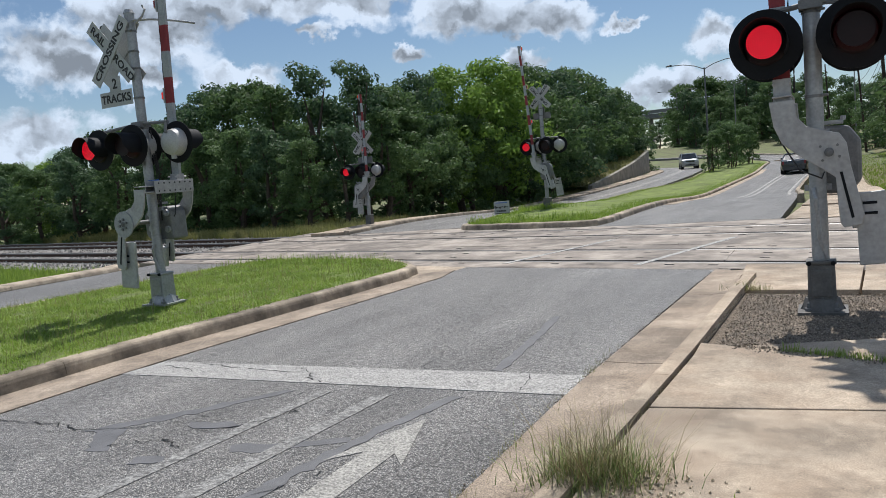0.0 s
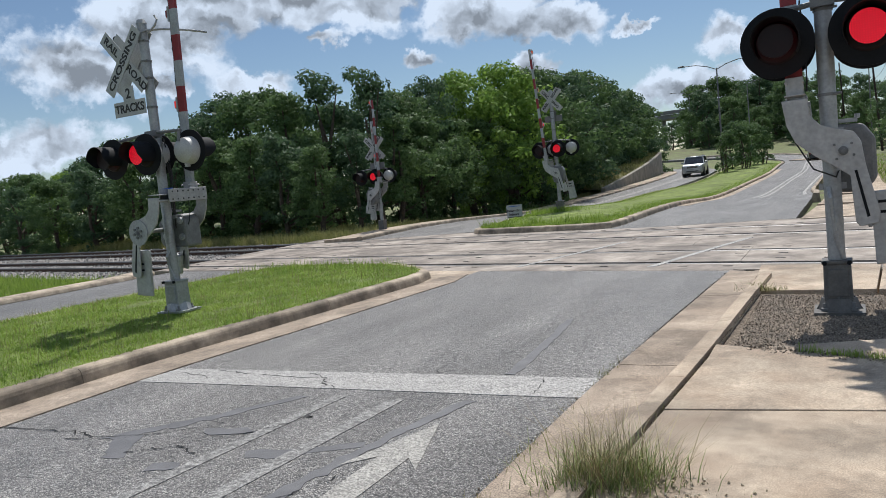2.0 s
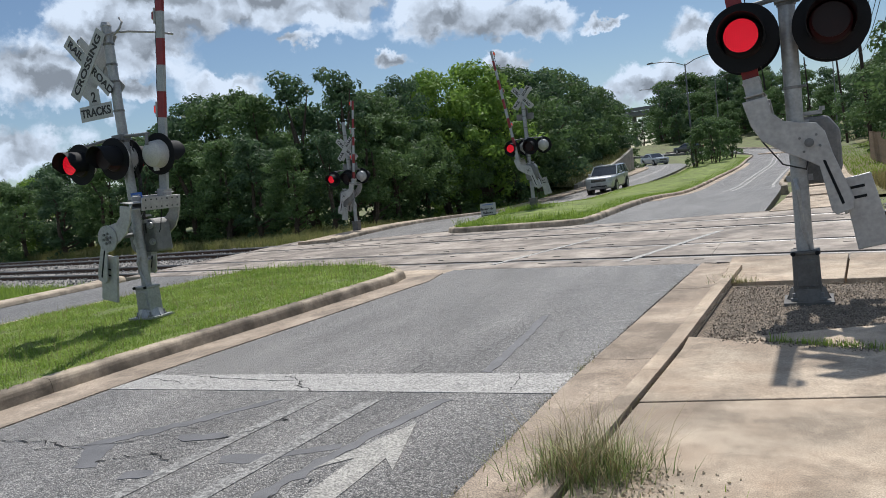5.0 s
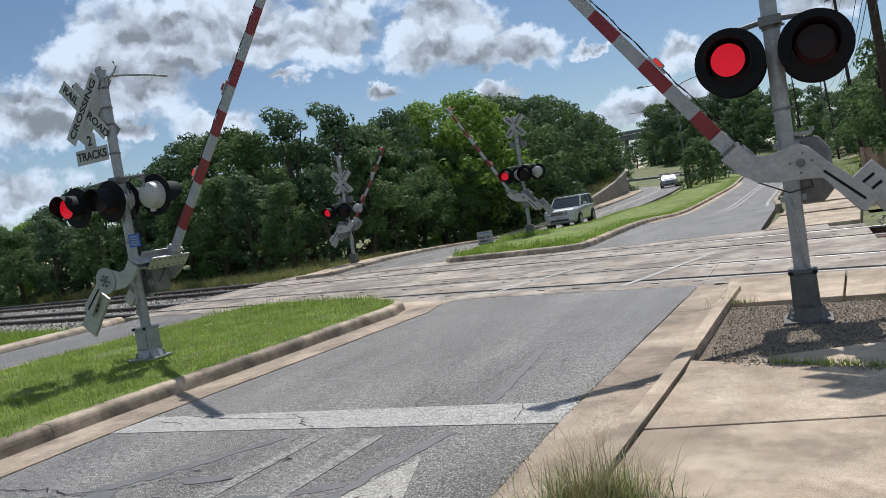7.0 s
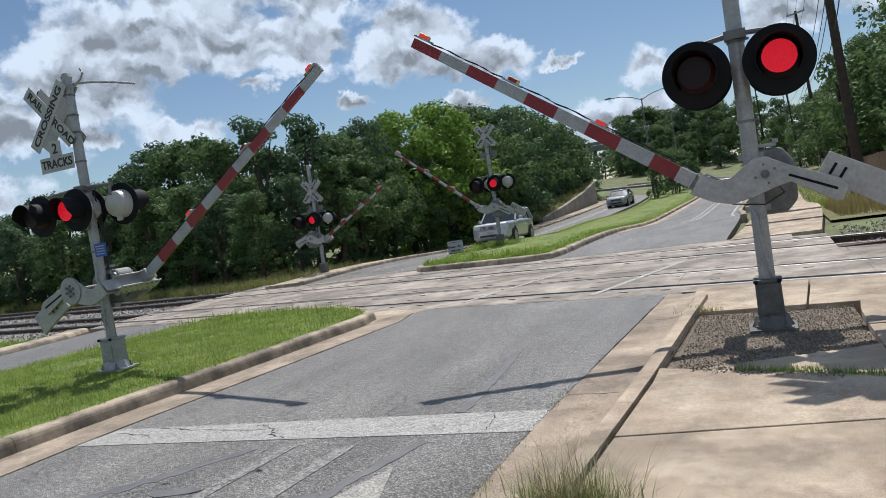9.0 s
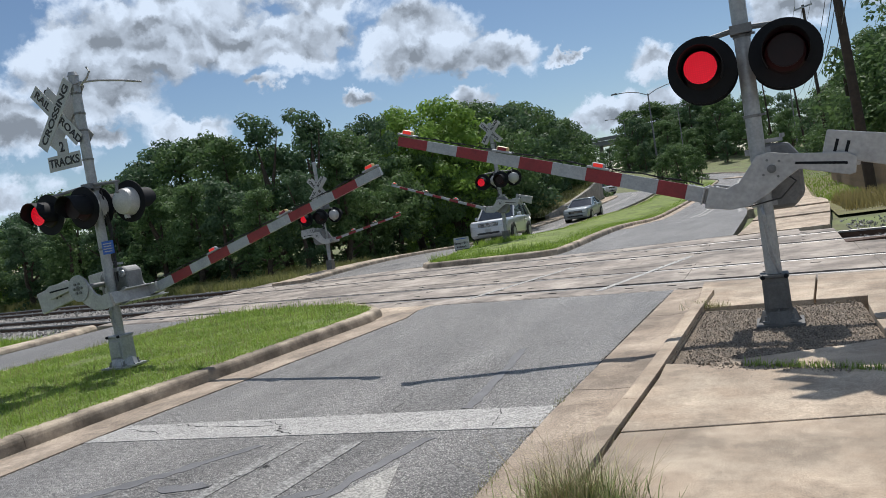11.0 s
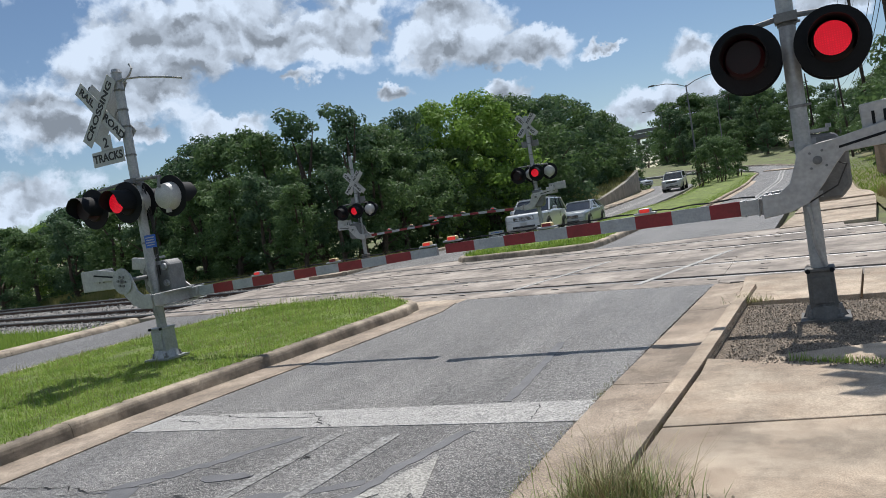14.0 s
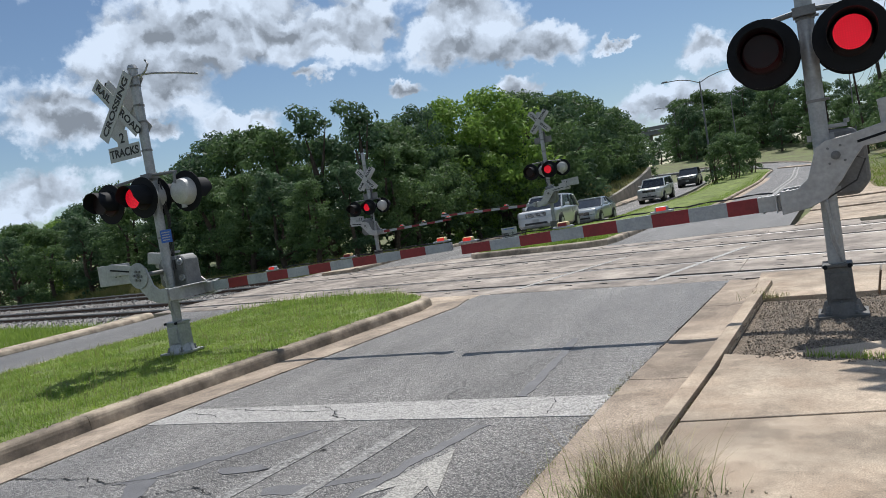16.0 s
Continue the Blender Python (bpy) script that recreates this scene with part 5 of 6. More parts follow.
# ---- grass, mulch, stones ----
def scatter(name, spots, material, label, category, h0, h1, w, seed, lean=0.5, patchy=0.0):
    """Blades of grass, each a bent sliver, on the given spots (x, y, z)."""
    r = np.random.RandomState(seed)
    S = np.array(spots)
    n = len(S)
    a = r.uniform(0, 2 * np.pi, n)
    h = r.uniform(h0, h1, n)
    if patchy:
        h = h * np.array([1 + patchy * noise.noise((q[0] * 2.7, q[1] * 2.7, 3.0)) for q in S])
    d = np.stack([np.cos(a), np.sin(a), np.zeros(n)], 1)
    side = np.stack([-np.sin(a), np.cos(a), np.zeros(n)], 1) * (w * r.uniform(0.6, 1.3, n))[:, None]
    b = d * (h * lean * r.rand(n))[:, None]
    up = np.array([0, 0, 1.0]) * h[:, None]
    verts = np.stack([S - side, S + side, S + b * 0.4 + up * 0.6 + side * 0.7, S + b + up, S + b * 0.4 + up * 0.6 - side * 0.7], 1).reshape(-1, 3)
    me = bpy.data.meshes.new(name)
    me.vertices.add(5 * n)
    me.vertices.foreach_set("co", verts.ravel())
    # a quad below the bend and a tip above it
    me.loops.add(7 * n)
    me.loops.foreach_set("vertex_index", (np.array([0, 1, 2, 4, 4, 2, 3])[None] + 5 * np.arange(n)[:, None]).ravel())
    me.polygons.add(2 * n)
    me.polygons.foreach_set("loop_start", (np.array([0, 4])[None] + 7 * np.arange(n)[:, None]).ravel())
    me.update()
    me.validate()
    me.materials.append(material)
    return tagged(new(name, me), label, category, kind="stuff")


def inside(pts, x, y):
    c = False
    for (x0, y0), (x1, y1) in zip(pts, pts[1:] + pts[:1]):
        if (y0 > y) != (y1 > y) and x < (x1 - x0) * (y - y0) / (y1 - y0) + x0:
            c = not c
    return c


R2 = random.Random(5)
spots, dry = [], []
while len(spots) < 70000:
    x, y = R2.uniform(-11.3, -6.1), 2.0 + 10.3 * R2.random()
    if inside(turf, x, y) and noise.noise((x * 1.3, y * 1.3, 0)) > -0.5 + 0.6 * R2.random() - 0.3:
        (dry if R2.random() < 0.07 else spots).append((x, y, 0.12))
scatter("median_grass", spots, M["blade"], "bright green turf on the median", "grass", 0.02, 0.065, 0.0032, 1, 1.9, 0.75)
scatter("median_clover", [(x + 0.01, y + 0.01, z) for x, y, z in spots[::3]], M["blade"], "low broad-leaved weeds in the turf", "weeds", 0.012, 0.035, 0.0085, 9, 2.6, 0.6)
scatter("median_dry_grass", dry, M["blade_mix"], "stray straw stalks in the turf", "grass", 0.05, 0.16, 0.003, 2)
tall = []
for k in range(900):
    x, y = -10.8 + R2.random() * 4.6, 11.0 + R2.random() * 1.2
    if inside(turf, x, y):
        tall.append((x, y, 0.12))
scatter("median_tall_grass", tall, M["blade"], "taller grass at the median's tip", "grass", 0.08, 0.2, 0.004, 3, 0.7)
spots = []
isl_poly = [(p.x, p.y) for p in isl_in]
while len(spots) < 42000:
    y = 18.4 + 62 * R2.random() ** 1.6
    x = R2.uniform(-12, -4.9)
    if inside(isl_poly, x, y):
        spots.append((x, y, rise(x, y) + 0.14))
scatter("island_grass", spots, M["blade"], "mown grass on the far island", "grass", 0.03, 0.08, 0.010, 4, 1.0)
spots = [(-8.4 + R2.gauss(0, 0.5), 23.6 + R2.gauss(0, 0.35), 0.12) for k in range(700)] + [(R2.uniform(-9.2, -5.6), 18.85 + R2.random() * 0.5 - 0.16 * 0, 0.12) for k in range(500)]
scatter("island_weeds", [s for s in spots if inside(isl_poly, s[0], s[1])], M["blade"], "weeds round the island signal's foot", "weeds", 0.12, 0.3, 0.009, 5, 0.8)
# verges: left of the oncoming lane, under the woods, right of the tracks
spots, sp2 = [], []
for k in range(26000):
    x = R2.uniform(-42, -15.6)
    y = ty(x, 17.6) + R2.random() ** 1.5 * 6.5
    spots.append((x, y, -0.16))
near_verge = []
for k in range(16000):
    x = R2.uniform(-34, -15.5)
    near_verge.append((x, ty(x, 5.6) + R2.random() * 3.4, -0.16))
scatter("trackside_grass", near_verge, M["blade"], "green grass between the kerb and the tracks", "grass", 0.06, 0.26, 0.009, 10, 0.9, 0.6)
for k in range(15000):
    i = R2.randrange(1, 58)
    p, q = OL[i], OL[i + 1]
    u, d = R2.random(), 1.5 + 2.6 * R2.random()
    t = (q - p).normalized()
    x, y = p.x + (q.x - p.x) * u - t.y * d, p.y + (q.y - p.y) * u + t.x * d
    spots.append((x, y, rise(x, y) - 0.15))
scatter("verge_grass", spots, M["blade_mix"], "half-dry grass on the verge below the woods", "grass", 0.12, 0.42, 0.010, 6, 0.7)
for k in range(14000):
    x = R2.uniform(1.5, 12)
    y = R2.uniform(21.5, 27.5)
    sp2.append((x, y, rise(x, y) - 0.1))
scatter("trackside_dry_grass", sp2, M["blade_dry"], "tall dry straw beside the tracks", "dry grass", 0.15, 0.5, 0.008, 7, 0.6)
spots = []
for k in range(26000):
    x, y = R2.uniform(1.7, 14), 27.0 + 60 * R2.random() ** 1.4
    spots.append((x, y, rise(x, y) - 0.1))
scatter("bank_grass", spots, M["blade"], "green grass on the bank below the fence", "grass", 0.08, 0.2, 0.016, 8, 0.8)
# stones of the ballast
def stones(name, n, place, s0, s1, material, label, category, seed):
    r = np.random.RandomState(seed)
    base = np.array([(1, 0, 0), (-1, 0, 0), (0, 1, 0), (0, -1, 0), (0, 0, 1), (0, 0, -1)], float)
    tri = np.array([(0, 2, 4), (2, 1, 4), (1, 3, 4), (3, 0, 4), (2, 0, 5), (1, 2, 5), (3, 1, 5), (0, 3, 5)])
    V = np.zeros((n, 6, 3))
    for k in range(n):
        q = Euler(r.uniform(0, 6.28, 3)).to_matrix()
        V[k] = (base * r.uniform(0.6, 1.2, (6, 1)) * r.uniform(s0, s1) * np.array([1, r.uniform(.4, 1), r.uniform(.25, .8)])) @ np.array(q) + np.array(place(r))
    F = (tri[None] + 6 * np.arange(n)[:, None, None]).reshape(-1, 3)
    me = bpy.data.meshes.new(name)
    me.from_pydata(V.reshape(-1, 3).tolist(), [], F.tolist())
    me.materials.append(material)
    return tagged(new(name, me), label, category, kind="stuff")


def island_tone(name, a, b, rough=0.9):
    m = bpy.data.materials.new(name)
    m.use_nodes = True
    nt = m.node_tree
    g, rp = nt.nodes.new("ShaderNodeNewGeometry"), nt.nodes.new("ShaderNodeValToRGB")
    rp.color_ramp.elements[0].color, rp.color_ramp.elements[1].color = (*a, 1), (*b, 1)
    nt.links.new(g.outputs["Random Per Island"], rp.inputs[0])
    p = nt.nodes["Principled BSDF"]
    nt.links.new(rp.outputs[0], p.inputs["Base Color"])
    p.inputs["Roughness"].default_value = rough
    return m


M["stone"] = island_tone("ballast_stone", (0.12, 0.11, 0.10), (0.42, 0.40, 0.37))
M["chip"] = island_tone("bark_chip", (0.085, 0.066, 0.050), (0.42, 0.36, 0.285))
M["litter"] = island_tone("dry_litter", (0.30, 0.24, 0.16), (0.62, 0.54, 0.40))


def right_place(r):
    x = r.uniform(1.2, 16)
    y0 = r.choice([12.95 + r.rand() * 0.9, 14.7 + r.rand() * 1.1, 16.2 + r.rand() * 3.4, 16.2 + r.rand() * 3.4]) if x < 5 else r.uniform(9.6, 19.6)
    return (x, ty(x, y0), -0.12 + 0.03 * r.rand())


def left_place(r):
    x = -16.2 - 30 * r.rand() ** 1.5
    return (x, ty(x, r.uniform(9.3, 17.4)), -0.13 + 0.03 * r.rand())


stones("ballast_stones", 5000, right_place, 0.02, 0.05, M["stone"], "grey crushed stone beside the tracks", "gravel", 21)
stones("ballast_stones", 6000, left_place, 0.025, 0.055, M["stone"], "grey crushed stone between the tracks", "gravel", 22)
stones("mulch_chips", 9000, lambda r: (r.uniform(-0.82, 0.6), r.uniform(5.6, 8.2), 0.036 + 0.010 * r.rand()), 0.003, 0.012, M["chip"], "loose bark chips in the bed", "mulch", 23)
stones("mulch_spill", 500, lambda r: (u := r.uniform(-0.7, 0.3), 5.74 - (u + 0.73) * 0.36 + r.normal(0, 0.05), 0.104), 0.005, 0.016, M["chip"], "bark chips spilt on the slab", "mulch", 24)
stones("gutter_litter", 900, lambda r: (-0.93 + abs(r.normal(0, 0.22)) - 0.04, r.uniform(2.4, 3.3), 0.105), 0.003, 0.013, M["litter"], "dry litter under the grass tuft", "leaf litter", 25)
# the tuft by the kerb
M["tuft_green"] = island_tone("tuft_green_blade", (0.08, 0.13, 0.025), (0.31, 0.37, 0.11), 0.6)
M["tuft_straw"] = island_tone("tuft_straw_blade", (0.20, 0.155, 0.08), (0.50, 0.43, 0.25), 0.7)
cl = new("grass_tuft")
tagged(cl, "wild grass tuft with seed stalks growing at the kerb", "grass tuft")
for nm, cnt, h0, h1, w, m, sd, sp in (("green_blade", 900, 0.05, 0.21, 0.0024, "tuft_green", 41, 0.125), ("straw_blade", 330, 0.1, 0.32, 0.0022, "tuft_straw", 42, 0.13), ("base_blade", 700, 0.03, 0.13, 0.0024, "tuft_green", 43, 0.14), ("seed_stalk", 130, 0.22, 0.40, 0.0020, "tuft_straw", 44, 0.10)):
    o = scatter(nm, [(-1.0 + R2.gauss(0, sp), 3.22 + R2.gauss(0, sp * 0.8), 0.06) for k in range(cnt)], M[m], "", "", h0, h1, w, sd, 1.5)
    o.parent = cl
spots = []
for k in range(240):
    y = 2.5 + 3.6 * R2.random()
    spots.append((-1.60 + R2.gauss(0, 0.025), y if R2.random() < 0.4 else R2.choice((2.9, 3.7, 5.35)) + R2.gauss(0, 0.12), 0.005))
for k in range(120):
    y = R2.uniform(2.8, 5.4)
    spots.append((kerb_back(y) + R2.gauss(0, 0.012), y, 0.08))
for k in range(260):
    spots.append((-0.75 + R2.gauss(0, 0.1), 8.28 + R2.gauss(0, 0.05), 0.07))
scatter("crack_weeds", spots, M["blade_mix"], "small weeds in the kerb joints", "weeds", 0.015, 0.05, 0.0016, 45, 0.9)
scatter("pavement_grass", [(u, 5.74 - (u + 0.73) * 0.36 + R2.gauss(0, 0.025), 0.1) for u in (R2.uniform(-0.35, 0.6) for k in range(500))] + [(-0.3 + R2.gauss(0, 0.25), 2.75 + R2.gauss(0, 0.1), 0.1) for k in range(600)], M["blade"], "green grass in the slab joint", "weeds", 0.02, 0.07, 0.0025, 46, 0.9)
stones("kerb_joint_debris", 700, lambda r: (kerb_back(y := r.uniform(2.2, 8.0)) + 0.013 + r.normal(0, 0.008), y, 0.070 + 0.020 * r.rand()), 0.003, 0.011, M["chip"], "dark crumbs in the kerb joint", "debris", 61)
stones("road_edge_debris", 1100, lambda r: ((-1.61 if (y := r.uniform(2.2, 10.0)) < 4.7 else -1.61 + (y - 4.7) * 0.042) + r.normal(0, 0.018), y, 0.006), 0.003, 0.010, M["chip"], "crumbled asphalt along the gutter", "debris", 62)
# wiry weed at the kerb's end
weed = new("roadside_weed")
tagged(weed, "wiry pale green weed with yellow tips at the kerb's end", "weed")
for nm, cnt, h0, h1, w, m, sd in (("stem", 40, 0.04, 0.15, 0.002, "tuft_green", 71), ("sprig", 36, 0.04, 0.13, 0.003, "tuft_straw", 72)):
    o = scatter(nm, [(-0.86 + R2.gauss(0, 0.10), 8.33 + R2.gauss(0, 0.05), 0.06) for k in range(cnt)], M[m], "", "", h0, h1, w, sd, 1.6)
    o.parent = weed


# ---- road markings ----
def mark(name, pts, z, material, label):
    bm = bmesh.new()
    prism(bm, pts, -0.01, z)
    return tagged(part(name, bm, material), label, "road marking", kind="structure")


def worn(name, base, gone, amount):
    """Paint worn through to the asphalt in flecks."""
    m = mat(name, base, 0.65, var=0.15, scale=7, fine=75, bump=0.9, spots=0.35, bump_dist=0.012)
    nt = m.node_tree
    b = nt.nodes["Principled BSDF"]
    src = b.inputs["Base Color"].links[0].from_socket
    co = nt.nodes.new("ShaderNodeTexCoord")
    n = nt.nodes.new("ShaderNodeTexNoise")
    n.inputs["Scale"].default_value, n.inputs["Detail"].default_value, n.inputs["Roughness"].default_value = 22, 8, 0.75
    nt.links.new(co.outputs["Object"], n.inputs["Vector"])
    r = nt.nodes.new("ShaderNodeMapRange")
    r.inputs["From Min"].default_value, r.inputs["From Max"].default_value = amount, amount + 0.08
    nt.links.new(n.outputs["Fac"], r.inputs["Value"])
    mx = nt.nodes.new("ShaderNodeMix")
    mx.data_type = "RGBA"
    nt.links.new(r.outputs[0], mx.inputs[0])
    nt.links.new(src, mx.inputs[6])
    mx.inputs[7].default_value = (*gone, 1)
    nt.links.new(mx.outputs[2], b.inputs["Base Color"])
    return m


GONE = (0.10, 0.097, 0.093)
P_STOP = worn("stop_line_paint", (0.34, 0.33, 0.31), GONE, 0.56)
P_LINE = worn("lane_line_paint", (0.27, 0.265, 0.25), GONE, 0.49)
P_ARROW = worn("arrow_paint", (0.31, 0.298, 0.27), GONE, 0.62)
mark("stop_line", [(-5.74, 4.55), (-5.1, 4.58), (-3.4, 4.62), (-1.61, 4.66), (-1.60, 5.14), (-3.0, 5.10), (-4.6, 5.04), (-5.66, 5.0)], 0.005, P_STOP, "wide worn white stop line across the lane")
mark("lane_line", [(-2.94, 2.2), (-3.06, 2.2), (-2.95, 4.42), (-2.83, 4.45)], 0.005, P_LINE, "worn white painted line")
mark("lane_line", [(-3.47, 2.2), (-3.58, 2.2), (-3.44, 4.45), (-3.34, 4.45)], 0.005, P_LINE, "worn white painted line")
mark("lane_line", [(-2.94, -10), (-3.06, -10), (-3.06, 2.0), (-2.94, 2.0)], 0.005, P_LINE, "worn white painted line")
mark("arrow", [(-2.32, 4.02), (-2.08, 3.30), (-2.21, 3.45), (-2.17, 1.6), (-2.36, 1.6), (-2.40, 3.43), (-2.56, 3.26)], 0.005, P_ARROW, "white arrow painted on the lane")
PR = random.Random(77)
lift = 0.0018
for name, pts in (("tar_patch", [(-3.30, 3.34), (-3.05, 3.40), (-2.62, 3.62), (-2.60, 3.54), (-2.98, 3.30), (-3.24, 3.22)]), ("tar_patch", [(-4.5, 3.35), (-4.3, 3.42), (-4.05, 3.05), (-4.2, 2.98)]),
                  ("tar_patch", [(-4.6, 3.3), (-4.1, 3.9), (-3.75, 4.4), (-3.66, 4.4), (-4.0, 3.84), (-4.45, 3.3)]), ("tar_patch", [(-2.75, 2.3), (-2.66, 3.0), (-2.54, 3.86), (-2.37, 4.5), (-2.28, 4.5), (-2.45, 3.86), (-2.57, 3.0), (-2.63, 2.3)]), ("tar_patch", [(-2.36, 5.16), (-2.46, 6.4), (-2.56, 7.2), (-2.48, 7.2), (-2.38, 6.4), (-2.27, 5.16)]),
                  ("tar_patch", [(-3.75, 3.0), (-3.55, 3.1), (-3.5, 3.0), (-3.7, 2.92)]), ("tar_patch", [(-3.9, 3.6), (-3.6, 3.72), (-3.5, 3.62), (-3.8, 3.5)])):
    bm = bmesh.new()
    ragged = []
    for p, q in zip(pts, pts[1:] + pts[:1]):
        m = max(1, int(math.hypot(q[0] - p[0], q[1] - p[1]) / 0.07))
        for k in range(m):
            ragged.append((p[0] + (q[0] - p[0]) * k / m + PR.gauss(0, 0.013), p[1] + (q[1] - p[1]) * k / m + PR.gauss(0, 0.013)))
    lift += 0.0004
    prism(bm, ragged, -0.01, lift)
    tagged(part(name, bm, M["patch"]), "smooth dark tar patch in the asphalt", "road patch", kind="structure")


def crack(pts, w, z=0.0045):
    r = random.Random(int(abs(pts[0][0]) * 1000))
    line = []
    for p, q in zip(pts, pts[1:]):
        for k in range(9):
            u = k / 9
            line.append((p[0] + (q[0] - p[0]) * u + r.gauss(0, 0.014), p[1] + (q[1] - p[1]) * u + r.gauss(0, 0.014)))
    line.append(pts[-1])
    bm = bmesh.new()
    L, R = [], []
    for i, p in enumerate(line):
        ww = w * r.uniform(0.25, 1) * (0.3 if i in (0, len(line) - 1) else 1)
        L.append(bm.verts.new((p[0], p[1] - ww, z)))
        R.append(bm.verts.new((p[0] + ww * 0.6, p[1] + ww, z)))
    for i in range(len(line) - 1):
        bm.faces.new((L[i], R[i], R[i + 1], L[i + 1]))
    tagged(part("road_crack", bm, M["crackm"]), "jagged dark crack in the asphalt", "road crack", kind="structure")


for pts in ([(-5.85, 3.3), (-5.0, 3.35), (-4.6, 3.3)], [(-4.9, 3.2), (-4.2, 3.45), (-3.8, 3.85)], [(-4.15, 3.1), (-3.85, 3.3), (-3.6, 3.2)], [(-3.85, 3.3), (-3.4, 3.75), (-3.3, 4.05)],
            [(-4.1, 5.0), (-3.85, 4.9), (-3.78, 4.75), (-3.55, 4.62)], [(-5.2, 5.0), (-4.6, 4.9), (-3.9, 4.88)], [(-2.9, 2.4), (-2.55, 2.9), (-2.4, 3.3)], [(-5.6, 4.9), (-5.0, 4.75)], [(-2.0, 5.1), (-1.95, 4.7)], [(-5.6, 7.1), (-5.75, 7.3)]):
    crack(pts, 0.009, 0.0062)
for pts in ([(-2.6, 10.9), (-1.6, 14.2)], [(-4.9, 11.5), (-3.9, 14.6)]):
    (x0, y0), (x1, y1) = pts
    mark("lane_line", [(x0, y0), (x0 + 0.11, y0 - 0.02), (x1 + 0.11, y1), (x1, y1)], 0.004, M["paint_worn"], "worn white line across the crossing")


# ---- poles, lamps, wires ----
def utility_pole(base, top, r, arm=True):
    p = empty("utility_pole", pose(*base), "dark creosoted timber utility pole with crossarm", "utility pole", "utility poles")
    d = Vector(top) - Vector(base)
    bm = bmesh.new()
    rod(bm, (0, 0, -0.3), d, r, r * 0.62, 12)
    pole = part("pole", bm, M["pole"], p, smooth=True)
    if arm:
        bm = bmesh.new()
        c = d * 0.985
        box(bm, c + Vector((0, -0.12, 0)), (1.25, 0.09, 0.11), Matrix.Rotation(radians(-9), 4, "Y"))
        a = part("crossarm", bm, M["galv"], p)
        for dx in (-0.55, 0.55):
            bm = bmesh.new()
            rod(bm, c + Vector((dx, -0.12, 0.05 + dx * 0.1)), c + Vector((dx, -0.12, 0.22 + dx * 0.1)), 0.045, 0.03, 8)
            part("insulator", bm, M["alu"], a)
        bm = bmesh.new()
        rod(bm, d * 0.50 + Vector((-0.05, -r - 0.06, 0)), d * 0.545 + Vector((-0.05, -r - 0.06, 0)), 0.07, n=8)
        part("pole_fitting", bm, M["pole"], p)
    return p


utility_pole((3.05, 31.0, -0.2), (2.45, 30.6, 12.35), 0.19)
utility_pole((3.9, 64, 0.0), (3.25, 63, 12.3), 0.15)
utility_pole((3.6, 98, 0.0), (2.9, 98, 12.0), 0.14)
utility_pole((0.2, 132, 1.6), (-0.3, 132, 13.5), 0.14, False)
utility_pole((-2.4, 150, 1.8), (-2.8, 150, 13.5), 0.14, False)
utility_pole((4.15, 46, -0.3), (3.9, 46, 5.2), 0.13, False)


def wires(name, ends, sag, r=0.012):
    for a, b in ends:
        a, b = Vector(a), Vector(b)
        bm = bmesh.new()
        pipe(bm, [a + (b - a) * (k / 16) - Vector((0, 0, sag * 4 * (k / 16) * (1 - k / 16))) for k in range(17)], r, 5)
        tagged(part(name, bm, M["wire"]), "thin black overhead wire between the poles", "overhead wire", "overhead wires")


for dx, dz, nx in ((-0.55, 0.2, -3.2), (0.0, 0.1, 0.8), (0.55, 0.25, 4.6)):
    wires("overhead_wire", [((2.45 + dx, 30.5, 12.2 + dz), (3.25 + dx, 63, 12.1 + dz)), ((3.25 + dx, 63, 12.1 + dz), (2.9 + dx, 98, 11.8 + dz)), ((2.45 + dx, 30.5, 12.2 + dz), (nx, -6, 12.6 + dz))], 0.5)
for dz, nx in ((3.6, 2.2), (4.6, 1.2), (5.2, 0.8), (6.4, 0.4)):
    wires("overhead_wire", [((2.75, 30.8, 12.2 - dz), (3.5, 63.5, 12.1 - dz)), ((3.5, 63.5, 12.1 - dz), (3.2, 98, 11.8 - dz)), ((2.75, 30.8, 12.2 - dz), (nx, -6, 12.4 - dz))], 0.6, 0.016)


def street_lamp(x, y, h, arms=2, reach=2.9):
    z = rise(x, y)
    p = empty("street_lamp", pose(x, y, z), "tall grey street lamp with curved arms", "street lamp", "street lamps")
    bm = bmesh.new()
    rod(bm, (0, 0, -0.2), (0, 0, h), 0.11, 0.06, 12)
    part("pole", bm, M["grey"], p, smooth=True)
    for s in ((-1, 1) if arms == 2 else (1,)):
        bm = bmesh.new()
        pipe(bm, [(0, 0, h - 0.15), (s * reach * 0.3, 0, h + 0.25), (s * reach * 0.65, 0, h + 0.5), (s * reach, 0, h + 0.55)], 0.04, 8)
        arm = part("lamp_arm", bm, M["grey"], p, smooth=True)
        bm = bmesh.new()
        prism(bm, [(s * (reach - 0.1), h + 0.50), (s * (reach + 0.65), h + 0.50), (s * (reach + 0.55), h + 0.62), (s * (reach + 0.1), h + 0.66)], -0.15, 0.15, "y")
        part("lamp_head", bm, M["grey"], arm, bevel=0.03)
    return p


street_lamp(-10.4, 77, 9.8)
street_lamp(-12.0, 118, 10.2, 1, 3.0)
street_lamp(-25.5, 150, 10.0)
street_lamp(3.2, 118, 10.5, 1, -3.0)

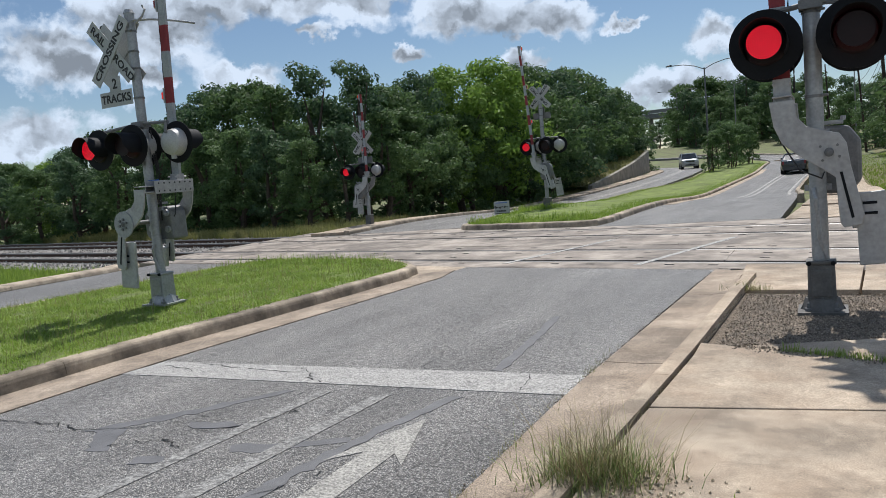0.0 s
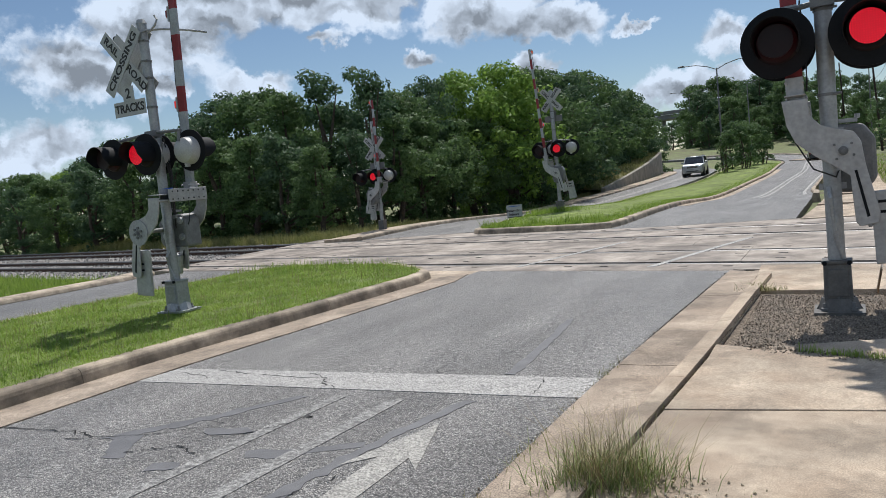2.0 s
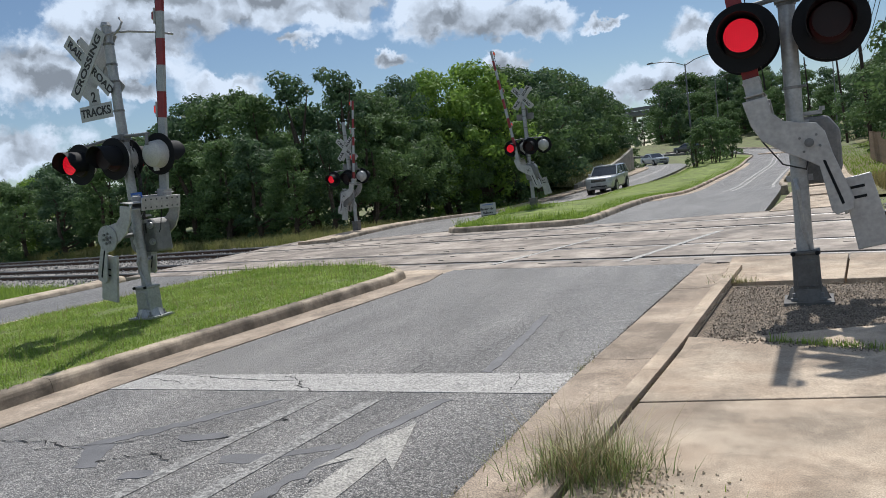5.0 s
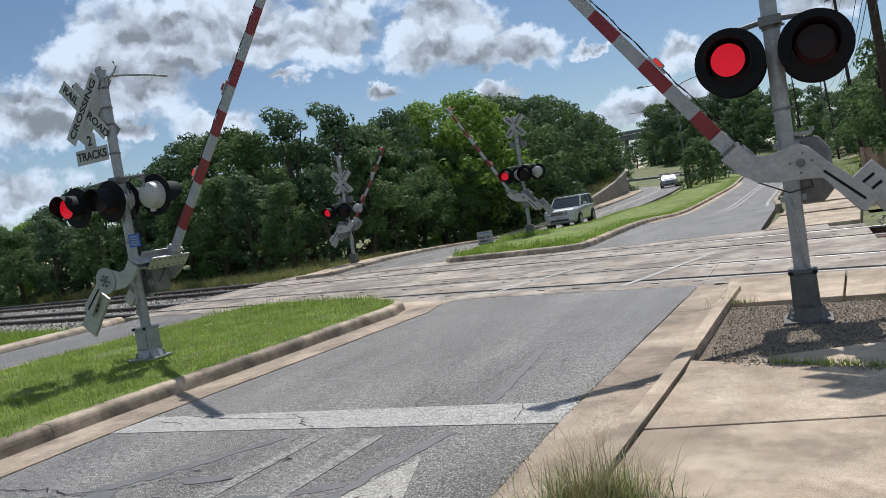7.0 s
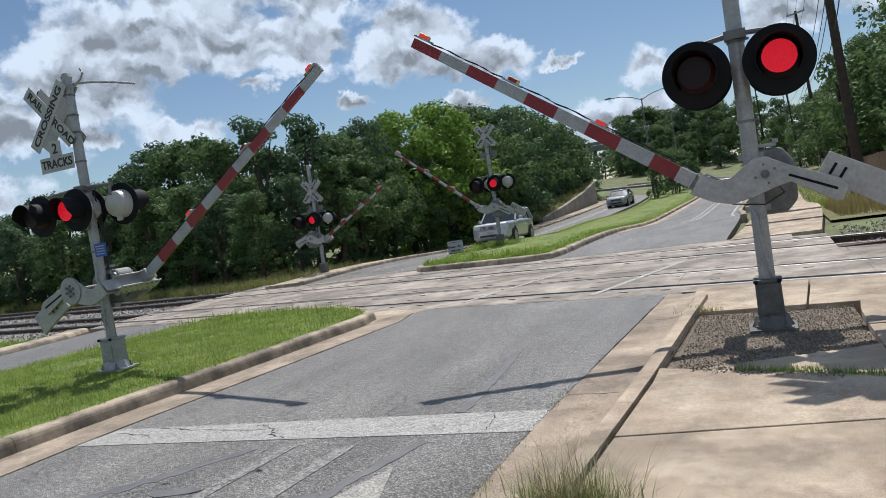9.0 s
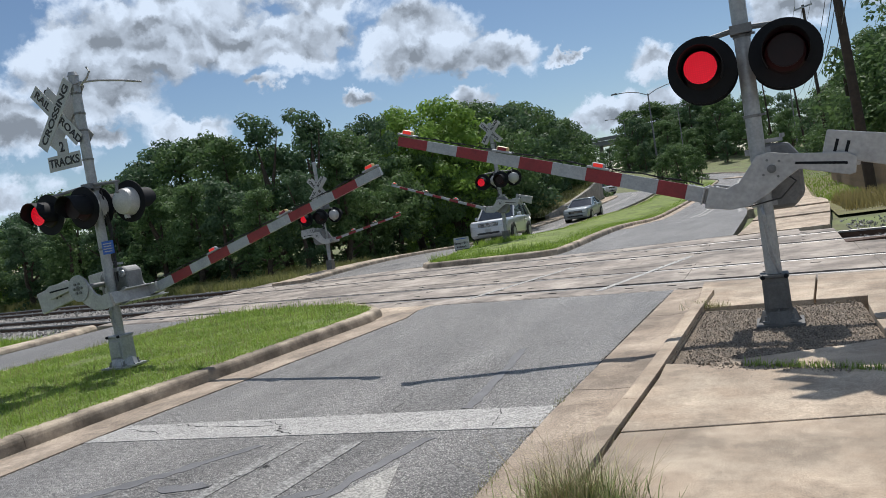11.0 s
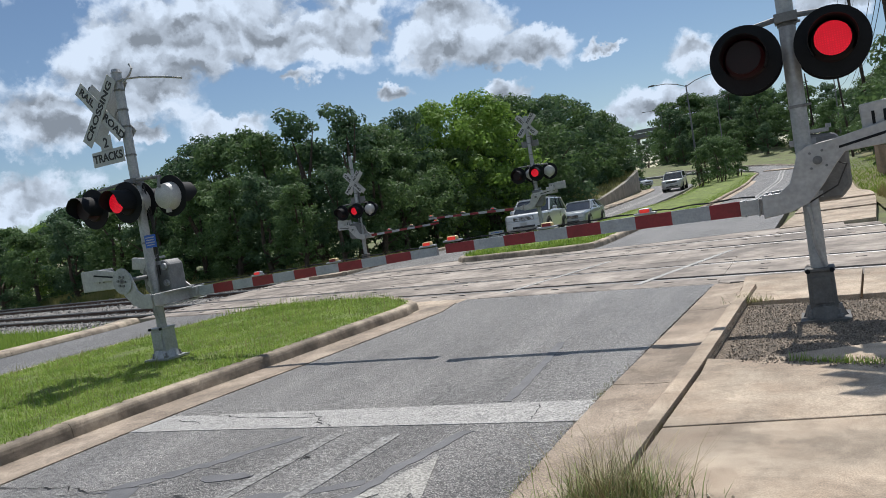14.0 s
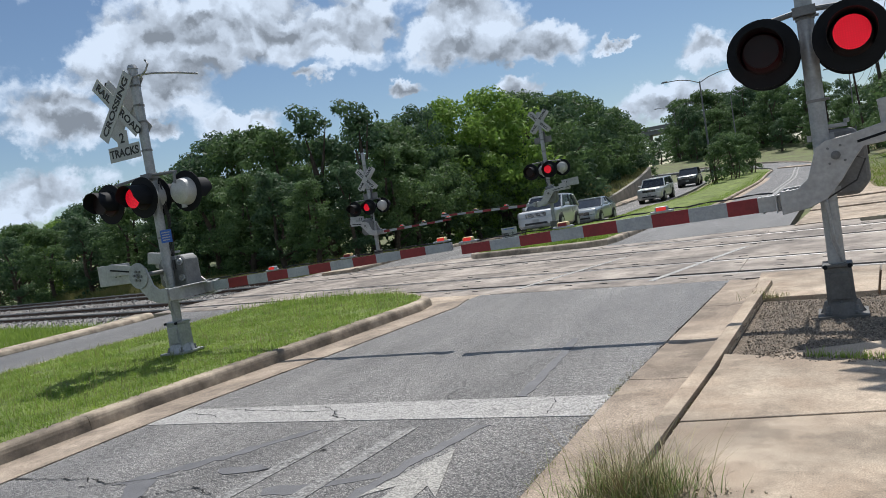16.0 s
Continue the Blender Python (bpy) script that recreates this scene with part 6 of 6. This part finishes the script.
# ---- fence, retaining wall, bridge ----
fence = empty("wooden_fence", pose(0, 0, 0), "weathered tan board fence behind the grass", "fence")
FL = smoothline(V2([(3.4, 58), (3.7, 48), (4.0, 40), (4.6, 34.5), (5.9, 31.0)]), 0.145)
board = None
for i, (p, q) in enumerate(zip(FL, FL[1:])):
    if board is None:
        bm = bmesh.new()
        prism(bm, [(-0.068, 0.0), (0.068, 0.0), (0.068, 1.82), (0.04, 1.87), (-0.04, 1.87), (-0.068, 1.82)], -0.009, 0.009, "y")
        o = part("board", bm, M["fence"], fence)
        board = o.data
    else:
        o = new("board", board)
        o.parent = fence
    d = q - p
    o.matrix_local = pose(p.x, p.y, rise(p.x, p.y) - 0.1 + rng.uniform(-0.03, 0.03), 0, rng.uniform(-0.7, 0.7), math.degrees(math.atan2(d.y, d.x)))
for h in (0.35, 1.45):
    bm = bmesh.new()
    pts = FL[::6]
    pipe(bm, [(p.x + 0.05, p.y + 0.04, rise(p.x, p.y) - 0.1 + h) for p in pts], 0.035, 4)
    part("fence_rail", bm, M["fence"], fence)
cf = empty("chainlink_fence", pose(0, 0, 0), "grey steel chain-link fence with posts beside the tracks", "fence")
for k in range(6):
    x = 5.7 + 1.8 * k
    bm = bmesh.new()
    rod(bm, (x, 27.2 - 0.2 * k, -0.2), (x, 27.2 - 0.2 * k, 2.1), 0.04, n=8)
    part("fence_post", bm, M["galv"], cf, smooth=True)
for z in (0.1, 2.05):
    bm = bmesh.new()
    rod(bm, (5.7, 27.2, z), (14.7, 26.2, z), 0.025, n=8)
    part("fence_rail", bm, M["galv"], cf, smooth=True)
bm = bmesh.new()
for k in range(150):
    for s in (-1, 1):
        x0 = 5.7 + 0.07 * k
        x1 = x0 + s * 1.95
        if not 5.7 <= x1 <= 14.7 or x0 > 14.7:
            continue
        rod(bm, (x0, 27.2 - (x0 - 5.7) * 0.111, 0.1), (x1, 27.2 - (x1 - 5.7) * 0.111, 2.05), 0.004, n=3)
tagged(part("mesh_wire", bm, M["galv"], cf), kind="stuff")
bm = bmesh.new()
rod(bm, (5.25, 27.8, -0.2), (5.2, 27.8, 1.5), 0.05, n=10)
tagged(part("bollard", bm, M["alu"], smooth=True), "pale leaning steel marker post beside the fence", "post")
flat("drain_slab", [(2.0, 27.2), (4.6, 27.0), (4.7, 27.9), (1.9, 28.2)], -0.5, -0.05, M["concrete"], "pale concrete slab in the grass", "slab")
bm = bmesh.new()
box(bm, (3.2, 20.1, -0.05), (1.3, 0.22, 0.14), Matrix.Rotation(radians(-12), 4, "Z"))
tagged(part("old_tie", bm, M["tie"], bevel=0.01), "old weathered tie lying on the gravel", "railway tie")
# raised ends of the crossing at the far track
bm = bmesh.new()
prism(bm, [(0.9, ty(0.9, 13.95)), (1.9, ty(1.9, 14.42)), (0.9, ty(0.9, 14.42))], -0.15, 0.0)
tagged(part("deflector_plate", bm, M["rail_rust"]), "rusty sloping plate at the panel's end", "deflector")

wall = empty("retaining_wall", pose(0, 0, 0), "grey stained concrete retaining wall below the woods", "retaining wall")
WL = smoothline(V2([(-16.6, 58), (-16.6, 66), (-17.0, 76), (-18.4, 88), (-19.2, 91)]), 3.0)
for i, (p, q) in enumerate(zip(WL, WL[1:])):
    def top(v):
        return rise(v.x, v.y) + 0.2 + 2.35 * min(1, max(0, (v.y - 56) / 33))
    bm = bmesh.new()
    d = (q - p).normalized()
    n = Vector((d.y, -d.x)) * 0.35
    e = q - d * 0.02
    vs = [bm.verts.new(v) for v in ((p.x, p.y, -0.9), (e.x, e.y, -0.9), (e.x, e.y, top(e)), (p.x, p.y, top(p)), (p.x - n.x, p.y - n.y, -0.9), (e.x - n.x, e.y - n.y, -0.9), (e.x - n.x, e.y - n.y, top(e)), (p.x - n.x, p.y - n.y, top(p)))]
    for f in ((0, 1, 2, 3), (5, 4, 7, 6), (3, 2, 6, 7), (1, 5, 6, 2), (4, 0, 3, 7), (4, 5, 1, 0)):
        bm.faces.new([vs[j] for j in f])
    bmesh.ops.recalc_face_normals(bm, faces=bm.faces)
    part("wall_panel", bm, M["wall"], wall)
bm = bmesh.new()
L = [(p.x - 0.36, p.y) for p in WL]
R_ = [(p.x - 7.0, p.y) for p in WL]
rows = [[bm.verts.new((p.x - 0.36 - 7 * u, p.y, rise(p.x, p.y) + 0.1 + 2.3 * min(1, max(0, (p.y - 56) / 33)) + 0.5 * u)) for u in (0, 0.5, 1)] for p in WL]
for a, b in zip(rows, rows[1:]):
    for i in range(2):
        bm.faces.new((a[i], a[i + 1], b[i + 1], b[i]))
tagged(part("bank", bm, M["dry"]), "sloping bank of dry grass behind the wall", "bank", kind="structure")
spots = []
for k in range(9000):
    i = R2.randrange(len(WL) - 1)
    p, q, u, v = WL[i], WL[i + 1], R2.random(), R2.random()
    y = p.y + (q.y - p.y) * u
    x = p.x + (q.x - p.x) * u - 0.36 - 6.8 * v
    spots.append((x, y, rise(p.x, p.y) + 0.06 + 2.3 * min(1, max(0, (y - 56) / 33)) + 0.5 * v))
scatter("bank_dry_grass", spots, M["blade_mix"], "half-dry grass on the bank above the wall", "grass", 0.2, 0.5, 0.025, 51, 0.6)

# concrete drawn in the dark cast-iron grey: backlit shade put into the colour
bridge = empty("bridge", pose(0, 0, 0), "concrete road bridge far behind the trees, backlit shade in its grey", "bridge")
bm = bmesh.new()
box(bm, (-52, 227, 13.6), (46, 9, 1.3))
part("deck", bm, M["grey"], bridge)
bm = bmesh.new()
box(bm, (-52, 222.3, 14.8), (46, 0.3, 1.0))
part("parapet", bm, M["grey"], bridge)
for x in (-60, -53.0, -46.0, -39):
    bm = bmesh.new()
    rod(bm, (x, 226, 2.0), (x, 226, 12.9), 0.7, n=12)
    part("pier", bm, M["grey"], bridge)

# small yard sign on the island's edge
sign = empty("yard_sign", pose(-9.55, 22.75, 0.0, 0, 0, 22), "small white advertising sign on a wire stake", "sign")
bm = bmesh.new()
box(bm, (0, 0, 0.36), (0.50, 0.008, 0.42))
panel = part("sign_panel", bm, M["sign"], sign, "white corrugated sign panel")
for txt, z in (("Escape the", 0.38), ("Indoors", 0.26)):
    letter(txt, 0.10, panel, Matrix.Translation((-0.02, -0.006, z)) @ pose(0, 0, 0, 90), M["black"])
bm = bmesh.new()
box(bm, (0, -0.006, 0.52), (0.36, 0.004, 0.022))
part("text_bar", bm, M["blue"], panel)
bm = bmesh.new()
box(bm, (0, -0.006, 0.17), (0.46, 0.004, 0.025))
part("text_bar", bm, M["black"], panel)
for x in (-0.14, 0.14):
    bm = bmesh.new()
    rod(bm, (x, 0.008, -0.15), (x, 0.008, 0.4), 0.005, n=6)
    part("wire_stake", bm, M["galv"], sign)


# ---- vehicles ----
def loft(bm, rings):
    vs = [[bm.verts.new(p) for p in r] for r in rings]
    n = len(vs[0])
    for a, b in zip(vs, vs[1:]):
        for i in range(n):
            bm.faces.new((a[i], a[(i + 1) % n], b[(i + 1) % n], b[i]))
    bm.faces.new(vs[0][::-1])
    bm.faces.new(vs[-1])
    bmesh.ops.recalc_face_normals(bm, faces=bm.faces)


TRIPS = []


def car(name, label, paint, length, width, height, hood, belt, nose, cab, clearance=0.24, wheel=0.37, rack=False, tall=True):
    """A road car facing -y. cab: base front, roof front, roof rear, base rear along the length from the nose."""
    c = empty(name, pose(0, 0, 0), label, "car", "cars on the road")
    h, w = length / 2, width / 2
    bm = bmesh.new()
    rings = []
    prof = [(0.0, nose * 0.93, 0.80, clearance + 0.14), (0.05, nose, 0.90, clearance + 0.04), (0.14, nose + (hood - nose) * 0.55, 0.97, clearance), (cab[0], hood, 1.0, clearance), (cab[0] + 0.5, belt, 1.0, clearance),
            (length * 0.62, belt + 0.02, 1.0, clearance), (length - 0.35, belt + 0.03, 0.97, clearance + 0.03), (length - 0.04, belt - 0.03, 0.90, clearance + 0.1), (length, belt - 0.15, 0.84, clearance + 0.2)]
    for y, zt, f, zb in prof:
        ww = w * f
        rings.append([(sx * ww * k, y - h, z) for sx, seq in ((1, ((0.86, zb), (0.98, zb + 0.12), (1.0, zb + (zt - zb) * 0.55), (0.985, zt - 0.09), (0.90, zt))), (-1, ((0.90, zt), (0.985, zt - 0.09), (1.0, zb + (zt - zb) * 0.55), (0.98, zb + 0.12), (0.86, zb)))) for k, z in seq])
    loft(bm, rings)
    body = part("body", bm, paint, c, smooth=True, bevel=0.02)
    b0, r0, r1, b1 = cab
    wt = w * 0.80 if tall else w * 0.74
    # glasshouse
    bm = bmesh.new()
    loft(bm, [[(sx * ww, y - h, z) for sx in (1, -1)] for sx in (1,) for y, z, ww in ()] or [
        [(w * 0.93, b0 - h, belt - 0.06), (wt, r0 - h, height - 0.05), (-wt, r0 - h, height - 0.05), (-w * 0.93, b0 - h, belt - 0.06)],
        [(w * 0.93, b1 - h, belt - 0.06), (wt, r1 - h, height - 0.05), (-wt, r1 - h, height - 0.05), (-w * 0.93, b1 - h, belt - 0.06)]])
    part("glasshouse", bm, M["glass"], c, "dark tinted windows", bevel=0.02)
    bm = bmesh.new()
    loft(bm, [[(sx * k * wt, y - h, height + dz) for sx, k, dz in ((1, 1.02, -0.08), (1, 0.9, 0.0), (-1, 0.9, 0.0), (-1, 1.02, -0.08))] for y in (r0 - 0.04, r0 + 0.25, r1 - 0.2, r1 + 0.06)])
    part("roof", bm, paint, c, smooth=True, bevel=0.015)
    for sx in (-1, 1):
        for (ya, yb) in ((b0, r0), (b1, r1), ((b0 + b1) / 2, (r0 + r1) / 2), (b1 - (b1 - b0) * 0.22, r1 - (r1 - r0) * 0.2)):
            bm = bmesh.new()
            rod(bm, (sx * w * 0.935, ya - h, belt - 0.05), (sx * wt * 1.01, yb - h, height - 0.05), 0.04 if ya in (b0, b1) else 0.028, n=6)
            part("pillar", bm, paint if ya in (b0, b1) else M["trim"], c)
        bm = bmesh.new()
        box(bm, (sx * (w + 0.1), b0 + 0.45 - h, belt + 0.05), (0.2, 0.1, 0.15))
        part("door_mirror", bm, paint, c, bevel=0.03)
        bm = bmesh.new()
        prism(bm, [(sx * w * 0.52, nose - 0.20), (sx * w * 0.84, nose - 0.18), (sx * w * 0.86, nose - 0.04), (sx * w * 0.56, nose - 0.07)], -h - 0.015, -h + 0.16, "y")
        part("headlight", bm, M["lampglass"], c, "clear headlight")
        bm = bmesh.new()
        box(bm, (sx * w * 0.78, h - 0.02, belt - 0.18), (0.16, 0.06, 0.22))
        part("tail_light", bm, M["red_tape"], c, "red tail light")
        for k in range(2):
            bm = bmesh.new()
            y0, y1 = (b0 + 0.35, (b0 + b1) / 2 - 0.03) if k == 0 else ((b0 + b1) / 2 + 0.03, b1 - 0.5)
            box(bm, (sx * (w + 0.003), (y0 + y1) / 2 - h, belt - 0.22), (0.012, 0.16, 0.03))
            part("door_handle", bm, paint, c)
    bm = bmesh.new()
    box(bm, (0, -h + 0.005, nose - 0.15), (w * 1.0, 0.05, 0.17))
    grille = part("grille", bm, M["trim"], c, "dark front grille", bevel=0.01)
    for k in range(3):
        bm = bmesh.new()
        box(bm, (0, -h - 0.022, nose - 0.205 + 0.05 * k), (w * 0.96, 0.012, 0.014))
        part("grille_bar", bm, M["chrome"], grille)
    bm = bmesh.new()
    prism(bm, [(-w * 0.9, -h + 0.1), (-w * 0.86, -h - 0.03), (-w * 0.6, -h - 0.08), (w * 0.6, -h - 0.08), (w * 0.86, -h - 0.03), (w * 0.9, -h + 0.1)], clearance + 0.12, nose - 0.26)
    bumper = part("front_bumper", bm, paint, c, bevel=0.025)
    bm = bmesh.new()
    box(bm, (0, -h - 0.085, clearance + 0.2), (w * 1.1, 0.02, 0.09))
    part("air_intake", bm, M["trim"], bumper)
    bm = bmesh.new()
    box(bm, (0, -h - 0.09, clearance + 0.32), (0.30, 0.012, 0.14))
    part("number_bar", bm, M["sign"], bumper)
    bm = bmesh.new()
    prism(bm, [(-w * 0.88, h - 0.1), (w * 0.88, h - 0.1), (w * 0.8, h + 0.06), (-w * 0.8, h + 0.06)], clearance + 0.12, clearance + 0.36)
    part("rear_bumper", bm, paint, c, bevel=0.02)
    if rack:
        for sx in (-1, 1):
            bm = bmesh.new()
            pipe(bm, [(sx * wt * 0.86, r0 + 0.3 - h, height - 0.01), (sx * wt * 0.86, r0 + 0.45 - h, height + 0.05), (sx * wt * 0.86, r1 - 0.4 - h, height + 0.05), (sx * wt * 0.86, r1 - 0.25 - h, height - 0.01)], 0.016, 6)
            part("roof_rail", bm, M["trim"], c)
    wheels = []
    for sx in (-1, 1):
        for y in (-h + 0.88, h - 0.95):
            bm = bmesh.new()
            rod(bm, (sx * (w - 0.30), y, wheel + 0.02), (sx * (w + 0.012), y, wheel + 0.02), wheel + 0.06, n=24)
            part("wheel_arch", bm, M["trim"], c, smooth=True)
            wh = new("wheel")
            wh.parent = c
            bm = bmesh.new()
            rod(bm, (-0.12, 0, 0), (0.12, 0, 0), wheel, n=24)
            part("tyre", bm, M["tyre"], wh, smooth=True, bevel=0.03)
            bm = bmesh.new()
            rod(bm, (-0.127, 0, 0), (0.127, 0, 0), wheel * 0.64, n=20)
            rim = part("rim", bm, M["alu"], wh, "grey alloy rim")
            wheels.append((wh, Vector((sx * (w - 0.085), y, wheel)), wheel))
    return c, wheels


def along(line, s):
    run = 0.0
    for p, q in zip(line, line[1:]):
        d = (q - p).length
        if run + d >= s or q is line[-1]:
            t = (q - p).normalized()
            return p + t * (s - run), t
        run += d
    return line[-1], Vector((0, 1))


SILVER = paint_car("silver_paint", (0.50, 0.51, 0.52))
GREYBLUE = paint_car("grey_silver_paint", (0.34, 0.37, 0.39))
WHITE = paint_car("white_paint", (0.62, 0.62, 0.60))
CHARCOAL = paint_car("charcoal_paint", (0.045, 0.05, 0.055))
suv = car("sport_utility_car", "silver sport utility car with roof rails waiting at the gate", SILVER, 4.75, 1.88, 1.76, 1.12, 1.18, 1.02, (1.35, 2.05, 4.25, 4.65), 0.30, 0.39, True)
sedan = car("sedan", "grey-silver sedan stopped behind another car", GREYBLUE, 4.7, 1.80, 1.44, 0.94, 1.0, 0.80, (1.35, 2.2, 3.3, 4.25), 0.2, 0.33, False, False)
old_suv = car("sport_utility_car", "white boxy sport utility car rolling up to the queue", WHITE, 4.9, 1.92, 1.74, 1.10, 1.16, 1.04, (1.45, 2.0, 4.5, 4.8), 0.28, 0.37, True)
dark_suv = car("sport_utility_car", "black sport utility car rolling up behind the queue", CHARCOAL, 4.8, 1.92, 1.74, 1.10, 1.14, 1.02, (1.35, 2.1, 4.2, 4.7), 0.26, 0.38)
last = car("sedan", "pale silver car at the end of the queue", SILVER, 4.6, 1.78, 1.48, 0.96, 1.0, 0.82, (1.3, 2.1, 3.4, 4.2), 0.2, 0.33, False, False)
leaving = car("sedan", "dark car driving away along the far road", CHARCOAL, 4.7, 1.82, 1.45, 0.95, 1.0, 0.82, (1.3, 2.2, 3.3, 4.25), 0.2, 0.33, False, False)
TRIPS += [
    ((suv[0], 0, suv[1]), ONC, 0.85, [(0, 70.5), (0.5, 66.5), (1.0, 62.2), (1.5, 57.6), (2.0, 53.4), (2.5, 49.4), (3.0, 44.6), (3.5, 40.2), (4.0, 36.6), (4.5, 33.6), (5.5, 29.0), (7.0, 23.2), (8.0, 19.0), (9.0, 16.2), (10.0, 14.9), (11.0, 14.6), (16.0, 14.6)]),
    ((sedan[0], 0, sedan[1]), ONC, 0.85, [(0, 122), (3.5, 91), (4.5, 83), (7.0, 66), (8.0, 57.5), (10.3, 38.5), (11.0, 32.5), (12.0, 26.8), (12.5, 25.0), (13.5, 23.3), (14.5, 22.6), (16.0, 22.5)]),
    ((old_suv[0], 0, old_suv[1]), ONC, 0.8, [(0, 186), (8.0, 112), (11.0, 85), (12.5, 71), (13.5, 60.5), (14.5, 51), (15.0, 46.5), (15.5, 42.8), (16.0, 40.0)]),
    ((dark_suv[0], 0, dark_suv[1]), ONC, 0.8, [(0, 204), (8.0, 130), (11.0, 101), (12.5, 87), (14.0, 73), (15.0, 64.5), (15.5, 61), (16.0, 58.0)]),
    ((last[0], 0, last[1]), ONC, 0.8, [(0, 214), (8.0, 142), (11.0, 113), (12.5, 99), (14.0, 85), (15.0, 76.5), (16.0, 69.0)]),
    ((leaving[0], 180, leaving[1]), FAR, 0.9, [(0, 44), (1.0, 56), (3.0, 81), (6.0, 118), (9.0, 150), (16.0, 215)]),
]


# ---- what moves ----
def motions():
    changes = (0.38, 1.03, 1.63, 2.24, 2.83, 3.38, 4.03, 4.56, 5.15, 5.75, 6.32, 6.88, 7.54, 8.12, 8.72, 9.31, 9.9, 10.52, 11.12, 11.68, 12.22, 12.88, 13.45, 14.04, 14.65, 15.24, 15.83)
    for board, at, first in FLIPS:
        turn = 0 if first else 180
        rows = [(0.0, Matrix.Translation(at) @ pose(0, 0, 0, 0, 0, turn))]
        for t in changes:
            for k in range(4):
                rows.append((t + k / FPS, Matrix.Translation(at) @ pose(0, 0, 0, 0, 0, turn + 60 * k)))
            turn += 180
        rows.append((16.0, Matrix.Translation(at) @ pose(0, 0, 0, 0, 0, turn)))
        walk(board, rows)
    swing = {
        "right": [(0, 1), (4.3, 1), (4.7, 4), (5.6, 16), (7.0, 35.5), (7.5, 41), (8.0, 46), (8.2, 48), (9.3, 56), (10.5, 66), (11.0, 70.8), (11.5, 75), (12.0, 79.2), (12.5, 83), (13.0, 86), (13.5, 88), (14.0, 90), (14.5, 91), (16.0, 91)],
        "left": [(0, 2.5), (4.3, 2.5), (4.7, 6), (5.6, 18), (7.0, 36.6), (7.5, 42), (8.0, 47), (8.2, 49), (9.3, 59), (10.5, 70.5), (11.0, 75), (11.5, 79.5), (12.0, 83.2), (12.5, 86.2), (13.0, 87.6), (13.5, 88.2), (14.0, 88.4), (16.0, 88.4)],
        "mid": [(0, 4), (4.3, 4), (4.7, 6), (5.6, 14), (7.0, 30), (8.2, 43), (9.3, 53), (10.5, 64), (11.0, 68.5), (11.5, 73), (12.0, 77), (12.5, 81), (13.0, 84.5), (13.5, 87), (14.0, 88), (16.0, 88.5)],
        "far": [(0, 1), (4.3, 1), (4.7, 4), (5.6, 16), (7.0, 35), (8.2, 51), (9.3, 64), (10.5, 76), (11.0, 80), (11.5, 83), (12.0, 85.5), (12.5, 87), (13.0, 88), (14.0, 88.5), (16.0, 88.5)],
    }
    for gate, at, side, key in GATES:
        walk(gate, [(t, Matrix.Translation(at) @ pose(0, 0, 0, 0, side * a, 0)) for t, a in swing[key]])
    for thing, line, side, rows in TRIPS:
        keys = []
        for t, s in rows:
            p, d = along(line, s)
            n = Vector((d.y, -d.x))
            q = p + n * side
            z0, z1 = rise(q.x - d.x * 1.3, q.y - d.y * 1.3), rise(q.x + d.x * 1.3, q.y + d.y * 1.3)
            head = math.degrees(math.atan2(-d.x, d.y)) + thing[1]
            slope = math.degrees(math.atan2(z1 - z0, 2.6)) * (1 if thing[1] == 0 else -1)
            keys.append((t, pose(q.x, q.y, (z0 + z1) / 2, slope, 0, head)))
        walk(thing[0], keys)
        for wheel, at, r in thing[2]:
            s0 = rows[0][1]
            spin, last, out = 0.0, s0, []
            for t, s in rows:
                out.append((t, s))
            fine = []
            t = 0.0
            while t <= 16.001:
                fine.append((t, np.interp(t, [a for a, b in out], [b for a, b in out])))
                t += 1 / 15
            turn = [Matrix.Translation(at) @ pose(0, 0, 0, -math.degrees(abs(s - s0) / r) % 360) for t, s in fine]
            if max(abs(b - a) for (_, a), (_, b) in zip(fine, fine[1:])) / r < 1.5:
                walk(wheel, [(t, m) for (t, s), m in zip(fine, turn)])
            else:
                walk(wheel, [(0, turn[0]), (16.0, turn[0])])


motions()
